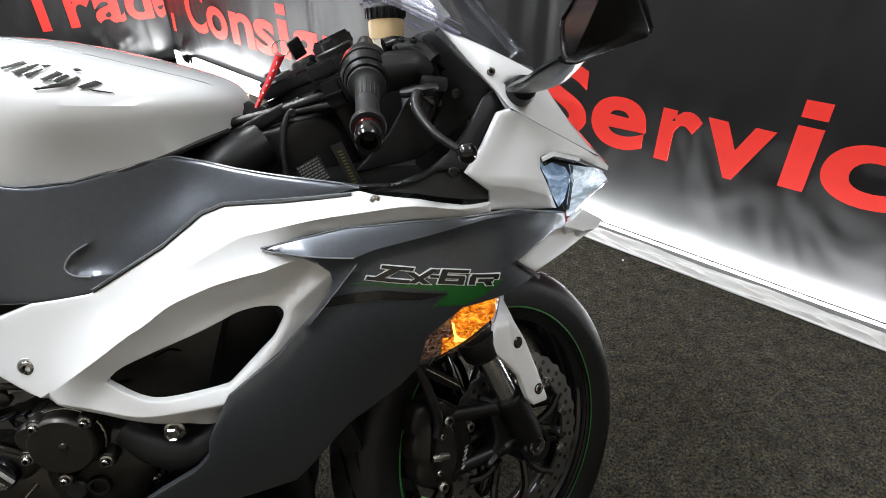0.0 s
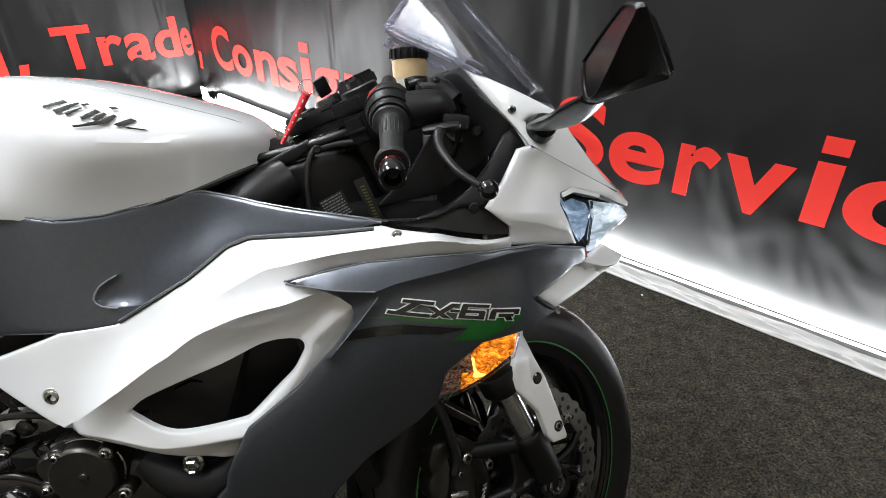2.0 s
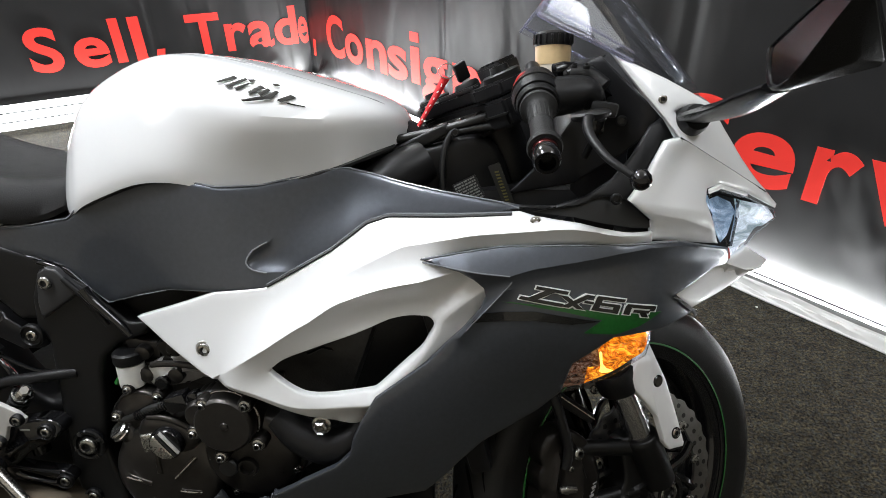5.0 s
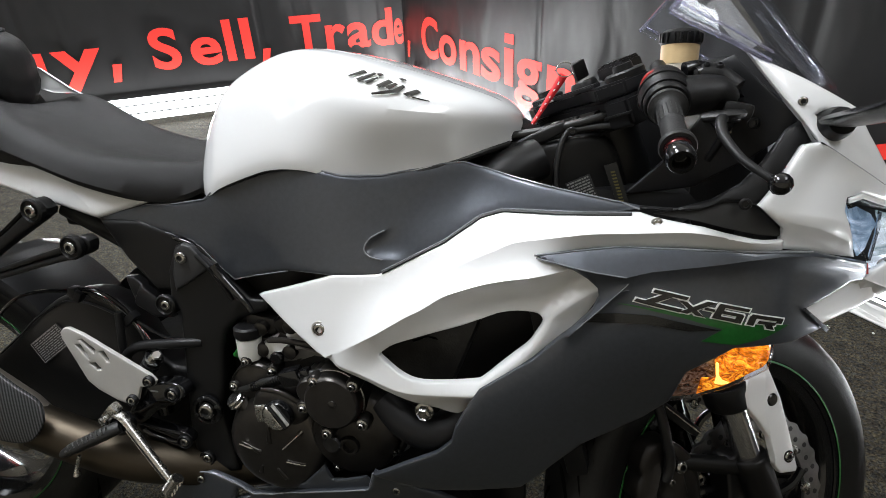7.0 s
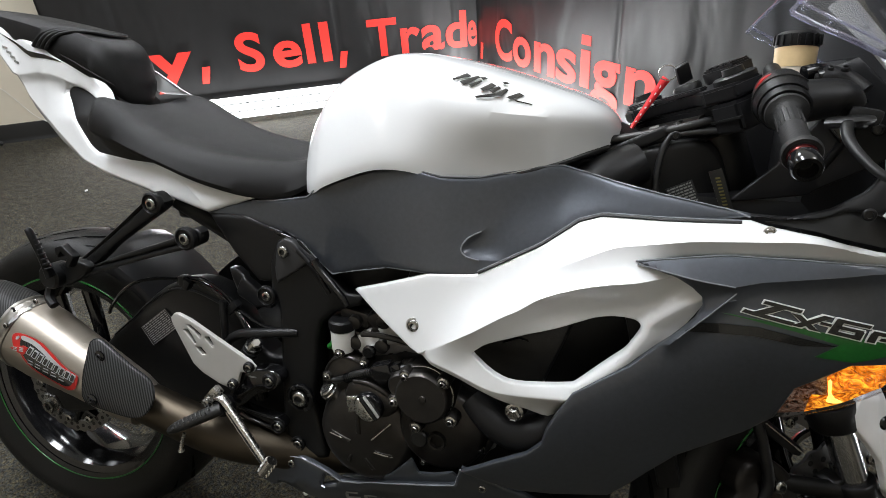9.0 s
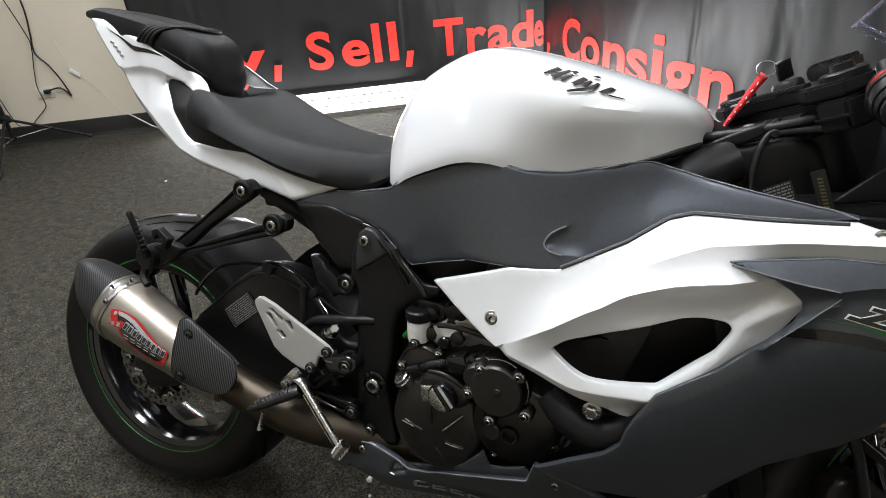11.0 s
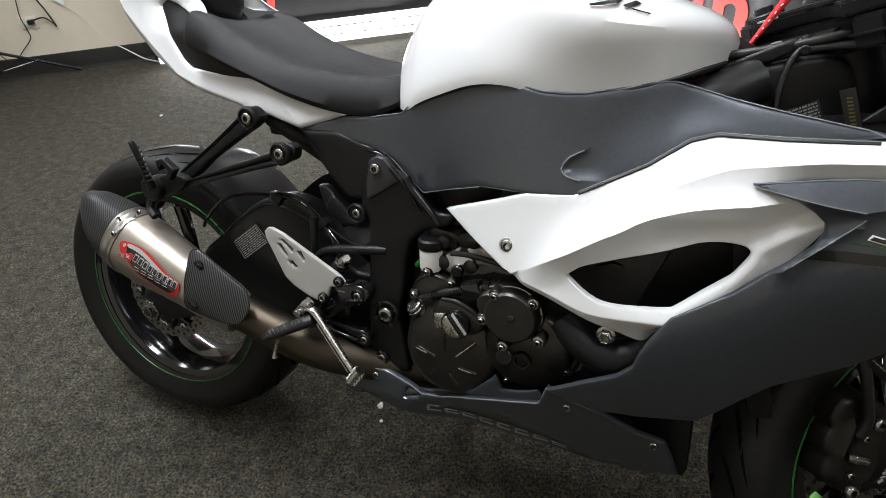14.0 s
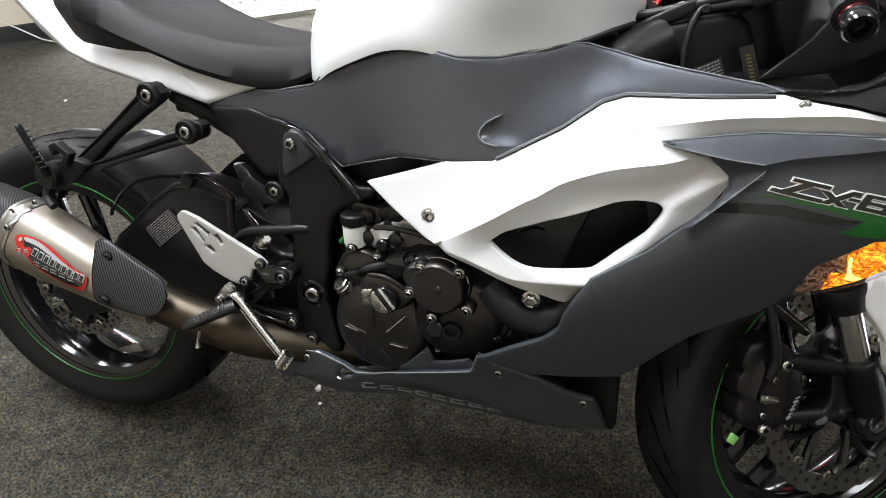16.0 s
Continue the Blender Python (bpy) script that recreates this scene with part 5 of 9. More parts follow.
print_lines(plate, (0.2525, 0.5007), (0.0605, 0.0450), (0.0240, -0.0325), 11, SATIN_DECAL, -0.1285, 0.0007)
part("plate_frame", tube([(x, -0.1284, z) for x, z in ((0.2535, 0.5010), (0.3125, 0.5445), (0.3383, 0.5157), (0.2752, 0.4694), (0.2535, 0.5010))], 0.0005, 1, 4), LABEL_TEXT, plate)

# chain guard hugger over the tyre
bm = bmesh.new()
rows = []
for a in np.radians(np.linspace(12, 70, 14)):
    r = 0.328 + 0.012 * math.sin((a - 0.35) * 2)
    rows.append([(r * math.cos(a) * 1.02, y, 0.315 + (r - dz) * math.sin(a)) for y, dz in ((-0.098, 0.035), (-0.09, 0.012), (-0.05, 0.0), (0.05, 0.0), (0.09, 0.012), (0.098, 0.035))])
grid(bm, rows)
hug = part("rear_hugger", bm, PLASTIC, bike, "black plastic hugger over the tyre")
hug.modifiers.new("thickness", "SOLIDIFY").thickness = 0.003
HOSES = [[(0.190, -0.135, 0.525), (0.2053, -0.14, 0.5432), (0.2309, -0.14, 0.5703), (0.2694, -0.14, 0.5951), (0.3183, -0.14, 0.6076), (0.3578, -0.14, 0.6111), (0.4025, -0.14, 0.6175), (0.4326, -0.142, 0.6115), (0.4615, -0.144, 0.5951), (0.484, -0.146, 0.5749), (0.5237, -0.15, 0.5568), (0.5462, -0.15, 0.5505), (0.57, -0.14, 0.547)],
         [(0.36, -0.137, 0.604), (0.39, -0.138, 0.611), (0.4137, -0.14, 0.6034), (0.4375, -0.14, 0.5945), (0.4663, -0.142, 0.575), (0.489, -0.145, 0.5579), (0.505, -0.148, 0.540), (0.512, -0.150, 0.515)],
         [(0.365, -0.139, 0.613), (0.405, -0.141, 0.6115), (0.436, -0.144, 0.603), (0.465, -0.146, 0.585), (0.486, -0.148, 0.566), (0.499, -0.150, 0.545), (0.503, -0.152, 0.52)]]
for pts in HOSES:
    part("brake_hose", tube(pts, 0.0032, 6, 8), GLOSS, bike, "black brake hose")
for p, a in (((0.377, -0.142, 0.611), 0), ((0.385, -0.142, 0.606), 30), ((0.4721, -0.146, 0.5735), 45), ((0.480, -0.147, 0.580), 45)):
    bm = bmesh.new()
    box(bm, p, (0.013, 0.016, 0.019), pose(0, 0, 0, 0, a, 0), 0.003)
    part("hose_clip", bm, PLASTIC, bike)
part("swing_edge", tube([(x, -0.1275, z) for x, z in ((0.1852, 0.4765), (0.2434, 0.5229), (0.2758, 0.5509), (0.334, 0.5846), (0.3861, 0.587), (0.4408, 0.569))], 0.0022, 6, 6), ANOD, swingarm)
bm = bmesh.new()
box(bm, (0.05, -0.105, 0.375), (0.075, 0.05, 0.05), pose(0, 0, 0, 0, -35, 0), 0.008)
part("rear_caliper", bm, MATTE, bike, "small black rear brake caliper")


def bar(name, pts, r, material, parent, radii=None, flat=1.0, label=""):
    return part(name, tube(pts, r, 5, 12, radii=radii, flat=flat), material, parent, label)


stay = new("pillion_peg_stay")
stay.parent = bike
stay["label"] = "black triangular peg stay"
part("upper_bar", panel([(0.390, 0.746), (0.386, 0.760), (0.374, 0.7675), (0.360, 0.762), (0.3011, 0.7175), (0.1957, 0.6436), (0.152, 0.624), (0.165, 0.606), (0.2227, 0.6330), (0.2725, 0.6720), (0.350, 0.7205)], -0.176, 0.016, 0.008, 0.004, smooth=2,
     folds=[([(0.19, 0.634), (0.26, 0.681), (0.345, 0.742)], 0.004, 0.005, 0.005)]), MATTE, stay)
part("lower_bar", panel([(0.4423, 0.7167), (0.4182, 0.7034), (0.3614, 0.6827), (0.2687, 0.6515), (0.2224, 0.6329), (0.172, 0.622), (0.170, 0.600), (0.1841, 0.6035), (0.265, 0.6317), (0.3584, 0.6613), (0.4157, 0.6779), (0.4404, 0.6858), (0.454, 0.694), (0.456, 0.710)], -0.180, 0.016, 0.008, 0.004, smooth=2,
     folds=[([(0.20, 0.622), (0.28, 0.6465), (0.36, 0.672), (0.41, 0.6875)], 0.004, 0.005, 0.005)]), MATTE, stay)
part("apex_block", panel([(0.1266, 0.6129), (0.1671, 0.6369), (0.2047, 0.6415), (0.2244, 0.6318), (0.1984, 0.6086), (0.1574, 0.5902), (0.1329, 0.5944)], -0.192, 0.024, 0.008, 0.005, smooth=2), MATTE, stay)
part("peg_clip", panel([(0.182, 0.6687), (0.1993, 0.6753), (0.2231, 0.6569), (0.208, 0.636), (0.198, 0.640), (0.209, 0.6545), (0.196, 0.663), (0.186, 0.652)], -0.212, 0.012, 0.006, 0.002, smooth=1), MATTE, stay)
part("pivot_boss", lathe([(0, 0), (0, 0.022), (0.03, 0.022), (0.034, 0.018), (0.034, 0)], (0.150, -0.175, 0.612), (0, -1, 0), 24), MATTE, stay)
for p in ((0.376, -0.180, 0.752), (0.436, -0.184, 0.702)):
    part("bolt_boss", lathe([(0, 0.0), (0, 0.0185), (0.008, 0.0185), (0.01, 0.0155), (0.007, 0.014), (0.007, 0.0)], p, (0, -1, 0), 24), MATTE, stay)
    screw(stay, (p[0], p[1] - 0.008, p[2]), 0.0110)
peg = bar("pillion_peg", [(0.165, -0.212, 0.618), (0.162, -0.218, 0.65), (0.152, -0.223, 0.694), (0.148, -0.225, 0.702)], 0.008, MATTE, stay, [0.010, 0.007, 0.007, 0.005], 0.6)
for i in range(8):
    z = 0.634 + i * 0.0082
    bm = bmesh.new()
    box(bm, (0.1705 - i * 0.0023, -0.219, z), (0.0045, 0.012, 0.003), bevel=0.0012)
    part("peg_tooth", bm, GRIP, peg)
bm = bmesh.new()
tube([(0.14, -0.19, 0.60), (0.135, -0.2, 0.575), (0.15, -0.205, 0.56)], 0.008, 4, 8, bm)
part("silencer_hanger", bm, MATTE, stay)

# ---- exhaust ----
exhaust = new("silencer")
exhaust.parent = bike
exhaust["label"] = "titanium silencer with carbon fibre ends"


# along the silencer: way, half height, half depth, slant of the seam, drop
SILENCER = [(0.050, 0.038, 0.029, -0.027, 0.0), (0.075, 0.055, 0.045, -0.018, -0.001), (0.11, 0.063, 0.055, -0.006, -0.003), (0.147, 0.066, 0.058, 0, -0.004), (0.2, 0.064, 0.057, 0, -0.003), (0.29, 0.0515, 0.050, 0, 0), (0.385, 0.0435, 0.043, 0, 0), (0.422, 0.036, 0.036, 0, 0)]
CAN_AT = Vector((-0.060, -0.205, 0.562))
CAN_X = Vector((0.388, 0, -0.166)).normalized()
CAN_UP = Vector((-CAN_X.z, 0, CAN_X.x))


def can_size(s):
    st = np.array(SILENCER)
    return [float(np.interp(s, st[:, 0], st[:, k])) for k in range(1, 5)]


def can(name, ways, material, label="", parent=None):
    """Rounded-hexagon skin along the silencer's axis: (way along, how much it stands out)."""
    rows = []
    for s, out in ways:
        a, b, slant, drop = can_size(s)
        c = CAN_AT + CAN_X * s + CAN_UP * drop
        ring = []
        for k in range(48):
            t = 2 * math.pi * k / 48
            q = 1 - 0.02 * math.cos(6 * t)
            ring.append(c + CAN_UP * ((a + out) * q * math.cos(t)) + CAN_X * (slant * math.cos(t)) + Vector((0, -1, 0)) * ((b + out) * q * math.sin(t)))
        rows.append(ring)
    bm = bmesh.new()
    vs = grid(bm, rows, close_v=True)
    bm.faces.new(vs[0]), bm.faces.new(vs[-1])
    return part(name, bm, material, parent or exhaust, label)


def SIDE(q):
    """Depth of the silencer's near skin at x, z."""
    out = []
    for x, z in q:
        d = Vector((x, 0, z)) - Vector((CAN_AT.x, 0, CAN_AT.z))
        a, b, slant, drop = can_size(d.dot(CAN_X))
        v = (d.dot(CAN_UP) - drop) / a
        out.append(CAN_AT.y - 1.02 * b * math.sqrt(max(0.04, 1 - v * v)) - 0.0012)
    return np.array(out)


can("end_cap", [(0.058, -0.013), (0.052, -0.007), (0.050, -0.003), (0.053, 0.0), (0.062, 0.0005)] + [(0.062 + 0.0105 * i, 0.0005) for i in range(1, 9)], CARBON, "carbon fibre end cap")
body = can("sleeve", [(0.143, 0.0)] + [(0.15 + 0.0125 * i, 0.0) for i in range(11)] + [(0.288, 0.0)], TITAN, "brushed titanium sleeve")
clamp = can("clamp_band", [(0.134, 0.0), (0.135, 0.0018), (0.140, 0.0024), (0.1415, 0.0012), (0.1535, 0.0012), (0.155, 0.0024), (0.159, 0.0018), (0.160, 0.0)], mat("clamp_steel", (0.34, 0.325, 0.30), 0.36, metal=1.0, grain=0.15, grain_scale=120, rough_var=0.1), "bright clamp band")
for x, z, w in ((0.111, 0.558, 0.010), (0.103, 0.546, 0.010)):
    part("clamp_slot", panel([(x - 0.006, z - w), (x + 0.004, z - w * 0.2), (x + 0.006, z + w * 0.7), (x - 0.004, z)], lambda q: SIDE(q) - 0.0022, 0.001, 0.006, 0, smooth=1), SATIN_DECAL, clamp)
can("inlet_cone", [(0.276, 0.0), (0.2765, 0.0005), (0.30, 0.0), (0.33, 0.0), (0.36, 0.0), (0.385, 0.0), (0.405, 0.0), (0.420, 0.0), (0.4215, -0.004)], TITAN, "brushed titanium inlet cone")
GUARD = [(0.2533, 0.5185), (0.2465, 0.5149), (0.2500, 0.4912), (0.2510, 0.454), (0.2497, 0.4324), (0.2547, 0.4182), (0.2924, 0.4096), (0.3306, 0.4033), (0.3552, 0.4060), (0.3667, 0.417), (0.3717, 0.4347), (0.3623, 0.4543), (0.3477, 0.4659), (0.3187, 0.4818), (0.282, 0.5044), (0.2625, 0.5160)]


def guard_depth(q):
    """The guard bows less than the cone under it and stands off it."""
    d = (q - np.array([CAN_AT.x, CAN_AT.z]))
    v = d @ np.array([CAN_UP.x, CAN_UP.z])
    way = d @ np.array([CAN_X.x, CAN_X.z])
    return CAN_AT.y - 0.0595 + 0.082 * (way - 0.29) + 6.0 * v * v


carbon_guard = part("heat_guard", panel(GUARD, guard_depth, 0.003, 0.007, 0.002, smooth=2), CARBON, exhaust, "carbon fibre heat guard")
part("guard_rim", tube([(x, float(guard_depth(np.array([(x, z)]))[0]) + 0.001, z) for x, z in resample(GUARD[:6], 0.012)], 0.0014, 2, 6), MATTE, carbon_guard)
for x, z in ((0.128, 0.570), (0.096, 0.535), (0.092, 0.556)):
    screw(exhaust, (x, float(SIDE([(x, z)])[0]) - 0.002, z), 0.0062, STEEL if x > 0.095 else MATTE)
for x, z in ((0.2700, 0.4960), (0.2696, 0.4292)):
    y = float(guard_depth(np.array([(x, z)]))[0]) - 0.0005
    part("guard_washer", lathe([(0, 0.0), (0, 0.010), (0.002, 0.010), (0.003, 0.008), (0.003, 0.0)], (x, y, z), (0, -1, 0), 20), GLOSS, carbon_guard)
    screw(carbon_guard, (x, y - 0.002, z), 0.006, ANOD)
part("end_pipe", lathe([(0, 0.018), (-0.012, 0.020), (-0.02, 0.020), (-0.02, 0.017), (0, 0.015)], (0.002, -0.205, 0.535), (0.92, 0, -0.39), 24), MATTE, exhaust)
# maker's badge: a dark leaf with a red rim, a pale arc and rows of pale outlined bars
def badge_part(name, outline, lift, material, parent, smooth=1, label=""):
    return part(name, panel(outline, lambda q: SIDE(q) - lift, 0.0008, 0.008, 0, smooth=smooth), material, parent, label)


badge = badge_part("badge_rim", [(0.1106, 0.5189), (0.1145, 0.5240), (0.125, 0.5235), (0.142, 0.5190), (0.1640, 0.5085), (0.1900, 0.4895), (0.2146, 0.4711), (0.2343, 0.4603), (0.2296, 0.4402), (0.2149, 0.4349), (0.2009, 0.4404), (0.1738, 0.4531), (0.1482, 0.4673), (0.1342, 0.4831), (0.1246, 0.4998), (0.1158, 0.5028)], 0.0008, RED_PLASTIC, exhaust, 2, "red-edged oval maker's badge")
badge_part("badge_field", [(0.1273, 0.5182), (0.142, 0.5150), (0.160, 0.5065), (0.1870, 0.4870), (0.212, 0.4685), (0.2265, 0.4580), (0.2235, 0.4464), (0.2074, 0.4430), (0.1756, 0.4565), (0.151, 0.4705), (0.1374, 0.4868), (0.1307, 0.5005)], 0.0016, BLACK_DECAL, badge, 2)
badge_part("badge_arc", [(0.1279, 0.5210), (0.143, 0.5172), (0.1615, 0.5075), (0.1885, 0.4875), (0.2150, 0.4680), (0.2120, 0.4660), (0.1859, 0.4840), (0.1601, 0.5021), (0.1427, 0.5115), (0.1308, 0.5155)], 0.0024, SATIN_DECAL, badge, 2)
badge_part("badge_weave", [(0.1375, 0.5110), (0.1436, 0.5105), (0.1594, 0.5016), (0.1852, 0.4830), (0.190, 0.4767), (0.1763, 0.4801), (0.157, 0.4918), (0.1404, 0.5032)], 0.0022, CARBON, badge)
badge_part("badge_flag", [(0.1115, 0.5020), (0.1358, 0.5068), (0.1438, 0.5035), (0.1377, 0.4920), (0.1207, 0.4972)], 0.0030, RED_PLASTIC, badge)
badge_part("badge_rivet", [(0.1225 + 0.003 * math.cos(k * 0.785), 0.5185 + 0.003 * math.sin(k * 0.785)) for k in range(8)], 0.0034, SATIN_DECAL, badge)
for i in range(2):
    x0, z0 = 0.1175 + i * 0.0115, 0.4985 - i * 0.0005
    for k in range(3):
        badge_part("badge_bar", [(x0 + k * 0.0006, z0 + k * 0.0025), (x0 + 0.0075, z0 + k * 0.0025 - 0.001), (x0 + 0.0078, z0 + k * 0.0025), (x0 + 0.0008, z0 + k * 0.0025 + 0.001)], 0.0038, SATIN_DECAL, badge)
# nine slanting outlined blocks along the leaf, each a pale frame with a dark middle
for i in range(9):
    t = i / 8
    c = Vector((0.1480 + 0.0790 * t, 0.4985 - 0.0435 * t + 0.004 * t * t))
    ax, up_ = Vector((0.0078, -0.0040)), Vector((0.0058 - 0.002 * t, 0.0110))
    quad = lambda k, m: [tuple(c + ax * a * k + up_ * b * m) for a, b in ((-0.5, -0.5), (0.5, -0.5), (0.5, 0.5), (-0.5, 0.5))]
    badge_part("badge_bar", quad(1.0, 1.0), 0.0030, SATIN_DECAL, badge)
    badge_part("badge_core", quad(0.60, 0.74), 0.0038, BLACK_DECAL, badge)
for i in range(5):
    t = i / 4
    c = Vector((0.1480 + 0.058 * t, 0.4780 - 0.0230 * t))
    badge_part("badge_bar", [tuple(c + v) for v in (Vector((-0.005, 0.0002)), Vector((0.005, -0.0032)), Vector((0.0055, -0.0022)), Vector((-0.0045, 0.0012)))], 0.0030, LABEL_TEXT, badge)
    badge_part("badge_bar", [tuple(c + v) for v in (Vector((-0.003, 0.0052)), Vector((0.006, 0.0020)), Vector((0.0062, 0.0030)), Vector((-0.0028, 0.0062)))], 0.0030, LABEL_TEXT, badge)
bar("mid_pipe", [(0.318, -0.203, 0.404), (0.40, -0.195, 0.374), (0.465, -0.185, 0.352), (0.53, -0.16, 0.333), (0.64, -0.11, 0.31), (0.75, -0.05, 0.30)], 0.033, mat("heat_tinted_titanium", (0.062, 0.051, 0.038), 0.5, metal=1.0, grain=0.14, grain_scale=30, rough_var=0.08), bike, [0.0345, 0.0355, 0.0355, 0.0355, 0.035, 0.035], label="bronze-tinted exhaust pipe")

# ---- foot controls ----
rearset = new("rearset")
rearset.parent = bike
rearset["label"] = "right footrest bracket with brake pedal"
heel = part("heel_plate", panel([(0.3933, 0.5715), (0.4017, 0.5725), (0.4242, 0.5646), (0.5315, 0.5085), (0.5407, 0.4989), (0.5369, 0.4905), (0.5278, 0.4865), (0.5133, 0.486), (0.5092, 0.4767), (0.5047, 0.463), (0.4971, 0.4535), (0.4878, 0.4525), (0.4685, 0.4574), (0.437, 0.4725), (0.4206, 0.4855), (0.4062, 0.5149), (0.3873, 0.5535), (0.386, 0.5640)], -0.19, 0.005, 0.006, 0.0018, smooth=1,
            holes=[[(0.4085, 0.5455), (0.4280, 0.5230), (0.4318, 0.5255), (0.4180, 0.5470)], [(0.4175, 0.5545), (0.4235, 0.5560), (0.4430, 0.5411), (0.4394, 0.5345)], [(0.449, 0.5378), (0.4583, 0.5402), (0.4655, 0.5262), (0.460, 0.5230)], [(0.4295, 0.5165), (0.4398, 0.5192), (0.4497, 0.5078), (0.4408, 0.5058)]]), SATIN, rearset, "satin aluminium heel plate with slots")
washered(heel, (0.5320, -0.190, 0.499), 0.0078, 0.0092), washered(heel, (0.4980, -0.190, 0.4630), 0.0078, 0.0092)
bracket = part("bracket", panel([(0.50, 0.480), (0.53, 0.488), (0.555, 0.492), (0.5748, 0.487), (0.580, 0.475), (0.572, 0.463), (0.5516, 0.4500), (0.528, 0.440), (0.500, 0.415), (0.480, 0.408), (0.468, 0.415), (0.478, 0.437), (0.49, 0.455)], -0.180, 0.020, 0.010, 0.005, smooth=2,
               folds=[([(0.575, 0.470), (0.535, 0.462), (0.50, 0.437)], -0.006, 0.010, 0.014)]), GLOSS, rearset, "black cast footrest bracket")
bm = bmesh.new()
box(bm, (0.528, -0.181, 0.4755), (0.014, 0.001, 0.002))
part("bracket_mark", bm, SATIN_DECAL, bracket)
washered(rearset, (0.561, -0.180, 0.475), 0.0085, 0.0125)
# the stay that runs back to the frame: two rails with a gap
stay_low = part("lower_rail", panel([(0.478, 0.411), (0.5077, 0.4066), (0.540, 0.402), (0.562, 0.401), (0.574, 0.392), (0.572, 0.381), (0.560, 0.3745), (0.545, 0.3735), (0.515, 0.381), (0.4939, 0.3835), (0.475, 0.396)], -0.172, 0.014, 0.008, 0.004, smooth=2,
                holes=[[(0.492, 0.398), (0.51, 0.3955), (0.535, 0.3885), (0.545, 0.3835), (0.530, 0.3845), (0.505, 0.390)]]), GLOSS, rearset, "black slotted stay")
edge_q = [(0.478, 0.4095), (0.5077, 0.4050), (0.540, 0.4005), (0.558, 0.399)]
part("rail_edge", tube([(x, -0.1725, z) for x, z in edge_q], 0.0018, 4, 6), ANOD, stay_low)
washered(rearset, (0.565, -0.172, 0.3874), 0.0085, 0.0120)
part("stay_sleeve", tube([(0.513, -0.15, 0.455), (0.518, -0.15, 0.418)], 0.012, 1, 14), GLOSS, rearset)
footpeg = bar("footpeg", [(0.487, -0.212, 0.428), (0.470, -0.222, 0.421), (0.43, -0.236, 0.402), (0.411, -0.242, 0.392), (0.404, -0.244, 0.388)], 0.012, WIRE, rearset, [0.012, 0.0125, 0.0115, 0.009, 0.005], 0.8, "black knurled footrest")
KNOB = mat("worn_knurl", (0.16, 0.16, 0.16), 0.35, metal=0.9, grain=0.3, grain_scale=300)
first = None
for i in range(9):
    for k in range(4):
        t = (i + 0.5 * (k % 2)) / 9
        if first is None:
            bm = bmesh.new()
            bmesh.ops.create_cone(bm, cap_ends=True, segments=4, radius1=0.0022, radius2=0.0012, depth=0.0026)
            first = part("peg_knurl", bm, KNOB, footpeg)
            ob = first
        else:
            ob = new("peg_knurl", first.data)
            ob.parent = footpeg
        a = -0.15 + k * 0.42
        o = Vector((0.10, -math.sin(a), math.cos(a))) * 0.0122
        ob.matrix_local = Matrix.Translation(Vector((0.474 - 0.060 * t, -0.2205 - 0.021 * t, 0.4228 - 0.0295 * t)) + o * (1 - 0.15 * t)) @ o.to_track_quat("Z", "Y").to_matrix().to_4x4()
bar("peg_feeler", [(0.4343, -0.242, 0.3895), (0.4283, -0.244, 0.371), (0.4261, -0.245, 0.356)], 0.0035, ALU, rearset, [0.0028, 0.0028, 0.0052])
bm = bmesh.new()
box(bm, (0.4680, -0.205, 0.4450), (0.034, 0.016, 0.017), pose(0, 0, 0, 0, -48, 0), 0.004)
clevis = part("pushrod_clevis", bm, ALU, rearset, "bright pushrod clevis")
part("clevis_pin", lathe([(0, 0), (0, 0.0075), (0.005, 0.0075), (0.007, 0.005), (0.007, 0)], (0.4595, -0.212, 0.4345), (0, -1, 0), 14), STEEL, clevis)
part("peg_hanger", lathe([(0, 0), (0, 0.017), (0.016, 0.016), (0.020, 0.0135), (0.020, 0.0)], (0.482, -0.192, 0.4245), (0, -1, 0), 24), GLOSS, rearset)
screw(rearset, (0.482, -0.211, 0.4245), 0.0085, ANOD)
PEDAL = [(0.476, -0.205, 0.444), (0.490, -0.2085, 0.4420), (0.505, -0.211, 0.4265), (0.535, -0.216, 0.3915), (0.568, -0.221, 0.3535)]
pedal = bar("brake_pedal", PEDAL, 0.006, ALU, rearset, [0.0085, 0.0078, 0.0066, 0.0058, 0.0056], 0.7, "polished aluminium brake pedal")
part("pedal_web", tube([Vector(p) + Vector((-0.0105, 0.003, -0.006)) for p in PEDAL[1:]], 0.004, 4, 8, radii=[0.0045, 0.0042, 0.0038, 0.003]), STEEL, pedal)
part("pedal_groove", tube([Vector(p) + Vector((-0.0045, -0.0048, -0.002)) for p in PEDAL[2:]], 0.0011, 4, 6), WIRE, pedal)
# the toe piece: a knurled cylinder that lies across the pedal's end
T0, T1 = Vector((0.5850, -0.226, 0.3620)), Vector((0.5690, -0.230, 0.3375))
tip = part("pedal_tip", tube([T0, T1], 0.0088, 1, 18), ALU, pedal, "knurled toe piece")
td = (T1 - T0).normalized()
tu = td.cross(Vector((0, 1, 0))).normalized()
tv = td.cross(tu)
first = None
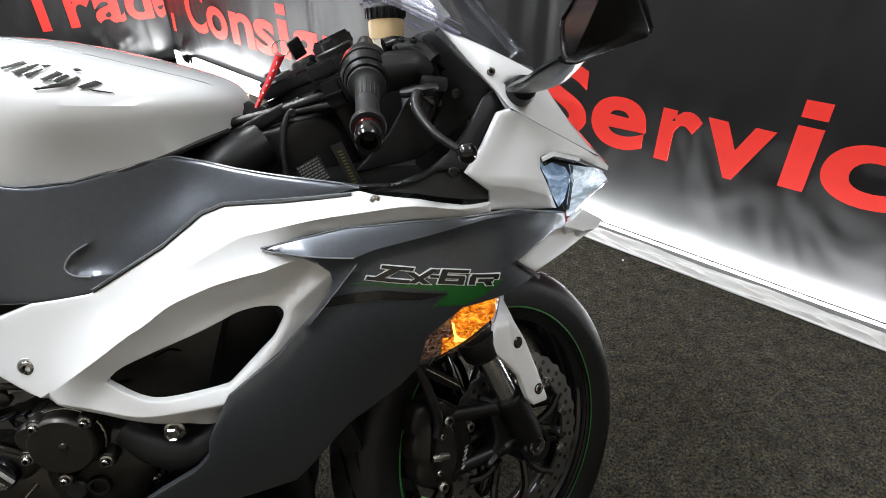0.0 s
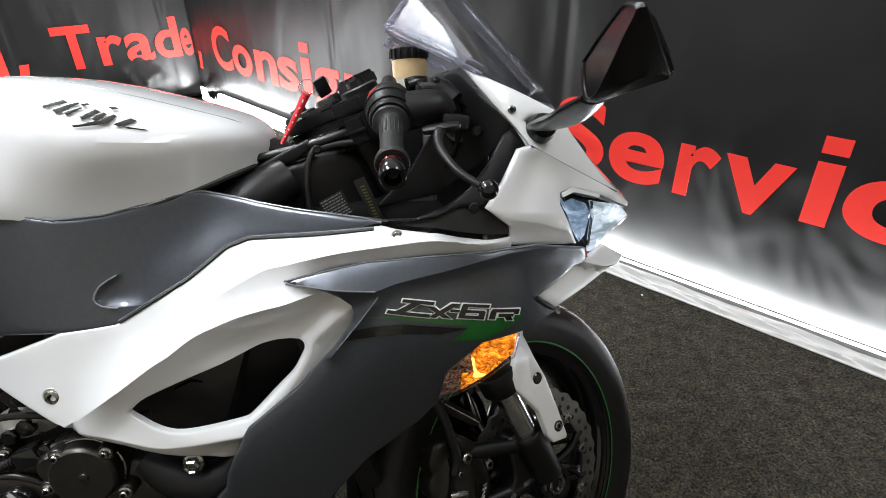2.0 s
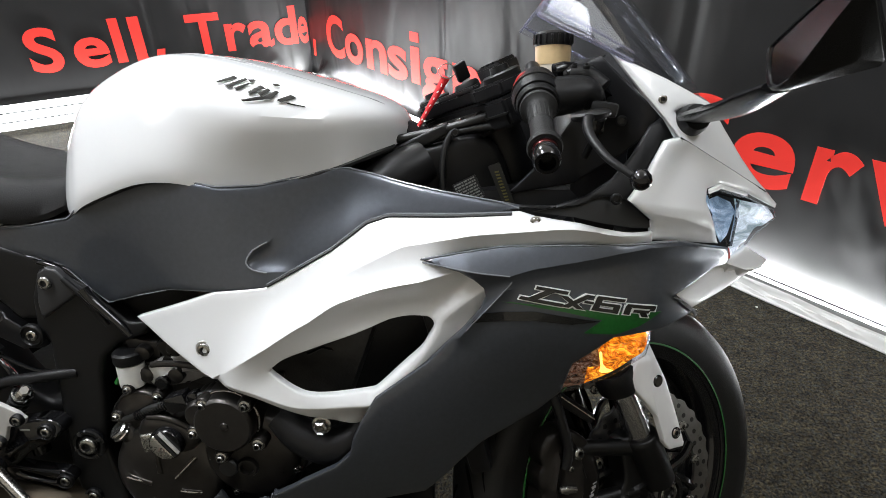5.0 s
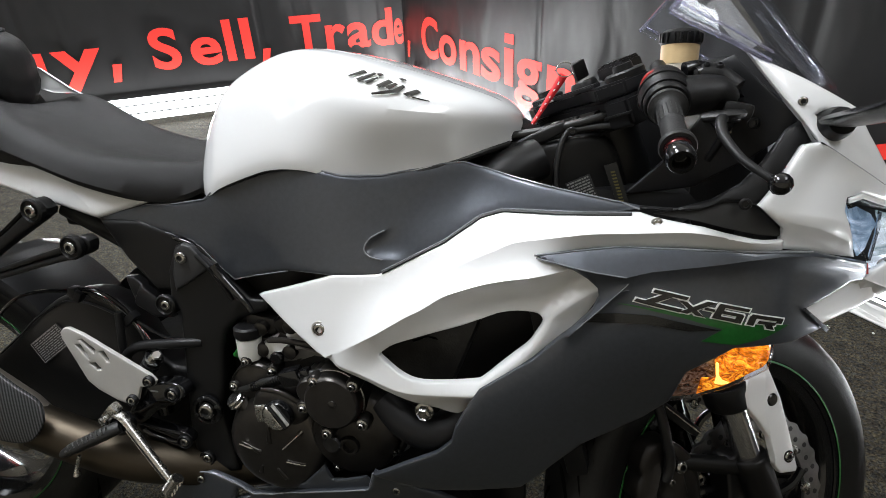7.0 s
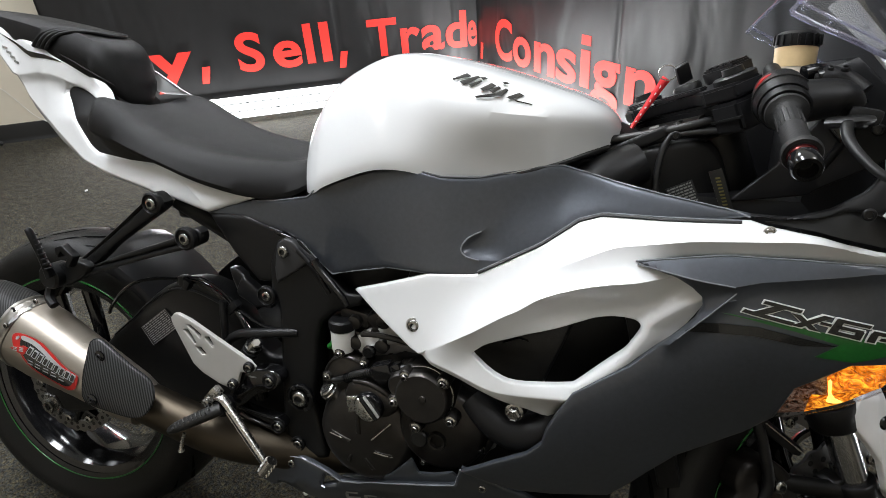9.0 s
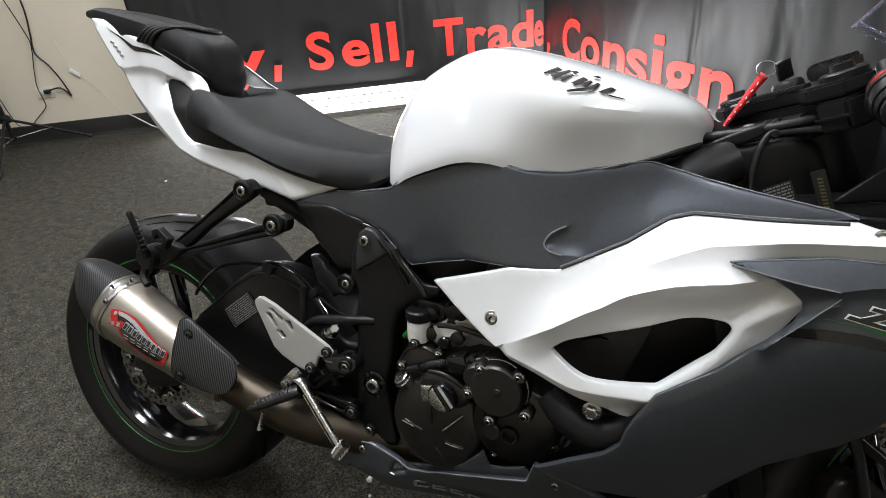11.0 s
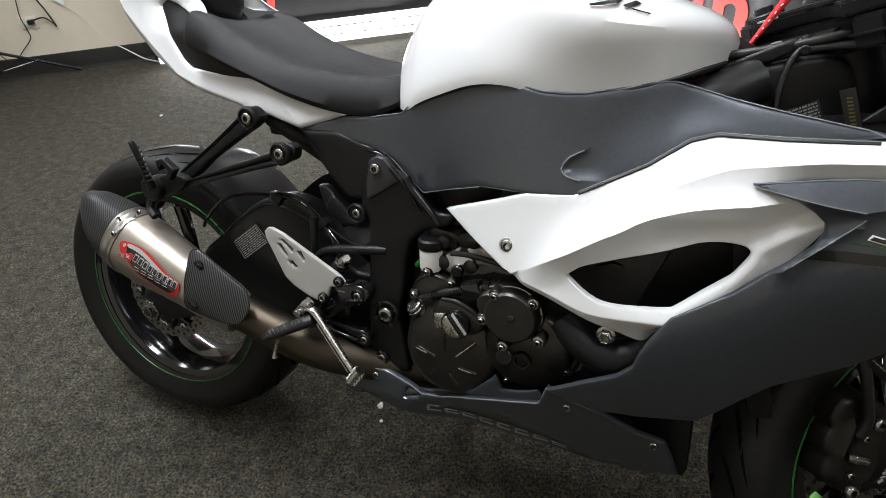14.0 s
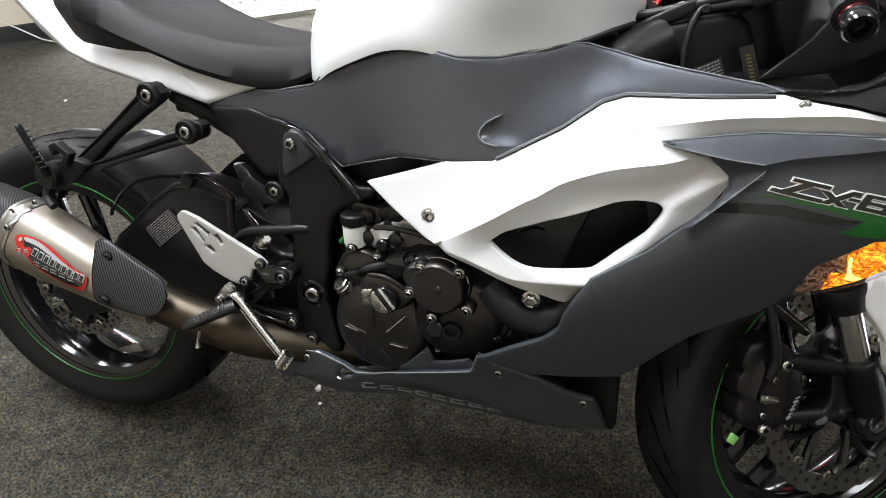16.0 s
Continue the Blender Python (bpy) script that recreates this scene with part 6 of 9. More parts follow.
for i in range(7):
    for k in range(10):
        a = math.pi * 2 * (k + 0.5 * (i % 2)) / 14 + 2.6
        o = tu * math.cos(a) + tv * math.sin(a)
        if first is None:
            bm = bmesh.new()
            bmesh.ops.create_cone(bm, cap_ends=True, segments=4, radius1=0.0024, radius2=0.0010, depth=0.0026)
            first = ob = part("knurl", bm, ALU, tip)
        else:
            ob = new("knurl", first.data)
            ob.parent = tip
        ob.matrix_local = Matrix.Translation(T0.lerp(T1, (i + 0.5) / 7) + o * 0.0094) @ o.to_track_quat("Z", "Y").to_matrix().to_4x4()
# hoses and the rear master cylinder
bar("brake_hose", [(0.4635, -0.155, 0.590), (0.4642, -0.157, 0.5587), (0.4642, -0.158, 0.5215), (0.468, -0.155, 0.50)], 0.0062, PLASTIC, rearset)
bar("reservoir_hose", [(0.466, -0.160, 0.505), (0.472, -0.162, 0.5200), (0.486, -0.163, 0.5330), (0.5076, -0.163, 0.5415), (0.5585, -0.160, 0.5488), (0.60, -0.15, 0.551)], 0.0078, PLASTIC, rearset)
banjo = part("banjo_bolt", tube([(0.524, -0.172, 0.522), (0.534, -0.172, 0.533), (0.5385, -0.172, 0.538)], 0.008, 1, 12, radii=[0.009, 0.0078, 0.006]), STEEL, rearset)
part("banjo_head", lathe([(0, 0), (0, 0.0085), (0.007, 0.0085), (0.009, 0.006), (0.009, 0)], (0.5405, -0.178, 0.5345), (0.4, -0.6, 0.6), 6), CHROME, banjo)
part("master_cylinder", tube([(0.505, -0.165, 0.495), (0.528, -0.168, 0.528)], 0.0125, 1, 16, radii=[0.013, 0.0115]), GLOSS, rearset)
for k in range(4):
    part("cylinder_ring", lathe([(-0.0015, 0.012), (-0.001, 0.0140), (0.001, 0.0140), (0.0015, 0.012)], Vector((0.507, -0.165, 0.498)).lerp(Vector((0.526, -0.168, 0.525)), k / 3), (0.023, -0.003, 0.033), 16), STEEL if k == 3 else MATTE, rearset)

# ---- frame covers behind the engine ----
frame_cover = part("frame_cover", panel([(0.557, 0.623), (0.56, 0.664), (0.575, 0.702), (0.6, 0.708), (0.637, 0.683), (0.688, 0.63), (0.72, 0.63), (0.712, 0.612), (0.67, 0.597), (0.645, 0.575), (0.636, 0.545), (0.632, 0.50), (0.622, 0.44), (0.630, 0.395), (0.640, 0.327), (0.57, 0.309), (0.562, 0.40), (0.566, 0.497), (0.570, 0.60)], -0.155, 0.03, 0.012, 0.008, smooth=1), MATTE, bike, "matte black frame cover")
part("rail_cover", panel([(0.443, 0.733), (0.51, 0.735), (0.574, 0.718), (0.607, 0.702), (0.625, 0.668), (0.562, 0.628), (0.526, 0.627), (0.482, 0.674)], -0.143, 0.02, 0.012, 0.008, smooth=1), MATTE, bike, "matte black rail cover")
tri = part("corner_cover", panel([(0.580, 0.700), (0.592, 0.709), (0.607, 0.706), (0.626, 0.686), (0.638, 0.677), (0.574, 0.635), (0.573, 0.66)], -0.162, 0.008, 0.01, 0.004, smooth=1), mat("grey_moulded_plastic", (0.02, 0.02, 0.021), 0.5, grain=0.15, grain_scale=400, bump=0.1, bump_scale=1500), bike, "dark grey triangular cover")
screw(tri, (0.592, -0.164, 0.689), 0.0105)
bar("seat_rail", [(0.36, -0.11, 0.745), (0.43, -0.095, 0.70), (0.50, -0.09, 0.66), (0.56, -0.09, 0.62)], 0.018, MATTE, bike)
bar("trim_strap", [(0.618, -0.165, 0.695), (0.645, -0.166, 0.668), (0.668, -0.165, 0.63)], 0.004, PLASTIC, bike)
washered(frame_cover, (0.5505, -0.153, 0.6097), 0.0092, 0.0165)
part("frame_web", panel([(0.449, 0.633), (0.464, 0.634), (0.512, 0.600), (0.530, 0.572), (0.500, 0.570), (0.463, 0.590), (0.455, 0.612)], -0.122, 0.012, 0.008, 0.005, smooth=1, folds=[([(0.468, 0.598), (0.478, 0.618)], 0.006, 0.004)]), ANOD, bike, "grey cast frame web")
pivot = part("pivot_cap", lathe([(0, 0), (0, 0.0245), (0.005, 0.0245), (0.007, 0.0225), (0.007, 0.0185), (0.003, 0.0175), (0.003, 0.0155), (0.006, 0.0145), (0.006, 0.0)], (0.6025, -0.158, 0.4405), (0, -1, 0), 32), GLOSS, frame_cover)
for k in range(4):
    a = k * math.pi / 2 + 0.5
    bm = bmesh.new()
    box(bm, (0.6025 + 0.0205 * math.cos(a), -0.1645, 0.4405 + 0.0205 * math.sin(a)), (0.006, 0.003, 0.005), pose(0, 0, 0, 0, -math.degrees(a), 0), 0.0006)
    part("castle_slot", bm, WIRE, pivot)
screw(pivot, (0.6025, -0.164, 0.4405), 0.0155, STEEL)
washered(frame_cover, (0.5895, -0.156, 0.349), 0.0090, 0.0130)

part("cable_sheath", tube([(0.6483, -0.172, 0.6842), (0.6565, -0.172, 0.6706), (0.6697, -0.172, 0.6562), (0.6811, -0.172, 0.6435), (0.6926, -0.172, 0.6308), (0.7008, -0.172, 0.6183)], 0.0062, 5, 10, radii=[0.0075, 0.0068, 0.0060, 0.0058, 0.0055, 0.0045]), GLOSS, bike, "black wrapped cable sheath")
part("trim_liner", panel([(0.5705, 0.7161), (0.5917, 0.712), (0.6123, 0.7033), (0.628, 0.69), (0.6357, 0.6824), (0.6183, 0.6803), (0.6091, 0.6946), (0.5908, 0.7042), (0.5742, 0.7109)], -0.152, 0.004, 0.008, 0.002, smooth=2), GLOSS, bike, "black gloss trim edge")

# ---- engine ----
engine = new("engine")
engine.parent = bike
engine["label"] = "dark bronze inline engine"
# crankcase colour is darkened to paint the shade behind the covers
bm = bmesh.new()
box(bm, (0.80, 0.0, 0.43), (0.30, 0.30, 0.26), bevel=0.03)
box(bm, (0.89, 0.0, 0.60), (0.24, 0.32, 0.20), pose(0, 0, 0, 0, 20, 0), 0.02)
part("crankcase", bm, mat("shadowed_cast_engine", (0.03, 0.029, 0.028), 0.5, metal=0.4, grain=0.3, grain_scale=50, bump=0.3, bump_scale=300), engine)
rnd = random.Random(5)
for i in range(7):
    bm = bmesh.new()
    box(bm, (0, 0, 0), (0.05, 0.04, 0.03), bevel=0.008)
    lathe([(0, 0.0), (0, 0.011), (0.01, 0.011), (0.012, 0.008), (0.012, 0.0)], (0.005, -0.02, 0), (0, -1, 0), 16, bm)
    part("casting_boss", moved(bm, Matrix.Translation((0.70 + 0.05 * (i % 4), -0.13 - 0.01 * (i % 2), 0.555 + 0.028 * (i // 4) + 0.008 * (i % 3))) @ pose(0, 0, 0, rnd.uniform(-10, 10), rnd.uniform(-35, 35), 0)), ENGINE, engine)


def cover(name, at, r, h, prof, parent, material=ENGINE, label=""):
    return part(name, lathe([(s * h, q * r) for s, q in prof], at, (0, -1, 0), 48), material, parent, label)


CLUTCH = (0.727, 0.406)
clutch = cover("clutch_cover", (CLUTCH[0], -0.13, CLUTCH[1]), 0.083, 0.058, [(0.0, 1.05), (0.42, 1.05), (0.45, 1.0), (0.62, 0.995), (0.74, 0.965), (0.83, 0.90), (0.90, 0.80), (0.96, 0.62), (0.99, 0.35), (1.0, 0.0)], engine, label="round bronze clutch cover with raised ribs")
for (x0, z0), (x1, z1), bright in (((0.671, 0.4093), (0.7033, 0.3975), 1), ((0.7175, 0.4554), (0.719, 0.4145), 0), ((0.7414, 0.4099), (0.7717, 0.4406), 1), ((0.7457, 0.389), (0.7736, 0.3831), 1), ((0.704, 0.374), (0.698, 0.357), 0), ((0.7290, 0.373), (0.742, 0.352), 0)):
    d_ = Vector((x1 - x0, z1 - z0)).normalized()
    n_ = Vector((-d_.y, d_.x)) * 0.0026
    bm = panel([(x0 - n_.x * 0.7, z0 - n_.y * 0.7), (x1 - n_.x * 1.6, z1 - n_.y * 1.6), (x1 + n_.x * 1.6, z1 + n_.y * 1.6), (x0 + n_.x * 0.7, z0 + n_.y * 0.7)], lambda q: -0.1895 + 0.9 * np.maximum(0, np.hypot(q[:, 0] - CLUTCH[0], q[:, 1] - CLUTCH[1]) - 0.03) ** 1.5, 0.008, 0.006, 0.0016, smooth=1)
    part("cover_rib", bm, ENGINE, clutch)
    if bright:
        part("rib_edge", tube([(x0, -0.1905, z0), ((x0 + x1) / 2, -0.189, (z0 + z1) / 2), (x1, -0.1845, z1)], 0.0013, 3, 6), ALU, clutch)
bm = panel([(0.7005, 0.4855), (0.7126, 0.5063), (0.736, 0.5095), (0.763, 0.502), (0.782, 0.490), (0.786, 0.472), (0.770, 0.452), (0.752, 0.440), (0.732, 0.438), (0.716, 0.449), (0.705, 0.456)], lambda q: -0.196 + 0.02 * np.clip((0.470 - q[:, 1]) / 0.04, 0, 1), 0.03, 0.008, 0.010, smooth=2)
part("filler_neck", bm, ENGINE, clutch)
part("neck_rib", tube([(0.717, -0.190, 0.507), (0.740, -0.192, 0.508), (0.763, -0.192, 0.500), (0.780, -0.190, 0.486)], 0.0045, 5, 10), ENGINE, clutch)
# bare metal here paints the light that this side of the neck reflects
part("neck_facet", panel([(0.7057, 0.4827), (0.7303, 0.4883), (0.7240, 0.4600), (0.7085, 0.4560)], lambda q: -0.199 + 0.25 * (q[:, 0] - 0.705) * 0, 0.006, 0.006, 0.002, smooth=1), ALU, clutch, "filler neck facet, its reflected light painted bright")
CAP = (0.7435, 0.4735)
# black cap with one bare-metal half: its dark and bright reflections are painted
capring = part("oil_cap", lathe([(0, 0.0), (0, 0.0235), (0.010, 0.0235), (0.0135, 0.0215), (0.0135, 0)], (CAP[0], -0.192, CAP[1]), (0, -1, 0), 36), GLOSS, clutch, "oil filler cap, half bright, with a slot")
half = [(CAP[0] + 0.0205 * math.cos(a), CAP[1] + 0.0205 * math.sin(a)) for a in np.radians(np.linspace(133, 301, 18)).tolist()]
part("cap_face", panel(half, -0.2065, 0.002, 0.008, 0.0012, smooth=1), ALU, capring, "half of the cap painted bright for its reflection")
bm = bmesh.new()
box(bm, (CAP[0] + 0.0035, -0.2075, CAP[1] + 0.0025), (0.0032, 0.006, 0.040), pose(0, 0, 0, 0, -37, 0), 0.001)
part("cap_slot", bm, WIRE, capring)
bm = bmesh.new()
box(bm, (CAP[0] + 0.0075, -0.2072, CAP[1] + 0.0055), (0.0030, 0.005, 0.038), pose(0, 0, 0, 0, -37, 0), 0.001)
part("cap_bar", bm, SATIN, capring)
ignition = cover("ignition_cover", (0.829, -0.155, 0.508), 0.0405, 0.056, [(0, 1.14), (0.60, 1.14), (0.66, 1.10), (0.68, 1.02), (0.86, 1.0), (0.95, 0.965), (1.0, 0.89), (1.0, 0.0)], engine, label="round bronze ignition cover")
part("cover_boss", lathe([(0, 0.0), (0, 0.0058), (0.002, 0.005), (0.0032, 0.0)], (0.832, -0.2108, 0.509), (0, -1, 0), 16), ENGINE, ignition)
cover("lobe", (0.797, -0.155, 0.520), 0.020, 0.052, [(0, 1.1), (0.8, 1.1), (0.86, 1.0), (0.95, 0.97), (1.0, 0.85), (1.0, 0.0)], ignition)
part("cover_groove", tube([(0.829 + 0.0432 * math.cos(a), -0.1935, 0.508 + 0.0432 * math.sin(a)) for a in np.radians(np.linspace(-30, 150, 20)).tolist()], 0.0011, 2, 6), ALU, ignition)
generator = cover("generator_cover", (0.851, -0.135, 0.446), 0.068, 0.052, [(0, 1.0), (0.7, 1.0), (0.86, 0.975), (0.95, 0.93), (1.0, 0.86), (1.0, 0.0)], engine, label="bronze generator cover")
cover("plug_ring", (0.8465, -0.182, 0.4306), 0.0150, 0.011, [(0, 1.0), (0.7, 1.0), (1.0, 0.88), (1.0, 0.66), (0.35, 0.6), (0.35, 0)], generator)
cover("inspection_plug", (0.8201, -0.182, 0.4304), 0.0135, 0.012, [(0, 1.0), (0.8, 1.0), (1.0, 0.85), (1.0, 0.0)], generator, WIRE)
LUGS = [(0.8054, -0.207, 0.5385, 0.0068), (0.8614, -0.207, 0.5382, 0.0068), (0.7875, -0.207, 0.4958, 0.0068), (0.8723, -0.205, 0.4791, 0.0072), (0.8197, -0.205, 0.458, 0.0068), (0.9185, -0.178, 0.4729, 0.0062), (0.9117, -0.178, 0.4236, 0.0062), (0.8224, -0.178, 0.3836, 0.0058),
        (0.66, -0.172, 0.4951, 0.0058), (0.7241, -0.172, 0.5271, 0.0062), (0.683, -0.172, 0.5383, 0.0055), (0.648, -0.150, 0.462, 0.0050), (0.6460, -0.150, 0.375, 0.0050), (0.662, -0.150, 0.345, 0.0052), (0.683, -0.152, 0.325, 0.0050)]
for x, y, z, r in LUGS:
    part("bolt_lug", lathe([(0, 0), (-0.04, r * 1.55), (-0.002, r * 1.55), (0.001, r * 1.3), (0.001, 0)], (x, y, z), (0, -1, 0), 14), ENGINE, engine)
    part("bolt_flange", lathe([(0, 0), (0, r * 1.12), (0.0012, r * 1.12), (0.002, r * 0.9), (0.002, 0)], (x, y - 0.0008, z), (0, -1, 0), 16), STEEL, engine)
    screw(engine, (x, y - 0.0022, z), r * 0.92, h=1.1)
breather = cover("breather_cover", (0.694, -0.135, 0.492), 0.042, 0.034, [(0, 1.0), (0.75, 1.0), (0.92, 0.95), (1.0, 0.86), (1.0, 0.0)], engine, label="round bronze breather cover")
part("cover_rim", tube([(0.694 + 0.039 * math.cos(a), -0.1695, 0.492 + 0.039 * math.sin(a)) for a in np.radians(np.linspace(30, 190, 20)).tolist()], 0.0014, 2, 6), ENGINE, breather)
bar("dipstick_tube", [(0.668, -0.165, 0.475), (0.676, -0.168, 0.462), (0.69, -0.165, 0.44)], 0.011, ENGINE, engine)
tubecap = part("tube_cap", lathe([(0, 0), (0, 0.014), (0.004, 0.0145), (0.010, 0.0135), (0.012, 0.011), (0.012, 0)], (0.664, -0.170, 0.468), (-0.45, -0.45, 0.77), 20), STEEL, engine)
part("cap_ring", lathe([(0.002, 0.0148), (0.004, 0.0158), (0.006, 0.0148)], (0.664, -0.170, 0.468), (-0.45, -0.45, 0.77), 20), CHROME, tubecap)
bar("sensor_lead", [(0.672, -0.175, 0.492), (0.700, -0.184, 0.5055), (0.719, -0.188, 0.5170), (0.7421, -0.190, 0.5256), (0.7691, -0.192, 0.534), (0.800, -0.190, 0.5435), (0.84, -0.18, 0.552), (0.90, -0.16, 0.56)], 0.005, WIRE, engine, [0.004, 0.0055, 0.0058, 0.0058, 0.006, 0.0045, 0.0045, 0.0045])
for i in range(15):
    t = i / 14
    p = Vector((0.700 + 0.055 * t, -0.1845 - 0.007 * t, 0.5058 + 0.024 * t))
    part("loom_rib", lathe([(-0.0016, 0.0055), (-0.0009, 0.0074), (0.0009, 0.0074), (0.0016, 0.0055)], p, (0.92, -0.1, 0.40), 14), GLOSS, engine)
bm = bmesh.new()
box(bm, (0.765, -0.190, 0.533), (0.030, 0.022, 0.024), pose(0, 0, 0, 0, -18, 0), 0.004)
box(bm, (0.787, -0.190, 0.5405), (0.014, 0.016, 0.016), pose(0, 0, 0, 0, -18, 0), 0.004)
part("lead_connector", bm, GLOSS, engine)
part("head_plate", panel([(0.700, 0.560), (0.735, 0.580), (0.76, 0.592), (0.80, 0.590), (0.83, 0.570), (0.815, 0.548), (0.78, 0.545), (0.74, 0.535), (0.71, 0.536)], -0.160, 0.03, 0.010, 0.010, smooth=2, folds=[([(0.81, 0.56), (0.77, 0.566), (0.73, 0.556)], -0.008, 0.012, 0.012)]), CAST, engine, "cast cylinder head plate")
part("head_ridge", tube([(0.722, -0.170, 0.575), (0.75, -0.172, 0.578), (0.79, -0.172, 0.574), (0.82, -0.165, 0.562)], 0.0045, 4, 8), ENGINE, engine)
part("cam_plug", lathe([(0, 0), (0, 0.010), (0.006, 0.010), (0.008, 0.008), (0.008, 0)], (0.732, -0.165, 0.547), (0, -1, 0), 20), GLOSS, engine)
bar("drain_hose", [(0.905, -0.17, 0.40), (0.92, -0.172, 0.43), (0.930, -0.170, 0.455)], 0.006, WIRE, engine)
part("bright_strip", panel([(0.918, 0.415), (0.930, 0.425), (0.942, 0.458), (0.934, 0.460), (0.924, 0.440)], -0.170, 0.004, 0.01, 0.001, smooth=1), CAST, engine)
bar("sensor_hose", [(0.65, -0.15, 0.60), (0.70, -0.14, 0.60), (0.78, -0.13, 0.595), (0.85, -0.12, 0.60)], 0.004, WIRE, engine)
hose = bar("coolant_hose", [(0.90, -0.19, 0.515), (0.93, -0.2, 0.492), (0.965, -0.2, 0.478), (1.0, -0.195, 0.487), (1.03, -0.18, 0.515)], 0.024, PLASTIC, engine, [0.02, 0.024, 0.026, 0.025, 0.024], label="fat black coolant hose")
part("hose_bolt_flange", lathe([(0, 0), (0, 0.0125), (0.002, 0.0125), (0.003, 0.010), (0.003, 0)], (0.9629, -0.214, 0.518), (0, -1, 0), 20), STEEL, engine)
part("hose_bolt", lathe([(0, 0), (0, 0.0095), (0.007, 0.0095), (0.009, 0.0075), (0.007, 0.006), (0.007, 0)], (0.9629, -0.217, 0.518), (0, -1, 0), 6), STEEL, engine)
part("lower_shield", panel([(0.672, 0.308), (0.700, 0.318), (0.735, 0.330), (0.770, 0.352), (0.803, 0.392), (0.812, 0.405), (0.822, 0.378), (0.845, 0.385), (0.878, 0.402), (0.884, 0.395), (0.883, 0.380), (0.81, 0.352), (0.706, 0.306)], lambda q: belly_depth(q) + 0.008, 0.003, 0.012, 0.003, smooth=1), GRAY, engine)
resv = part("rear_reservoir", lathe([(0, 0.0), (0, 0.016), (0.004, 0.0175), (0.034, 0.0185), (0.036, 0.0)], (0.682, -0.155, 0.536), (0, 0, 1), 24), MILKY, bike, "milky brake fluid pot with a black cap")
part("pot_cap", lathe([(0, 0), (0, 0.0195), (0.003, 0.021), (0.014, 0.021), (0.017, 0.018), (0.017, 0.0)], (0.682, -0.155, 0.572), (0, 0, 1), 24), PLASTIC, resv)
bar("green_hose", [(0.655, -0.15, 0.535), (0.665, -0.152, 0.545), (0.675, -0.152, 0.54)], 0.005, GREEN, bike)
# radiator and dark interior behind the vent
bm = bmesh.new()
box(bm, (1.13, 0, 0.56), (0.03, 0.34, 0.30), pose(0, 0, 0, 0, -15, 0), 0.006)
part("radiator", bm, PLASTIC, bike)
bm = bmesh.new()
box(bm, (1.02, 0, 0.64), (0.22, 0.26, 0.16), bevel=0.02)
part("airbox", bm, PLASTIC, bike)
# added dark sheet that gives the vent its shade and hides the carpet
part("inner_duct", panel([(0.87, 0.56), (0.90, 0.66), (1.0, 0.70), (1.13, 0.70), (1.18, 0.66), (1.17, 0.58), (1.08, 0.52), (0.95, 0.52)], -0.135, 0.004, 0.03, 0, smooth=1), PLASTIC, bike)
part("cylinder_rib", panel([(0.925, 0.580), (0.945, 0.612), (0.965, 0.618), (0.975, 0.600), (0.968, 0.578), (0.948, 0.570)], -0.155, 0.012, 0.008, 0.004, smooth=2, folds=[([(0.935, 0.590), (0.955, 0.600), (0.972, 0.596)], -0.008, 0.008, 0.008)]), PLASTIC, engine)
# body of the bike between the flanks
bm = bmesh.new()
box(bm, (0.84, 0, 0.755), (0.46, 0.26, 0.12), bevel=0.02), box(bm, (0.50, 0, 0.74), (0.30, 0.22, 0.06), bevel=0.01), box(bm, (0.60, 0, 0.55), (0.12, 0.22, 0.3), bevel=0.02)
part("main_frame", bm, MATTE, bike)
stand = bar("side_stand", [(0.60, 0.12, 0.28), (0.62, 0.2, 0.17), (0.63, 0.255, 0.075)], 0.012, MATTE, bike, label="side stand, folded out")


# ---- front: steered fork and wheel ----
FORKBLACK = mat("black_fork_casting", (0.0035, 0.0035, 0.0035), 0.35, spec=0.3, grain=0.2, grain_scale=150, bump=0.06, bump_scale=900)
CALIPER_MAT = mat("bronze_caliper_paint", (0.011, 0.0095, 0.0085), 0.33, metal=0.5, grain=0.25, grain_scale=120, bump=0.08, bump_scale=900)
STEER = Matrix.Translation((1.394, 0.007, 0.303)) @ Matrix.Rotation(radians(32.5), 4, Vector((-math.sin(radians(23.5)), 0, math.cos(radians(23.5)))))
front_wheel = wheel(bike, STEER, 0.296, 0.122, 0.2225, 0.144, (-0.072, 0.072), "gloss black front wheel with a green stripe", front=True)
K = Vector((-math.sin(radians(23.5)), 0, math.cos(radians(23.5))))


def steered(bm):
    return moved(bm, STEER)


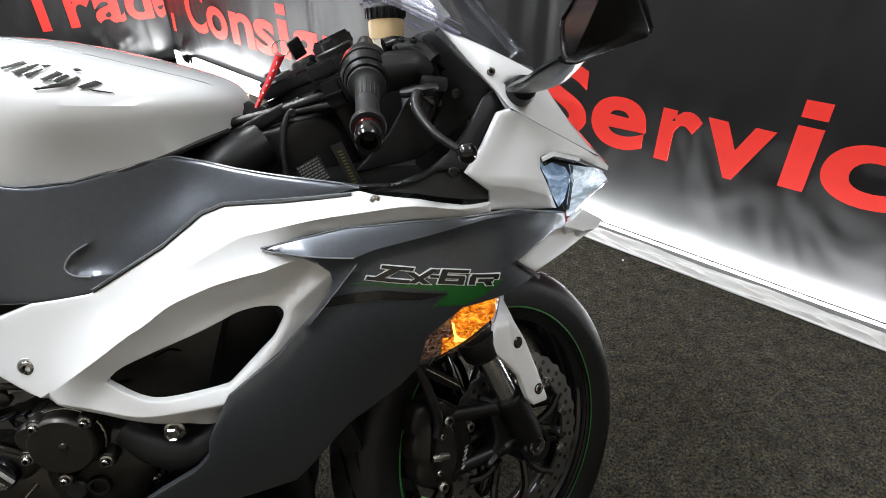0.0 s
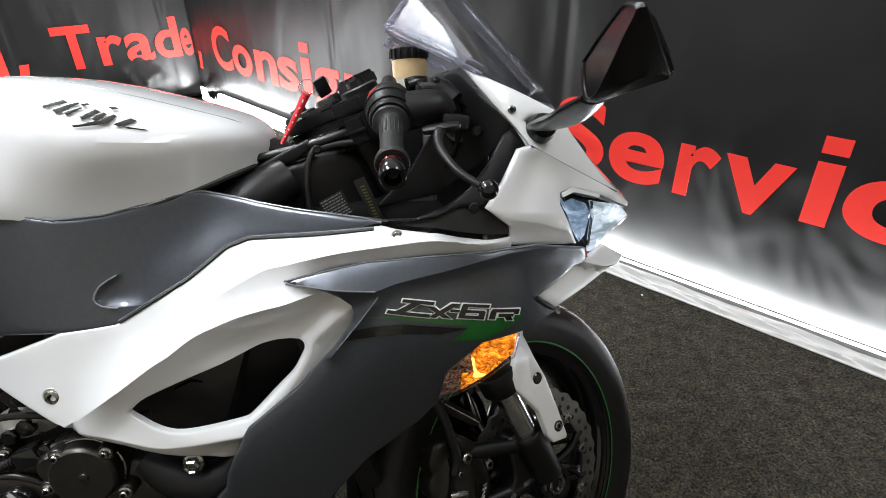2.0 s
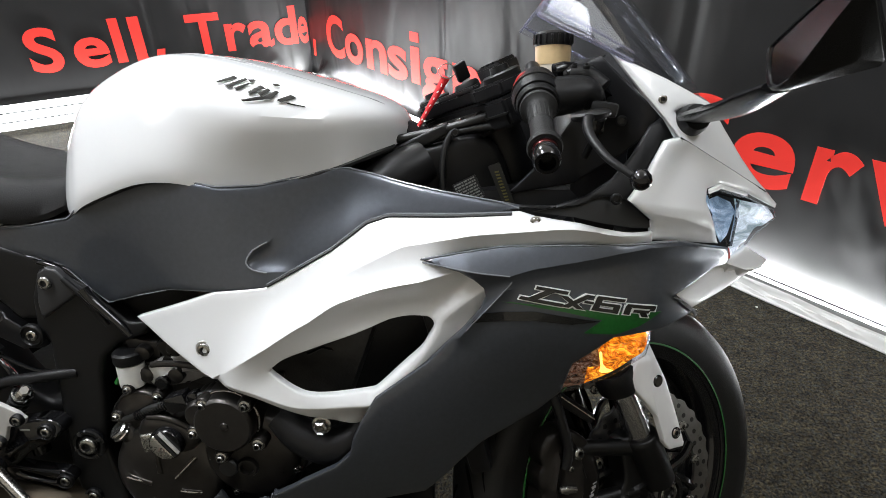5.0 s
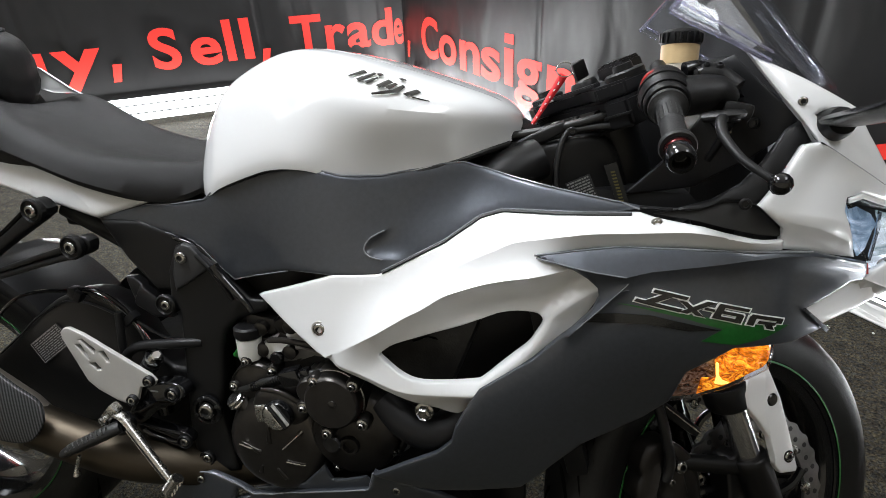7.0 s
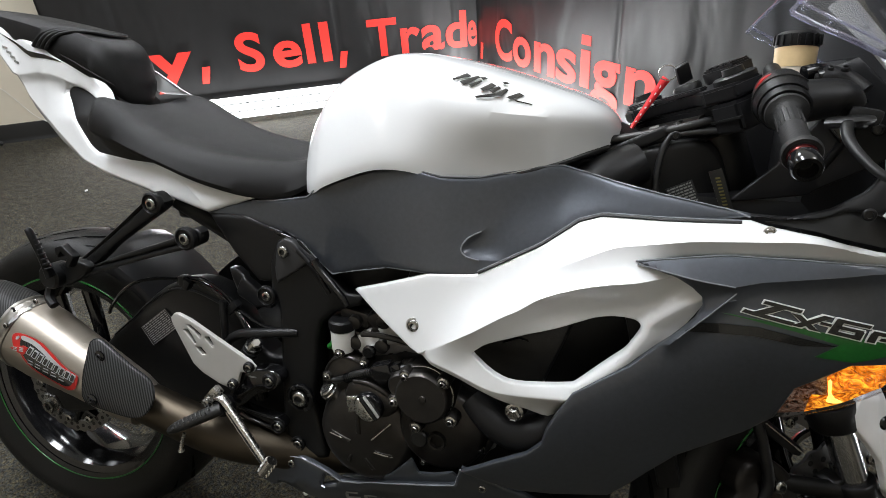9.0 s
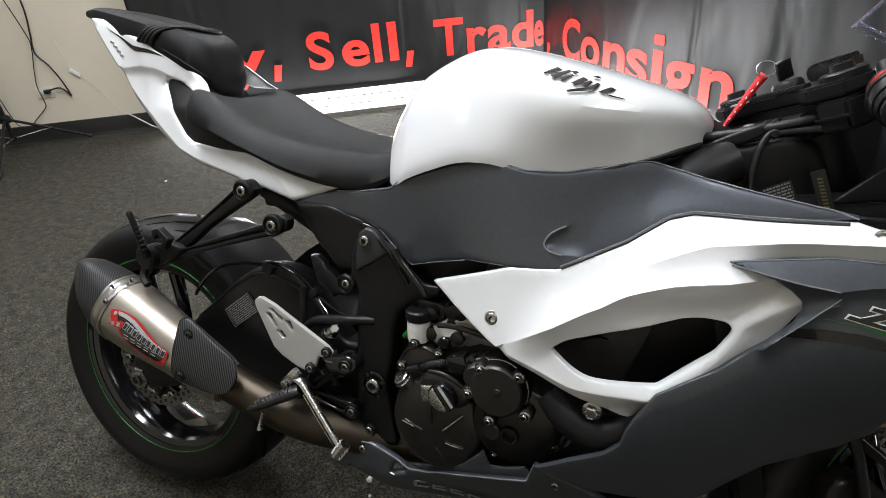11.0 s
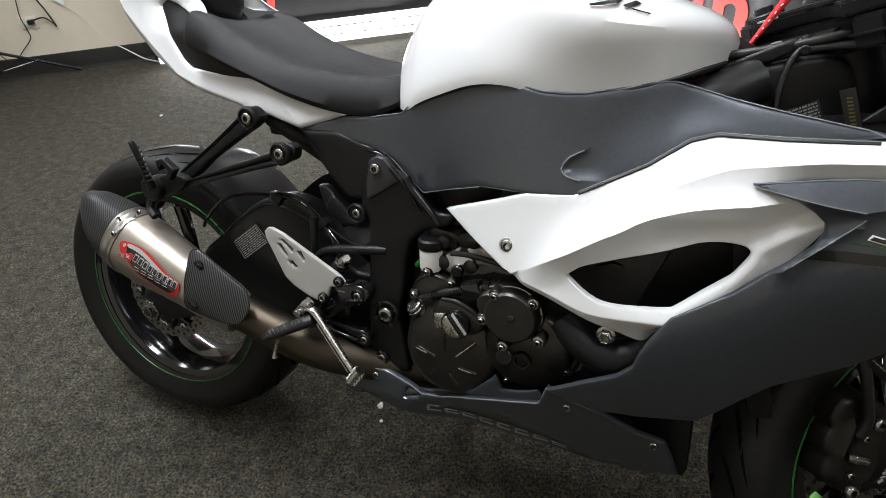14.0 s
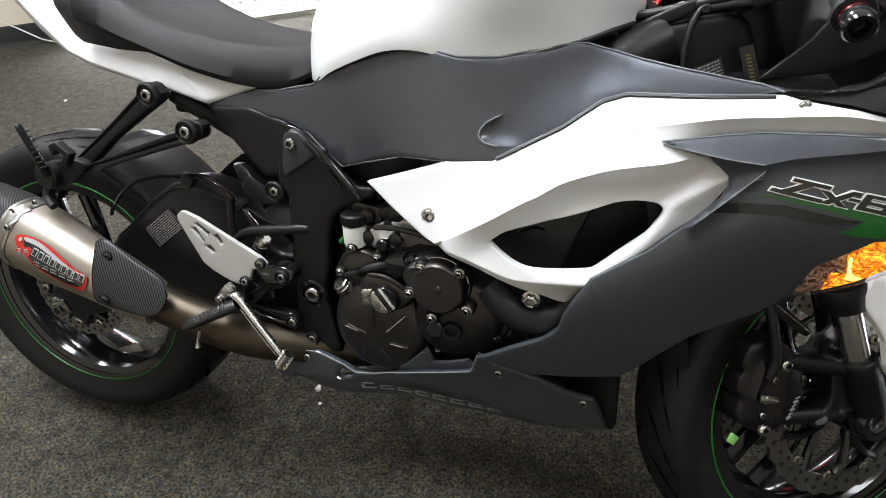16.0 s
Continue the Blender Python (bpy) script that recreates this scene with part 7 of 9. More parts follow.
fork = new("front_fork")
fork.parent = bike
fork["label"] = "upside-down front fork, turned to its left"
for side in (-1, 1):
    o = Vector((0.003, side * 0.105, 0.0))
    foot = part("fork_foot", steered(tube([o + K * 0.02, o + K * 0.06, o + K * 0.10, o + K * 0.108], 0.03, 3, 22, radii=[0.026, 0.027, 0.0275, 0.024])), FORKBLACK, fork, "black fork foot")
    cast = panel([(-0.072, 0.093), (-0.032, 0.098), (-0.006, 0.0471), (0.0144, 0.0275), (0.030, 0.002), (0.024, -0.021), (0.002, -0.031), (-0.022, -0.022), (-0.036, 0.004), (-0.058, 0.012), (-0.086, -0.006), (-0.092, 0.002), (-0.070, 0.030), (-0.072, 0.06)], -0.106, 0.032, 0.010, 0.006, smooth=2, folds=[([(-0.10, -0.006), (-0.06, 0.016), (-0.03, 0.02)], -0.005, 0.006, 0.012)])
    if side > 0:
        for v in cast.verts:
            v.co.y = -v.co.y
    part("foot_casting", steered(cast), FORKBLACK, foot)
    part("chrome_tube", steered(tube([o + K * 0.10, o + K * 0.21], 0.0185, 1, 28)), FORK, fork, "bright fork tube")
    part("dust_seal", steered(lathe([(0, 0.019), (0, 0.029), (0.004, 0.0315), (0.03, 0.0325), (0.036, 0.031), (0.036, 0.022)], o + K * 0.192, K, 28)), PLASTIC, fork, "black dust seal")
    part("outer_tube", steered(tube([o + K * 0.225, o + K * 0.47], 0.0275, 1, 24)), FORKBLACK, fork)
    part("axle_clamp", steered(lathe([(0, 0), (0, 0.03), (0.042, 0.03), (0.046, 0.027), (0.046, 0.019), (0.040, 0.018), (0.040, 0)], (0.003, side * 0.076, 0), (0, side, 0), 28)), GLOSS, fork)
    part("axle_end", steered(lathe([(0, 0.0), (0, 0.0185), (0.008, 0.0185), (0.010, 0.016), (0.010, 0.0115), (0.002, 0.0105), (0.002, 0)], (0.003, side * 0.110, 0), (0, side, 0), 24)), STEEL, fork, "bright axle end")
    # radial mounts and a four-piston caliper with rounded lobes
    for a, b, r_ in (((-0.055, side * 0.100, 0.080), (-0.150, side * 0.080, 0.094), 0.0125), ((-0.045, side * 0.100, 0.012), (-0.165, side * 0.078, 0.004), 0.0120)):
        part("caliper_mount", steered(tube([a, b], r_, 1, 14)), FORKBLACK, fork)
    CALIPER = [(-0.1934, 0.1208), (-0.1622, 0.1264), (-0.1393, 0.1161), (-0.1169, 0.0909), (-0.1058, 0.0479), (-0.1096, 0.0188), (-0.1291, -0.0043), (-0.1642, -0.0129), (-0.2013, 0.0032), (-0.2076, 0.0260), (-0.2030, 0.0400), (-0.2096, 0.0509), (-0.2080, 0.0720), (-0.2020, 0.0800), (-0.2061, 0.0960)]
    cal_bm = panel(CALIPER, lambda q: -0.088 - 0.012 * np.clip((q[:, 0] + 0.175) / 0.03, 0, 1), 0.055, 0.008, 0.010, smooth=2, folds=[([(-0.162, 0.118), (-0.148, 0.084), (-0.139, 0.054), (-0.152, 0.010)], 0.006, 0.004), ([(-0.18, 0.088), (-0.19, 0.048), (-0.18, 0.010)], -0.008, 0.012, 0.012)])
    if side > 0:
        for v in cal_bm.verts:
            v.co.y = -v.co.y
    cal = part("caliper", steered(cal_bm), CALIPER_MAT, fork, "dark bronze radial brake caliper")
    for k in range(6):
        c = Vector((-0.1375 + 0.0135 * (k + 0.5) / 6, side * 0.1015, 0.0118 + 0.0346 * (k + 0.5) / 6))
        bm = bmesh.new()
        box(bm, c, (0.0075, 0.001, 0.0012 if k % 2 else 0.0036), pose(0, 0, 0, 0, -22 + (8 if k % 3 else -10), 0))
        part("caliper_mark", steered(bm), SATIN_DECAL, cal)
    for (dx, dz), r_ in (((-0.1523, 0.0942), 0.0105), ((-0.1756, -0.0002), 0.0105), ((-0.1725, 0.0433), 0.0075), ((-0.1756, 0.0197), 0.006), ((-0.1628, 0.0718), 0.006)):
        screw(cal, STEER @ Vector((dx, side * (0.099 if r_ > 0.01 else 0.095), dz)), r_, STEEL, STEER.to_3x3() @ Vector((0, side, 0)), 0.8)
    part("banjo", steered(tube([(-0.183, side * 0.093, 0.045), (-0.165, side * 0.097, 0.043), (-0.158, side * 0.097, 0.041)], 0.006, 1, 10)), STEEL, cal)
    part("brake_line", steered(tube([(-0.172, side * 0.094, 0.075), (-0.1669, side * 0.097, 0.0989), (-0.1737, side * 0.098, 0.1322), (-0.1837, side * 0.09, 0.1809), (-0.20, side * 0.05, 0.26), (-0.19, 0, 0.38)], 0.0075, 6, 10)), PLASTIC, fork, "black brake line")
# bracket from the fairing to the fender, seen under the turn signal
part("fairing_strut", panel([(1.267, 0.508), (1.279, 0.5105), (1.3285, 0.4750), (1.3254, 0.4665), (1.3180, 0.468), (1.272, 0.4985)], -0.12, 0.010, 0.008, 0.002, smooth=1), PLASTIC, bike)
part("strut_edge", tube([(1.2790, -0.1212, 0.5090), (1.3279, -0.1212, 0.4740)], 0.0012, 1, 6), STEEL, bike)
bm = bmesh.new()
box(bm, (-0.189, -0.062, -0.034), (0.016, 0.004, 0.015), pose(0, 0, 0, 0, 35, 0), 0.002)
part("green_tag", steered(bm), mat("pale_green_tag", (0.22, 0.55, 0.15), 0.5, grain=0.1), bike, "small pale green tag")
# fender and the white fork guard
bm = bmesh.new()
rows = []
for a in np.radians(np.linspace(88, 150, 16)).tolist():
    r = 0.308
    w = 0.066 * min(1, 0.35 + 1.4 * math.sin((a - 1.536) / 1.083 * math.pi))
    rows.append([(r * math.cos(a) * 1.0, y, (r - dz) * math.sin(a)) for y, dz in ((-w, 0.035), (-w * 0.9, 0.014), (-w * 0.5, 0.0), (w * 0.5, 0.0), (w * 0.9, 0.014), (w, 0.035))])
grid(bm, rows)
fender = part("front_fender", steered(bm), WHITE, bike, "pearl white front fender")
fender.modifiers.new("thickness", "SOLIDIFY").thickness = 0.003
guard = part("fork_guard", steered(panel([(-0.0026, 0.2687), (-0.0260, 0.2480), (-0.0300, 0.2330), (-0.0332, 0.2213), (-0.0146, 0.1858), (0.0027, 0.1363), (0.0200, 0.0804), (0.0165, 0.0770), (-0.0107, 0.0784), (-0.0277, 0.0967), (-0.0399, 0.1359), (-0.0544, 0.156), (-0.0768, 0.1814), (-0.0821, 0.1982), (-0.0700, 0.2232), (-0.0518, 0.2490), (-0.0423, 0.2583)], lambda q: -0.137 + 0.05 * np.clip((q[:, 1] - 0.222) / 0.05, 0, 1), 0.007, 0.006, 0.003, smooth=1,
             folds=[([(-0.048, 0.235), (-0.0500, 0.2150), (-0.048, 0.170), (-0.030, 0.110), (-0.022, 0.07)], -0.006, 0.004, 0.03)], holes=[[(-0.0302 + 0.0085 * math.cos(k * 0.524), 0.1857 + 0.0085 * math.sin(k * 0.524)) for k in range(12)]])), WHITE, bike, "white fork guard")
part("guard_plug", steered(lathe([(0, 0), (0, 0.0095), (0.006, 0.0095), (0.008, 0.007), (0.008, 0)], (-0.0302, -0.130, 0.1857), (0, -1, 0), 18)), GLOSS, guard)
screw(guard, STEER @ Vector((0.0013, -0.136, 0.1015)), 0.0085, STEEL, STEER.to_3x3() @ Vector((0, -1, 0)))
part("guard_washer", steered(lathe([(0, 0), (0, 0.0088), (0.0015, 0.0088), (0.0015, 0)], (0.0013, -0.1365, 0.1015), (0, -1, 0), 18)), GLOSS, guard)

# ---- nose ----
nose_outline = [(1.316, 0.966), (1.332, 0.945), (1.352, 0.920), (1.377, 0.892), (1.393, 0.871), (1.377, 0.868), (1.354, 0.832), (1.331, 0.805), (1.345, 0.793), (1.361, 0.7795), (1.361, 0.7565), (1.40, 0.7505), (1.463, 0.737),
                (1.447, 0.767), (1.4325, 0.796), (1.434, 0.810), (1.453, 0.813), (1.50, 0.797), (1.553, 0.771), (1.556, 0.776), (1.521, 0.808), (1.488, 0.842), (1.458, 0.878), (1.437, 0.908), (1.38, 0.937)]
NOSE_FOLDS = [([(1.48, 0.765), (1.44, 0.784), (1.40, 0.794), (1.33, 0.806)], 0.016, 0.036), ([(1.39, 0.873), (1.43, 0.85), (1.53, 0.796)], -0.007, 0.02, 0.03), ([(1.45, 0.758), (1.40, 0.780), (1.35, 0.792)], -0.004, 0.03, 0.06)]
nose = part("nose_fairing", panel(nose_outline, flank, smooth=1, step=0.007, folds=NOSE_FOLDS, thick=0.005, round_=0.006, holes=[[(1.389, 0.900), (1.399, 0.904), (1.411, 0.902), (1.425, 0.880), (1.413, 0.880)]]), WHITE, bike, "pearl white nose fairing")
part("nose_fairing", panel(nose_outline, flank, smooth=1, step=0.016, thick=0.005, mirror=True), WHITE, bike, "pearl white nose fairing")
ridge = [(1.437, 0.908), (1.458, 0.878), (1.488, 0.842), (1.521, 0.808), (1.554, 0.774)]
bm = bmesh.new()
rows = []
for x, z in ridge:
    y = float(flank((x, z))[0]) + 0.004
    rows.append([(x, y, z), (x + 0.006, y * 0.6, z + 0.007), (x + 0.008, 0, z + 0.01), (x + 0.006, -y * 0.6, z + 0.007), (x, -y, z)])
grid(bm, rows)
part("nose_bridge", bm, WHITE, bike)
screw(nose, (1.373, float(flank((1.373, 0.914))[0]) - 0.002, 0.914), 0.006)
q_ = np.array(resample([(1.393, 0.8715), (1.43, 0.850), (1.475, 0.8255), (1.53, 0.796)], 0.012))
part("panel_joint", tube([(a, b - 0.0058, c) for (a, c), b in zip(q_.tolist(), flank(q_).tolist())], 0.0010, 1, 6), WIRE, nose)
bm = bmesh.new()
box(bm, (1.44, 0, 0.74), (0.12, 0.2, 0.14), bevel=0.02)
part("lamp_bucket", bm, PLASTIC, bike)
part("nose_intake", panel([(1.44, 0.70), (1.485, 0.70), (1.50, 0.735), (1.485, 0.75), (1.46, 0.74)], -0.05, 0.1, 0.02, 0, smooth=1), PLASTIC, bike)

BEAM = facets("lit_reflector", (0.26, 0.33, 0.35), (0.66, 0.73, 0.78), (0.97, 0.98, 1.0), 0.65, 28)
headlight = new("headlight")
headlight.parent = bike
headlight["label"] = "lit bluish headlight behind clear plastic"
lens = [(1.4335, 0.806), (1.453, 0.809), (1.499, 0.793), (1.551, 0.769), (1.555, 0.758), (1.517, 0.742), (1.492, 0.722), (1.474, 0.725), (1.464, 0.743), (1.447, 0.767)]
part("reflector", panel([(1.437, 0.800), (1.456, 0.797), (1.482, 0.785), (1.487, 0.765), (1.477, 0.745), (1.466, 0.738), (1.45, 0.767)], lambda q: flank(q) + 0.018, 0.003, 0.009, 0, smooth=1,
     folds=[([(1.436, 0.785), (1.46, 0.775), (1.488, 0.778)], 0.012, 0.004), ([(1.45, 0.765), (1.47, 0.762), (1.485, 0.766)], -0.012, 0.004)]), LAMPGLOW, headlight, "faceted bluish reflector")
part("projector", panel([(1.486, 0.790), (1.5, 0.7915), (1.551, 0.768), (1.5545, 0.758), (1.517, 0.7425), (1.492, 0.7225), (1.475, 0.7265), (1.482, 0.748), (1.490, 0.768)], lambda q: flank(q) + 0.009, 0.003, 0.006, 0, smooth=1, folds=[([(1.487, 0.779), (1.52, 0.776), (1.55, 0.764)], 0.010, 0.004), ([(1.535, 0.775), (1.525, 0.755), (1.505, 0.735)], 0.008, 0.005), ([(1.490, 0.765), (1.505, 0.768), (1.522, 0.757)], -0.008, 0.004)]), BEAM, headlight, "bright white light unit")
part("divider", panel([(1.436, 0.804), (1.455, 0.806), (1.50, 0.791), (1.53, 0.778), (1.50, 0.786), (1.455, 0.80), (1.44, 0.797)], lambda q: flank(q) + 0.006, 0.003, 0.009, 0, smooth=1), GLOSS, headlight)
part("divider", panel([(1.486, 0.79), (1.491, 0.788), (1.488, 0.765), (1.479, 0.735), (1.474, 0.735), (1.483, 0.765)], lambda q: flank(q) + 0.005, 0.003, 0.009, 0, smooth=1), CHROME, headlight)
part("lens", panel(lens, lambda q: flank(q) + 0.001, 0.002, 0.009, 0.004, smooth=1), CLEAR, headlight, "clear lens")
part("lens", panel(lens, flank, 0.002, 0.014, 0.004, smooth=1, mirror=True), LAMPGLOW, headlight, "clear lens")
part("lamp_brow", panel([(1.434, 0.810), (1.453, 0.8145), (1.50, 0.798), (1.5, 0.793), (1.453, 0.8085), (1.435, 0.805)], lambda q: flank(q) - 0.004, 0.004, 0.007, 0.002, smooth=1), WHITE, headlight)
# chin winglet
wing_y = lambda q: flank(q) - 0.004
winglet = part("winglet", panel([(1.388, 0.694), (1.421, 0.667), (1.47, 0.678), (1.518, 0.692), (1.537, 0.709), (1.50, 0.732), (1.472, 0.722), (1.44, 0.715)], wing_y, 0.008, 0.008, 0.004, smooth=1,
                folds=[([(1.54, 0.70), (1.50, 0.705), (1.47, 0.718), (1.45, 0.73)], 0.016, 0.01)]), WHITE, bike, "white chin winglet with a black edge")
part("winglet_edge", panel([(1.386, 0.696), (1.390, 0.697), (1.424, 0.669), (1.421, 0.665)], lambda q: wing_y(q) - 0.001, 0.004, 0.008, 0.0005, smooth=1), PLASTIC, winglet)
screw(winglet, (1.4205, float(wing_y(np.array([(1.4205, 0.671)]))[0]) + 0.001, 0.671), 0.0035)
part("red_clip", panel([(1.464, 0.736), (1.469, 0.736), (1.471, 0.724), (1.467, 0.724)], lambda q: flank(q) - 0.004, 0.003, 0.01, 0, smooth=1), RED_PLASTIC, winglet)

# turn signal
sig_y = lambda q: -0.205 + 0.10 * np.clip((q[:, 0] - 1.36) / 0.05, 0, 1) + 0.25 * np.maximum(0, 0.60 - q[:, 1])
signal = new("turn_signal")
signal.parent = bike
signal["label"] = "faceted amber turn signal, lit"
SIG = [(1.3711, 0.6431), (1.3684, 0.6485), (1.3586, 0.6498), (1.3384, 0.6480), (1.3217, 0.6440), (1.2985, 0.6315), (1.273, 0.6095), (1.2664, 0.5905), (1.2619, 0.5649), (1.2689, 0.5655), (1.2862, 0.5714), (1.3203, 0.5908), (1.36, 0.6225)]
SIG_KEEL = [(1.268, 0.588), (1.306, 0.612), (1.365, 0.638)]
part("lens", panel(SIG, lambda q: sig_y(q) - 0.010, 0.002, 0.006, 0.004, smooth=1, folds=[(SIG_KEEL, -0.006, 0.03, 0.03)]), CLEAR, signal, "clear outer lens")
# inside: the lit amber reflector, a glowing patch painted for the bulb's light, and the smoked tail
amber_rim = [(1.3690, 0.6421), (1.3640, 0.6470), (1.3384, 0.6458), (1.3217, 0.6425), (1.3152, 0.6375), (1.3064, 0.6251), (1.3098, 0.6049), (1.2943, 0.6037), (1.2934, 0.5764), (1.3193, 0.5923), (1.3580, 0.6230)]
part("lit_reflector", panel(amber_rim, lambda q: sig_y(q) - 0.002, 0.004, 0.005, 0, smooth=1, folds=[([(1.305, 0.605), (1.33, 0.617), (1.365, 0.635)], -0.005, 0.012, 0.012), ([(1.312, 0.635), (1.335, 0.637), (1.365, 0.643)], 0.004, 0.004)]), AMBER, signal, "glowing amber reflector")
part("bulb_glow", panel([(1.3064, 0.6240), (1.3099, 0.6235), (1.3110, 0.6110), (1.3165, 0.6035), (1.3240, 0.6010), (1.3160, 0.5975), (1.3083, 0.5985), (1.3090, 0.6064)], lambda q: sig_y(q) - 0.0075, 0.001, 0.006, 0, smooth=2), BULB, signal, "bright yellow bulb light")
for k in range(3):
    a = Vector((1.316 + 0.010 * k, 0.6265 + 0.0022 * k))
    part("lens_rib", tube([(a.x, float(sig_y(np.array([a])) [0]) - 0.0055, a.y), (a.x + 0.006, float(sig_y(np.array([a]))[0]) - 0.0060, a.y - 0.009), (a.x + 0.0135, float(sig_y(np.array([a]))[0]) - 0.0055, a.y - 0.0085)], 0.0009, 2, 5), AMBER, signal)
part("smoked_tail", panel([(1.3217, 0.6420), (1.2985, 0.6300), (1.275, 0.6085), (1.2684, 0.5905), (1.2645, 0.5675), (1.2855, 0.5730), (1.2934, 0.5764), (1.2943, 0.6037), (1.3098, 0.6049), (1.3064, 0.6251), (1.3152, 0.6375)], lambda q: sig_y(q) - 0.001, 0.004, 0.005, 0, smooth=1, folds=[([(1.27, 0.592), (1.29, 0.604), (1.306, 0.606)], -0.005, 0.008, 0.008)]), SMOKE, signal, "smoked amber tail of the lens")
part("bezel", panel([(1.270, 0.6065), (1.2975, 0.6315), (1.3217, 0.6445), (1.3384, 0.6490), (1.3586, 0.6508), (1.3690, 0.6495), (1.3600, 0.6540), (1.3384, 0.6525), (1.32, 0.6475), (1.295, 0.6345)], lambda q: sig_y(q) - 0.004, 0.010, 0.008, 0.002, smooth=1), PLASTIC, signal)

# ---- windscreen, mirror ----
SCREEN = [(1.440, 0.906, 0.080, 0.026, 0.35), (1.40, 0.927, 0.108, 0.042, 0.4), (1.34, 0.957, 0.126, 0.064, 0.5), (1.29, 0.9815, 0.130, 0.079, 0.6), (1.256, 0.9965, 0.131, 0.0877, 0.7), (1.2275, 1.011, 0.132, 0.092, 0.8)]
rows = []
for x, z, w, c, f in SCREEN:
    rows.append([(x + c * (1 - abs(s) ** 2.6) * f, w * s, z + c * (1 - abs(s) ** 2.6)) for s in (-1, -0.97, -0.9, -0.8, -0.6, -0.3, 0, 0.3, 0.6, 0.8, 0.9, 0.97, 1)])
screen = part("windscreen", loft(rows, 4), CLEAR, bike, "clear plastic windscreen with a thick rolled edge")
screen.modifiers.new("thickness", "SOLIDIFY").thickness = 0.003
edge = [Vector(r[0]) for r in rows]
EDGE = mat("bluish_screen_edge", (0.62, 0.62, 0.78), 0.05, coat=0.5, trans=0.85, ior=1.2)
part("rolled_edge", tube([Vector(r[0]) + Vector((0, -0.003, -0.001)) for r in rows[2:]], 0.0030, 5, 8), EDGE, screen, "bluish rolled edge")
part("rolled_edge", tube([Vector(r[1]) + Vector((0, -0.003, 0.004)) for r in rows[2:]], 0.0016, 5, 8), EDGE, screen, "bluish rolled edge")
part("rolled_edge", tube([Vector(p) for p in rows[-1]], 0.0024, 4, 8), EDGE, screen, "bluish rolled edge")
part("rolled_edge", tube([Vector(r[-2]) for r in rows[2:]], 0.0022, 5, 8), EDGE, screen, "bluish rolled edge")
part("screen_sticker", panel([(1.2885, 1.0315), (1.2935, 1.0305), (1.3307, 0.9768), (1.3133, 0.9653), (1.2705, 1.0165), (1.2715, 1.0195)], lambda q: -0.108 + 0.55 * np.clip(q[:, 1] - 1.0, -0.05, 0.1), 0.0006, 0.012, 0, smooth=1), mat("pale_grey_sticker", (0.3, 0.3, 0.29), 0.5, grain=0.1, alpha=0.5), screen, "pale warning sticker")
for k in range(2):
    part("screen_mark", panel([(1.365 + 0.030 * k, 1.0145 - 0.0355 * k), (1.3675 + 0.030 * k, 1.0145 - 0.0355 * k), (1.387 + 0.030 * k, 0.9905 - 0.0355 * k), (1.3845 + 0.030 * k, 0.9905 - 0.0355 * k)], -0.035, 0.0006, 0.02, 0, smooth=1), LABEL_TEXT, screen)

HOUSING = mat("satin_black_housing", (0.008, 0.008, 0.009), 0.27, spec=0.5, grain=0.15, grain_scale=300, bump=0.05, bump_scale=2000)
mirror = new("mirror")
mirror.parent = bike
mirror["label"] = "black rear-view mirror on a stalk"
FACE = [(-0.357, 0.928), (-0.347, 0.954), (-0.360, 0.964), (-0.423, 0.991), (-0.441, 0.993), (-0.456, 0.988), (-0.436, 0.972), (-0.388, 0.934)]
face = [(p.x, p.y) for p in spline([(a, b, 0) for a, b in FACE], 3, True)]
mid_y, mid_z = sum(p[0] for p in face) / len(face), sum(p[1] for p in face) / len(face)


def head_ring(x, k):
    return [(x, mid_y + (y - mid_y) * k, mid_z + (z - mid_z) * k) for y, z in face]


# the housing: a folded wedge behind the rim
bm = bmesh.new()
for p in head_ring(1.3885, 0.97) + head_ring(1.391, 1.0) + [(1.397, -0.454, 0.986), (1.410, -0.433, 0.981), (1.41, -0.427, 0.946), (1.43, -0.426, 0.951), (1.43, -0.425, 0.943), (1.415, -0.389, 0.937), (1.396, -0.371, 0.926), (1.42, -0.37, 0.958)]:
    bm.verts.new(p)
bmesh.ops.convex_hull(bm, input=bm.verts[:])
bmesh.ops.dissolve_limit(bm, angle_limit=radians(4), verts=bm.verts[:], edges=bm.edges[:])
bmesh.ops.bevel(bm, geom=[e for e in bm.edges if len(e.link_faces) == 2 and e.calc_face_angle() > 0.35 and min(v.co.x for v in e.verts) > 1.392], offset=0.0022, segments=2, affect="EDGES")
part("housing", bm, HOUSING, mirror, "satin black mirror housing")
bm = bmesh.new()
vs = grid(bm, [head_ring(1.3892, 0.88), head_ring(1.3868, 0.90), head_ring(1.3862, 0.95), head_ring(1.3885, 1.0)], close_v=True)
part("rim", bm, HOUSING, mirror)
bm = bmesh.new()
bm.faces.new([bm.verts.new(p) for p in head_ring(1.3882, 0.89)])
part("glass", bm, MIRROR, mirror, "mirror glass")
bar("stalk", [(1.407, -0.155, 0.894), (1.407, -0.21, 0.902), (1.404, -0.26, 0.909), (1.400, -0.31, 0.920), (1.397, -0.352, 0.929)], 0.010, HOUSING, mirror, [0.019, 0.021, 0.021, 0.018, 0.012], 0.42)
part("stalk_boot", lathe([(0, 0.0), (0, 0.019), (0.02, 0.018), (0.03, 0.015), (0.03, 0.0)], (1.407, -0.135, 0.886), (0.05, -0.95, 0.3), 16), PLASTIC, mirror)

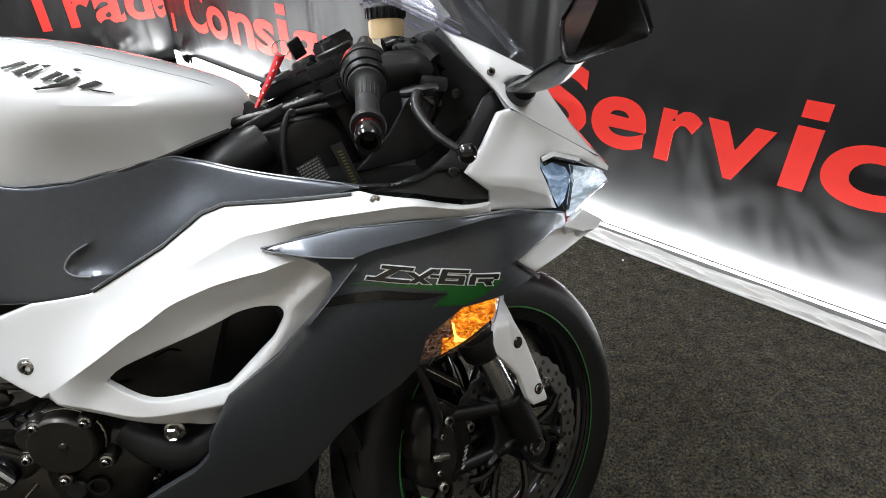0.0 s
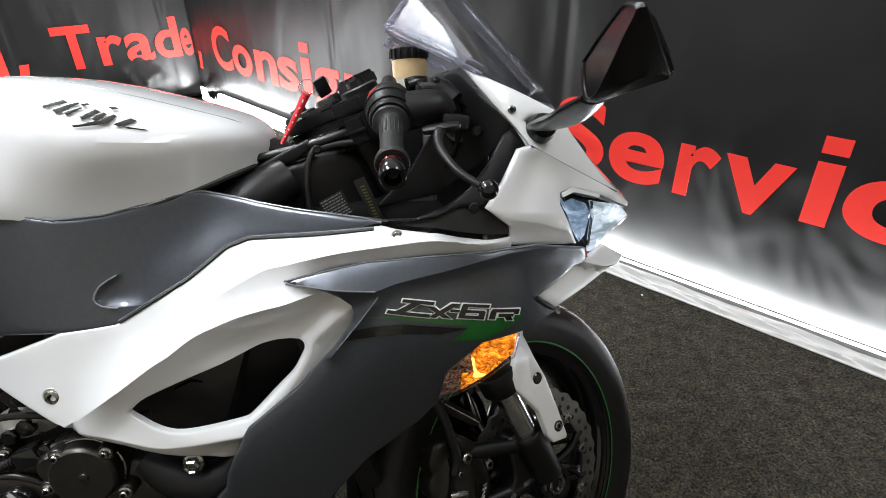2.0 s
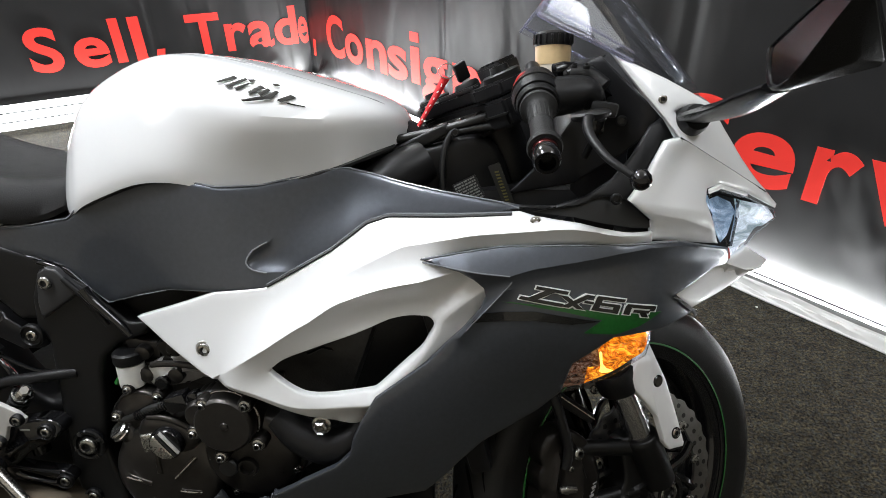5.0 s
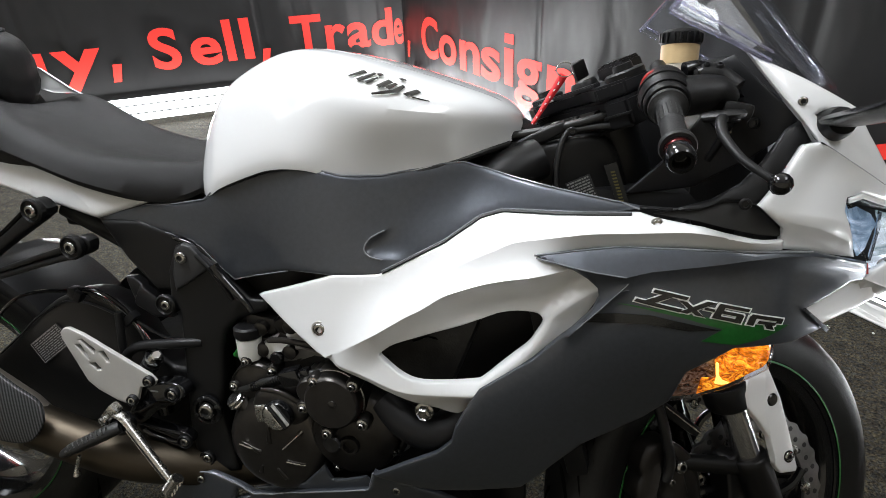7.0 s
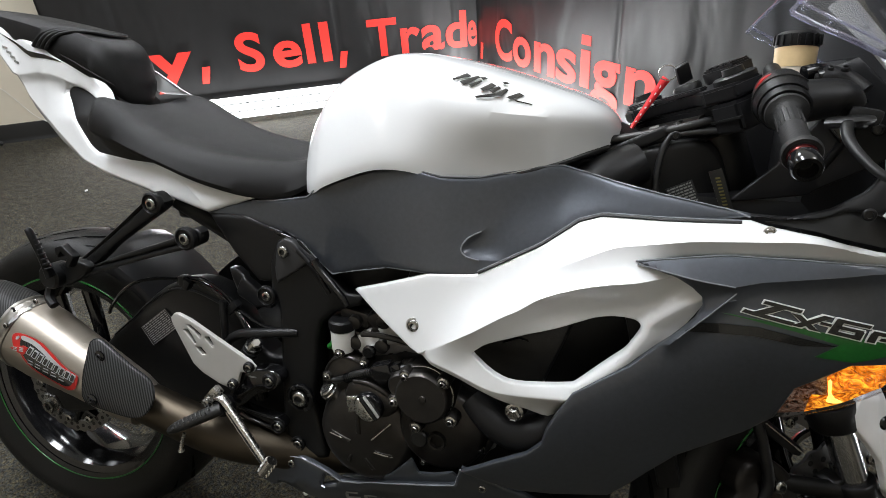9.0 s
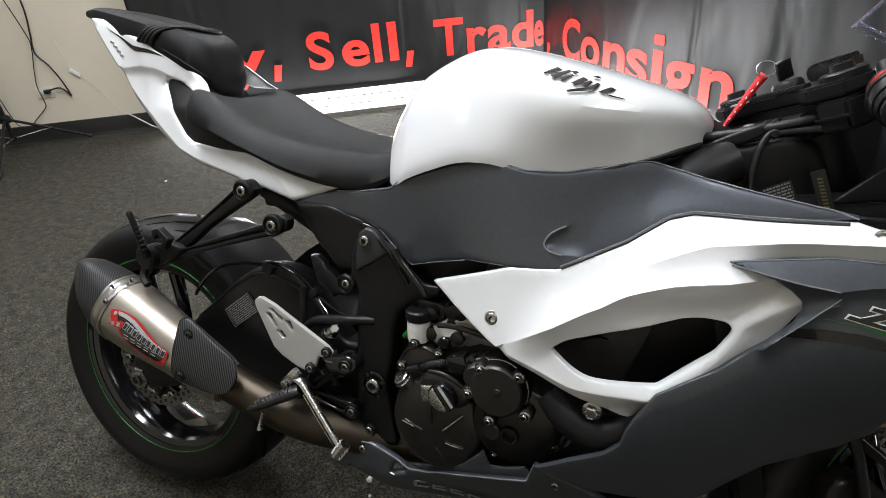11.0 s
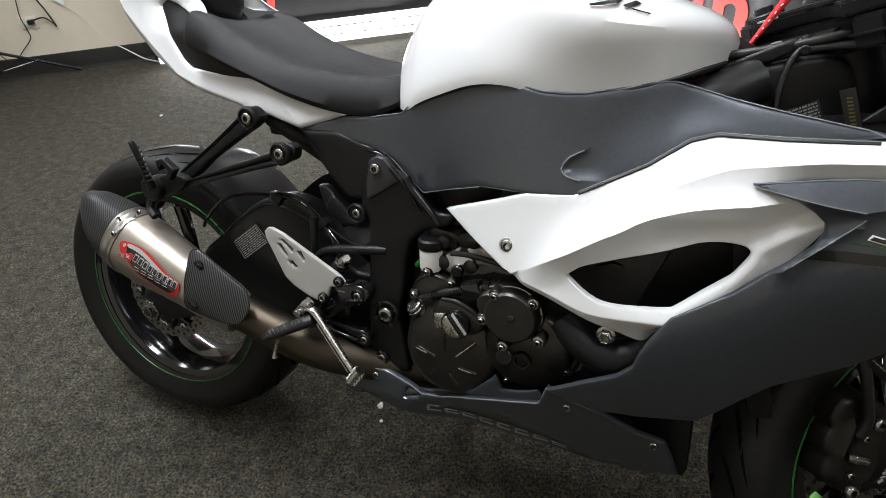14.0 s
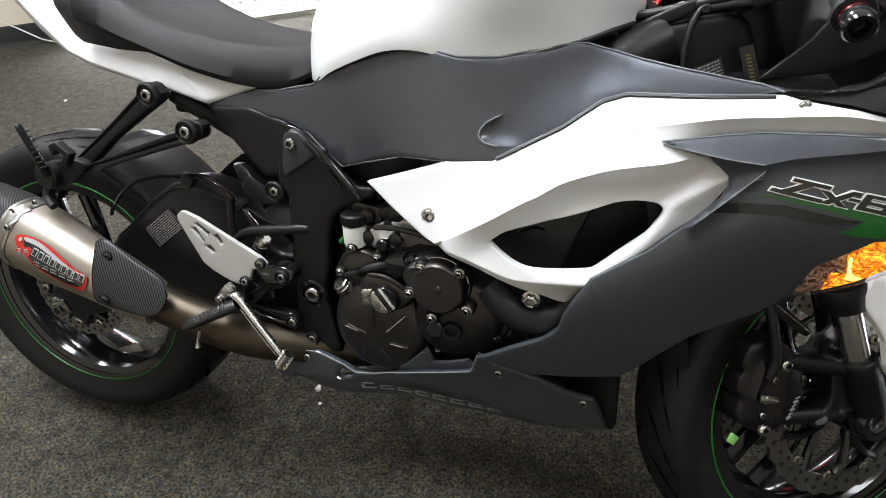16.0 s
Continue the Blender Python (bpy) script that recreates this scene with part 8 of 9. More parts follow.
# ---- cockpit ----
cockpit = new("handlebar")
cockpit.parent = bike
cockpit["label"] = "right clip-on handlebar with grip and brake lever"
G0, G1 = Vector((1.227, -0.185, 0.9085)), Vector((1.225, -0.278, 0.873))
gd = (G1 - G0).normalized()
bar("bar_tube", [G0 - gd * 0.12, G1], 0.010, MATTE, cockpit)
grip = part("grip", lathe([(0, 0.012), (0, 0.0200), (0.003, 0.0208), (0.006, 0.0200), (0.008, 0.0150), (0.012, 0.0125), (0.045, 0.0121), (0.0465, 0.0116), (0.048, 0.0121), (0.083, 0.0124), (0.089, 0.0138), (0.093, 0.0172), (0.097, 0.0178), (0.100, 0.0165), (0.100, 0.009)], G0, gd, 40), GRIP, cockpit, "black rubber grip")
side = gd.cross(Vector((0, 0, 1))).normalized()
up = side.cross(gd)
for k in range(16):
    a = 2 * math.pi * k / 16
    o = side * math.cos(a) + up * math.sin(a)
    part("grip_rib", tube([G0 + gd * 0.018 + o * 0.0122, G0 + gd * 0.044 + o * 0.0120], 0.0008, 1, 6), GRIP, grip)
weight = part("bar_end", lathe([(0, 0.0), (0, 0.0135), (0.010, 0.0122), (0.011, 0.0132), (0.020, 0.0140), (0.027, 0.0136), (0.030, 0.0115), (0.030, 0.0082), (0.025, 0.0074), (0.021, 0.0050), (0.021, 0.0)], G0 + gd * 0.098, gd, 40), GLOSS, cockpit, "gloss black bar-end weight")
part("bar_end_ring", lathe([(0, 0.0125), (0.001, 0.0129), (0.009, 0.0129), (0.010, 0.0125)], G0 + gd * 0.099, gd, 40), mat("dark_red_anodised", (0.09, 0.008, 0.008), 0.2, metal=0.8, grain=0.1), weight)
part("throttle_flange", lathe([(0, 0.012), (0, 0.0235), (0.005, 0.0245), (0.010, 0.0245), (0.013, 0.0225), (0.013, 0.012)], G0 - gd * 0.014, gd, 40), PLASTIC, cockpit)
bm = bmesh.new()
tube([G0 - gd * 0.012, G0 - gd * 0.03, G0 - gd * 0.055], 0.03, 4, 24, bm, radii=[0.026, 0.029, 0.026])
tube([(1.230, -0.160, 0.914), (1.254, -0.158, 0.919), (1.282, -0.158, 0.921), (1.297, -0.160, 0.910)], 0.03, 5, 20, bm, radii=[0.026, 0.026, 0.023, 0.013], flat=0.85)
part("switch_housing", bm, PLASTIC, cockpit, "black throttle and switch housing")
part("housing_seam", tube([G0 - gd * 0.028 + (side * math.cos(a) + up * math.sin(a)) * 0.0292 for a in np.linspace(0, 6.2, 20).tolist()], 0.0009, 2, 6), WIRE, cockpit)
part("start_button", tube([(1.266, -0.182, 0.897), (1.289, -0.192, 0.900), (1.302, -0.190, 0.902)], 0.010, 4, 12, radii=[0.010, 0.012, 0.008], flat=0.55), MATTE, cockpit)
for p, r in (((1.270, -0.148, 0.951), 0.004), ((1.284, -0.146, 0.950), 0.005)):
    screw(cockpit, p, r, PLASTIC, (0, -0.5, 0.85), 1.0, "fitting")
bar("throttle_cable", [(1.285, -0.135, 0.935), (1.305, -0.12, 0.925), (1.315, -0.10, 0.89), (1.30, -0.08, 0.84)], 0.005, PLASTIC, cockpit)
bar("throttle_cable", [(1.28, -0.125, 0.94), (1.30, -0.105, 0.935), (1.318, -0.08, 0.90), (1.31, -0.06, 0.84)], 0.005, PLASTIC, cockpit)
part("kill_switch", tube([(1.2035, -0.150, 0.930), (1.208, -0.152, 0.940), (1.2155, -0.150, 0.9445)], 0.0048, 4, 8, flat=0.6), RED_PLASTIC, cockpit, "red kill switch")
bm = bmesh.new()
tube([(1.262, -0.125, 0.94), (1.285, -0.13, 0.94), (1.305, -0.14, 0.925)], 0.014, 4, 14, bm)
box(bm, (1.302, -0.172, 0.905), (0.03, 0.022, 0.016), pose(0, 0, 0, 0, 10, -15), 0.005)
part("master_cylinder", bm, MATTE, cockpit)
lever = bar("brake_lever", [(1.298, -0.185, 0.897), (1.280, -0.20, 0.897), (1.277, -0.225, 0.882), (1.290, -0.25, 0.862), (1.306, -0.264, 0.850), (1.317, -0.271, 0.843)], 0.006, MATTE, cockpit, [0.006, 0.0062, 0.0052, 0.0045, 0.0042, 0.0045], 0.8, "black brake lever with a ball end")
part("lever_ball", lathe([(-0.011, 0.0), (-0.0095, 0.0055), (-0.0055, 0.0095), (0, 0.011), (0.0055, 0.0095), (0.0095, 0.0055), (0.011, 0.0)], (1.320, -0.273, 0.842), (0, 0, 1), 20), GLOSS, lever)
pot = part("front_reservoir", lathe([(0, 0.0), (0, 0.015), (0.004, 0.018), (0.018, 0.0215), (0.046, 0.0225), (0.046, 0.0)], (1.258, -0.05, 0.933), (0, 0.1, 1), 32), CREAM, bike, "cream brake fluid pot with a black cap")
part("pot_cap", lathe([(0, 0), (0, 0.0235), (0.004, 0.0245), (0.014, 0.0245), (0.018, 0.02), (0.018, 0.0)], (1.258, -0.0455, 0.978), (0, 0.1, 1), 28), PLASTIC, pot)
for k in range(18):
    a = 2 * math.pi * k / 18
    bm = bmesh.new()
    box(bm, (1.258 + 0.0247 * math.cos(a), -0.0455 + 0.0247 * math.sin(a), 0.987), (0.003, 0.003, 0.012), pose(0, 0, 0, 0, 0, math.degrees(a)), 0.0006)
    part("cap_rib", bm, PLASTIC, pot)
part("brake_fluid", lathe([(0.022, 0.0218), (0.022, 0.0224), (0.0455, 0.0231), (0.0455, 0.0222)], (1.258, -0.05, 0.933), (0, 0.1, 1), 32), FLUID, pot, "amber fluid behind the wall of the pot")
part("pot_nozzle", tube([(1.256, -0.052, 0.942), (1.250, -0.057, 0.925), (1.258, -0.07, 0.915)], 0.006, 4, 10), CREAM, pot)
# top yoke, clocks
yoke = new("top_yoke")
yoke.parent = bike
yoke["label"] = "black top yoke with ignition switch and key"
YL, YR = Vector((1.082, 0.095, 0.890)), Vector((1.204, -0.095, 0.934))
_z = (K - (YL - YR).normalized() * K.dot((YL - YR).normalized())).normalized()
_x = (YL - YR).normalized()
YM = Matrix.Translation((YL + YR) / 2) @ Matrix((_x, _z.cross(_x), _z)).transposed().to_4x4()


def yoke_part(name, bm, material=ANOD, parent=None, label=""):
    return part(name, moved(bm, YM), material, parent or yoke, label)


def slab_of(outline, z0, z1, bevel=0.003):
    """An upright prism over an outline in the yoke's own plane."""
    bm = bmesh.new()
    f = bm.faces.new([bm.verts.new((x, y, z0)) for x, y in outline])
    r = bmesh.ops.extrude_face_region(bm, geom=[f])
    bmesh.ops.translate(bm, verts=[v for v in r["geom"] if isinstance(v, bmesh.types.BMVert)], vec=(0, 0, z1 - z0))
    bmesh.ops.bevel(bm, geom=bm.edges[:], offset=bevel, segments=2, affect="EDGES")
    return bm


yoke_part("yoke_plate", slab_of([(-0.115, 0.02), (-0.075, 0.034), (-0.03, 0.012), (0.03, 0.012), (0.075, 0.034), (0.115, 0.02), (0.118, -0.02), (0.08, -0.04), (-0.08, -0.04), (-0.118, -0.02)], -0.008, 0.010))
# dark block added to close a bright gap under the plate
yoke_part("yoke_core", slab_of([(-0.10, 0.016), (0.10, 0.016), (0.10, -0.036), (-0.10, -0.036)], -0.046, -0.009, 0.004), PLASTIC)
yoke_part("yoke_rib", slab_of([(-0.06, 0.02), (0.085, 0.028), (0.085, 0.018), (-0.06, 0.008)], 0.010, 0.015, 0.0015))
for sx in (-1, 1):
    yoke_part("bar_clamp", slab_of([(sx * 0.118, 0.026), (sx * 0.082, 0.034), (sx * 0.070, 0.0), (sx * 0.08, -0.03), (sx * 0.115, -0.03)], -0.048, -0.010, 0.004), ANOD)
    yoke_part("clamp_slot", slab_of([(sx * 0.122, 0.030), (sx * 0.08, 0.0365), (sx * 0.08, 0.033), (sx * 0.122, 0.024)], -0.031, -0.028, 0.0005), WIRE)
for cx in (-0.092, 0.092):
    yoke_part("fork_cap", lathe([(0, 0.0), (0, 0.025), (0.006, 0.025), (0.008, 0.022), (0.008, 0.013), (0.016, 0.012), (0.016, 0.006), (0.011, 0.005), (0.011, 0)], (cx, -0.005, 0.010), (0, 0, 1), 28), MATTE)
yoke_part("sensor_box", slab_of([(-0.085, -0.012), (-0.03, -0.012), (-0.03, -0.045), (-0.085, -0.045)], 0.012, 0.030, 0.003), PLASTIC)
for k in range(4):
    yoke_part("box_rib", slab_of([(-0.08 + k * 0.012, -0.014), (-0.074 + k * 0.012, -0.014), (-0.074 + k * 0.012, -0.043), (-0.08 + k * 0.012, -0.043)], 0.030, 0.032, 0.0006), PLASTIC)
yoke_part("lower_bracket", slab_of([(-0.06, 0.035), (0.11, 0.040), (0.11, 0.0), (-0.06, 0.0)], -0.052, -0.046, 0.002), PLASTIC)
yoke_part("damper_body", tube([(-0.05, 0.02, -0.03), (0.05, 0.022, -0.03), (0.10, 0.022, -0.03)], 0.011, 1, 14), ENGINE)
for k in range(6):
    bm = bmesh.new()
    box(bm, (-0.045 + k * 0.026, 0.034, -0.030 + 0.006 * (k % 2)), (0.014, 0.010, 0.012), bevel=0.003)
    yoke_part("wiring_plug", bm, (CAST, STEEL, PLASTIC, SATIN, PLASTIC, STEEL)[k])
# pale slip painted as a glint on the yoke plate
yoke_part("plate_glint", slab_of([(0.03, 0.030), (0.06, 0.034), (0.06, 0.028), (0.03, 0.024)], 0.010, 0.0125, 0.0008), SATIN)
screw(yoke, YM @ Vector((0.10, 0.012, 0.012)), 0.008, STEEL, _z)
ign = part("ignition_switch", lathe([(0, 0.0), (0, 0.019), (0.016, 0.019), (0.020, 0.016), (0.020, 0.009), (0.015, 0.008), (0.015, 0)], (1.150, 0.0, 0.917), K, 32), MATTE, yoke)
bm = bmesh.new()
box(bm, (1.137, 0.0, 0.950), (0.020, 0.008, 0.026), pose(0, 0, 0, 8, -28, 25), 0.003)
part("key_head", bm, PLASTIC, ign, "black key head")
part("key_ring", tube([Vector((1.117, 0.0, 0.951)) + Vector((0.012 * math.cos(a), 0.005 * math.sin(a), 0.010 * math.sin(a))) for a in np.linspace(0, 6.2, 14).tolist()], 0.0008, 3, 6), STEEL, ign)
fob = bmesh.new()
rows = []
for t in np.linspace(0, 1, 12).tolist():
    x, z = 1.116 - 0.050 * t, 0.944 - 0.085 * t
    y = 0.0 - 0.012 * t + 0.004 * math.sin(t * 5)
    rows.append([(x - 0.0050 + 0.0042 * t, y, z + 0.003 - 0.002 * t), (x, y - 0.001, z), (x + 0.0050 - 0.0042 * t, y, z - 0.003 + 0.002 * t)])
grid(fob, rows)
ribbon = part("key_ribbon", fob, RED, yoke, "red woven key ribbon with white print")
ribbon.modifiers.new("thickness", "SOLIDIFY").thickness = 0.0015
for i in range(7):
    t = 0.14 + i * 0.11
    bm = bmesh.new()
    box(bm, (1.116 - 0.050 * t, -0.0035 - 0.012 * t + 0.004 * math.sin(t * 5), 0.944 - 0.085 * t), (0.0016, 0.0006, 0.0046 - 0.003 * t), pose(0, 0, 0, 0, 20 + 24 * (i % 2), 0))
    part("ribbon_print", bm, MILKY, ribbon)
bm = bmesh.new()
box(bm, (1.318, 0.02, 0.935), (0.03, 0.15, 0.06), pose(0, 0, 0, 0, -38, 0), 0.01)
clocks = part("instrument_cluster", bm, PLASTIC, bike, "black instrument cluster")
part("display", moved(panel([(-0.03, -0.06), (0.03, -0.06), (0.03, 0.06), (-0.03, 0.06)], 0, 0.002, 0.05, 0, smooth=1), Matrix.Translation((1.304, 0.02, 0.948)) @ pose(0, 0, 0, 90, -38, 0)), GLOSS, clocks)
# pale slips painted as glints on the side of the cluster
for k, (x, z) in enumerate(((1.292, 0.925), (1.300, 0.916), (1.296, 0.939))):
    bm = bmesh.new()
    box(bm, (x, -0.105, z), (0.004, 0.003, 0.011), pose(0, 0, 0, 0, -38, 0), 0.0008)
    part("cluster_glint", bm, SATIN, clocks)
part("cluster_side", panel([(1.268, 0.915), (1.300, 0.955), (1.335, 0.925), (1.345, 0.880), (1.310, 0.868)], -0.098, 0.006, 0.012, 0.003, smooth=1, folds=[([(1.275, 0.900), (1.31, 0.930), (1.34, 0.905)], -0.006, 0.008, 0.008)]), GLOSS, clocks, "gloss black cluster side")
for k in range(2):
    pts = [(1.262 + 0.012 * k, -0.128, 0.950 - 0.004 * k), (1.276 + 0.012 * k, -0.118, 0.951 - 0.004 * k), (1.288 + 0.012 * k, -0.108, 0.943 - 0.006 * k), (1.296 + 0.012 * k, -0.10, 0.925 - 0.006 * k), (1.30 + 0.010 * k, -0.09, 0.89)]
    lead = bar("cable", pts, 0.0048, WIRE, cockpit)
    part("cable_boot", tube([Vector(pts[0]) + Vector((-0.012, -0.004, -0.003)), pts[0], pts[1]], 0.008, 3, 12, radii=[0.0085, 0.0080, 0.0055]), GLOSS, lead)
# frame head, cable, labels under the bars
spar = part("frame_spar", panel([(0.99, 0.80), (1.046, 0.842), (1.076, 0.850), (1.106, 0.856), (1.137, 0.864), (1.174, 0.865), (1.196, 0.836), (1.215, 0.77), (1.2, 0.72), (1.05, 0.72)], lambda q: -0.055 - 0.18 * np.maximum(0, 0.80 - q[:, 1]) - 0.02 * np.cos((q[:, 0] - 1.1) * 14), 0.03, 0.012, 0.01, smooth=2), MATTE, bike, "matte black frame spar")
lab = part("warning_label", panel([(1.126, 0.802), (1.157, 0.817), (1.172, 0.785), (1.140, 0.775)], -0.078, 0.001, 0.03, 0, smooth=1), LABEL, spar, "dark label with rows of pale print")
print_lines(lab, (1.126, 0.8015), (0.03, 0.0145), (0.0145, -0.029), 8, LABEL_TEXT, -0.0795, 0.0011, 8)
vin = part("number_plate_strip", panel([(1.174, 0.829), (1.189, 0.834), (1.214, 0.770), (1.199, 0.768)], -0.086, 0.001, 0.03, 0, smooth=1), WIRE, spar, "black strip with a stamped row of yellow bars")
for i in range(12):
    t = i / 12.5
    x, z = 1.186 + 0.020 * t, 0.822 - 0.052 * t
    part("stamped_bar", panel([(x - 0.0035, z), (x + 0.002, z + 0.0012), (x + 0.0028, z - 0.0008), (x - 0.0026, z - 0.002)], -0.0872, 0.0006, 0.02, 0, smooth=1), YELLOW, vin)
bar("vent_hose", [(1.128, -0.07, 0.875), (1.118, -0.075, 0.855), (1.113, -0.08, 0.82), (1.115, -0.085, 0.79)], 0.0042, WIRE, spar)
bar("intake_duct", [(1.02, -0.10, 0.79), (1.05, -0.09, 0.815), (1.09, -0.07, 0.835)], 0.03, MATTE, bike, [0.034, 0.032, 0.028], label="black ribbed intake duct")
part("tank_trim", panel([(0.995, 0.842), (1.05, 0.853), (1.09, 0.872), (1.12, 0.885), (1.125, 0.872), (1.10, 0.858), (1.06, 0.842)], -0.075, 0.02, 0.01, 0.004, smooth=1), PLASTIC, bike)
bar("loom", [(1.05, -0.06, 0.862), (1.10, -0.065, 0.872), (1.15, -0.07, 0.885), (1.20, -0.06, 0.90)], 0.006, WIRE, bike)
bar("loom", [(1.09, -0.065, 0.858), (1.14, -0.07, 0.874), (1.19, -0.07, 0.88)], 0.005, WIRE, bike)
screw(bike, (1.131, -0.078, 0.872), 0.007, PLASTIC)
# black inner panels beside the cockpit
# far-side sheet added to block a bright gap seen past the lever
part("cockpit_panel", panel([(1.20, 0.79), (1.29, 0.80), (1.378, 0.892), (1.312, 0.965), (1.25, 0.93), (1.22, 0.85)], 0.12, 0.004, 0.03, 0.003, smooth=1), PLASTIC, bike, "black textured cockpit panel")
# far-side sheet added so the white inside of the nose reads dark
part("inner_panel", panel([(1.18, 0.74), (1.42, 0.75), (1.44, 0.80), (1.42, 0.88), (1.33, 0.945), (1.28, 0.86), (1.18, 0.80)], lambda q: flank(q) + 0.03, 0.004, 0.02, 0, smooth=1, mirror=True), PLASTIC, bike, "black inner fairing panel")
inner = part("inner_panel", panel([(1.205, 0.797), (1.25, 0.797), (1.285, 0.808), (1.315, 0.826), (1.338, 0.85), (1.362, 0.884), (1.377, 0.893), (1.391, 0.87), (1.377, 0.866), (1.354, 0.831), (1.333, 0.803), (1.318, 0.807), (1.301, 0.807), (1.275, 0.797), (1.246, 0.794), (1.21, 0.793)], lambda q: flank(q) + 0.011, 0.003, 0.008, 0.004, smooth=1), PLASTIC, bike, "black inner fairing panel")
part("intake_mouth", panel([(1.226, 0.789), (1.274, 0.784), (1.297, 0.779), (1.336, 0.772), (1.359, 0.770), (1.365, 0.773), (1.332, 0.803), (1.318, 0.806), (1.301, 0.806), (1.275, 0.796), (1.246, 0.793)], lambda q: flank(q) + 0.018, 0.003, 0.01, 0, smooth=1), WIRE, bike, "black air intake mouth")
screw(inner, (1.318, float(flank((1.318, 0.806))[0]) + 0.006, 0.806), 0.008, MATTE)
part("cockpit_panel", panel([(1.20, 0.79), (1.29, 0.805), (1.34, 0.848), (1.378, 0.892), (1.335, 0.938), (1.312, 0.965), (1.29, 0.955), (1.29, 0.90), (1.25, 0.84)], lambda q: -0.135 + 0.9 * np.clip(1.36 - q[:, 0], 0, 0.06), 0.004, 0.012, 0.003, smooth=1), PLASTIC, bike, "black textured cockpit panel")
screw(bike, (1.335, -0.118, 0.888), 0.008, MATTE)
# dark blocks added to plug bright gaps below the cockpit
for at, size in (((1.22, 0.02, 0.74), (0.26, 0.2, 0.12)), ((1.32, 0.02, 0.83), (0.08, 0.2, 0.14)), ((1.13, 0.06, 0.80), (0.20, 0.14, 0.12))):
    bm = bmesh.new()
    box(bm, at, size, bevel=0.02)
    part("inner_duct", bm, MATTE, bike)
part("steering_head", tube([(1.255, 0, 0.70), (1.175, 0, 0.90)], 0.035, 1, 18), MATTE, bike)


# ---- loose things in the room ----
def tripod(hub, feet, top):
    base = new("tripod")
    base.location = (hub[0], hub[1], 0)
    h = Vector((0, 0, hub[2]))
    part("column", tube([h + Vector((0, 0, -0.16)), h, Vector(top) - Vector((hub[0], hub[1], 0))], 0.015, 1, 12, radii=[0.013, 0.015, 0.015]), PLASTIC, base)
    part("collar", lathe([(0, 0.0), (0, 0.034), (0.012, 0.038), (0.04, 0.036), (0.055, 0.022), (0.055, 0)], h + Vector((0, 0, -0.03)), (0, 0, 1), 16), PLASTIC, base)
    part("lower_collar", lathe([(0, 0.0), (0, 0.022), (0.03, 0.022), (0.03, 0)], h + Vector((0, 0, -0.16)), (0, 0, 1), 14), PLASTIC, base)
    for f in feet:
        foot = Vector((f[0] - hub[0], f[1] - hub[1], 0.012))
        leg = part("leg", tube([h, h.lerp(foot, 0.97)], 0.010, 1, 10), PLASTIC, base)
        part("rubber_foot", tube([h.lerp(foot, 0.94), foot], 0.014, 1, 10), GRIP, leg)
        part("leg_brace", tube([h + Vector((0, 0, -0.145)), h.lerp(foot, 0.5)], 0.005, 1, 8), STEEL, leg)
        part("brace_pin", lathe([(-0.012, 0.0), (-0.012, 0.008), (0.012, 0.008), (0.012, 0.0)], h.lerp(foot, 0.5), (0, 1, 0), 10), STEEL, leg)
    return tagged(base, "black folding light-stand tripod by the wall", "tripod")


tripod((-3.44, 1.64, 0.242), [(-2.945, 1.195), (-3.146, 2.016), (-3.94, 1.52)], (-3.50, 1.66, 1.5))

WB = M1 @ Matrix.Translation((0, 0.16, 0))


def on_wall(s, z, y=0.0):
    return WB @ Vector((s, y, z))


outlet = new("wall_outlet")
outlet.matrix_world = WB @ Matrix.Translation((-3.735, 0, 0.352))
bm = bmesh.new()
box(bm, (0, -0.004, 0), (0.125, 0.008, 0.08), bevel=0.003)
part("cover_plate", bm, CREAM, outlet)
for dx in (-0.022, 0.022):
    bm = bmesh.new()
    box(bm, (dx, -0.009, 0), (0.034, 0.004, 0.03), bevel=0.002)
    sock = part("socket", bm, MILKY, outlet)
    for dz in (-0.006, 0.006):
        bm = bmesh.new()
        box(bm, (dx, -0.0115, dz), (0.009, 0.001, 0.002))
        part("slot", bm, WIRE, sock)
tagged(outlet, "cream wall outlet with a black plug in it", "outlet")
plug = new("power_cord")
bm = bmesh.new()
c = on_wall(-3.705, 0.358, -0.03)
box(bm, c, (0.035, 0.04, 0.03), Matrix.Rotation(ANGLE_1, 4, "Z"), 0.006)
part("plug", bm, WIRE, plug)
part("cord", tube([on_wall(-3.69, 0.365, -0.04), on_wall(-3.616, 0.377, -0.03), on_wall(-3.575, 0.348, -0.03), on_wall(-3.552, 0.312, -0.03), on_wall(-3.555, 0.325, -0.028), on_wall(-3.563, 0.359, -0.025), on_wall(-3.589, 0.443, -0.02), on_wall(-3.629, 0.538, -0.02), on_wall(-3.680, 0.61, -0.02), on_wall(-3.684, 0.666, -0.02), on_wall(-3.662, 0.775, -0.02), on_wall(-3.64, 0.95, -0.02), on_wall(-3.66, 1.3, -0.02)], 0.0055, 6, 8), WIRE, plug)
tagged(plug, "black power cord plugged into the wall outlet", "cord")
cord = new("lamp_cord")
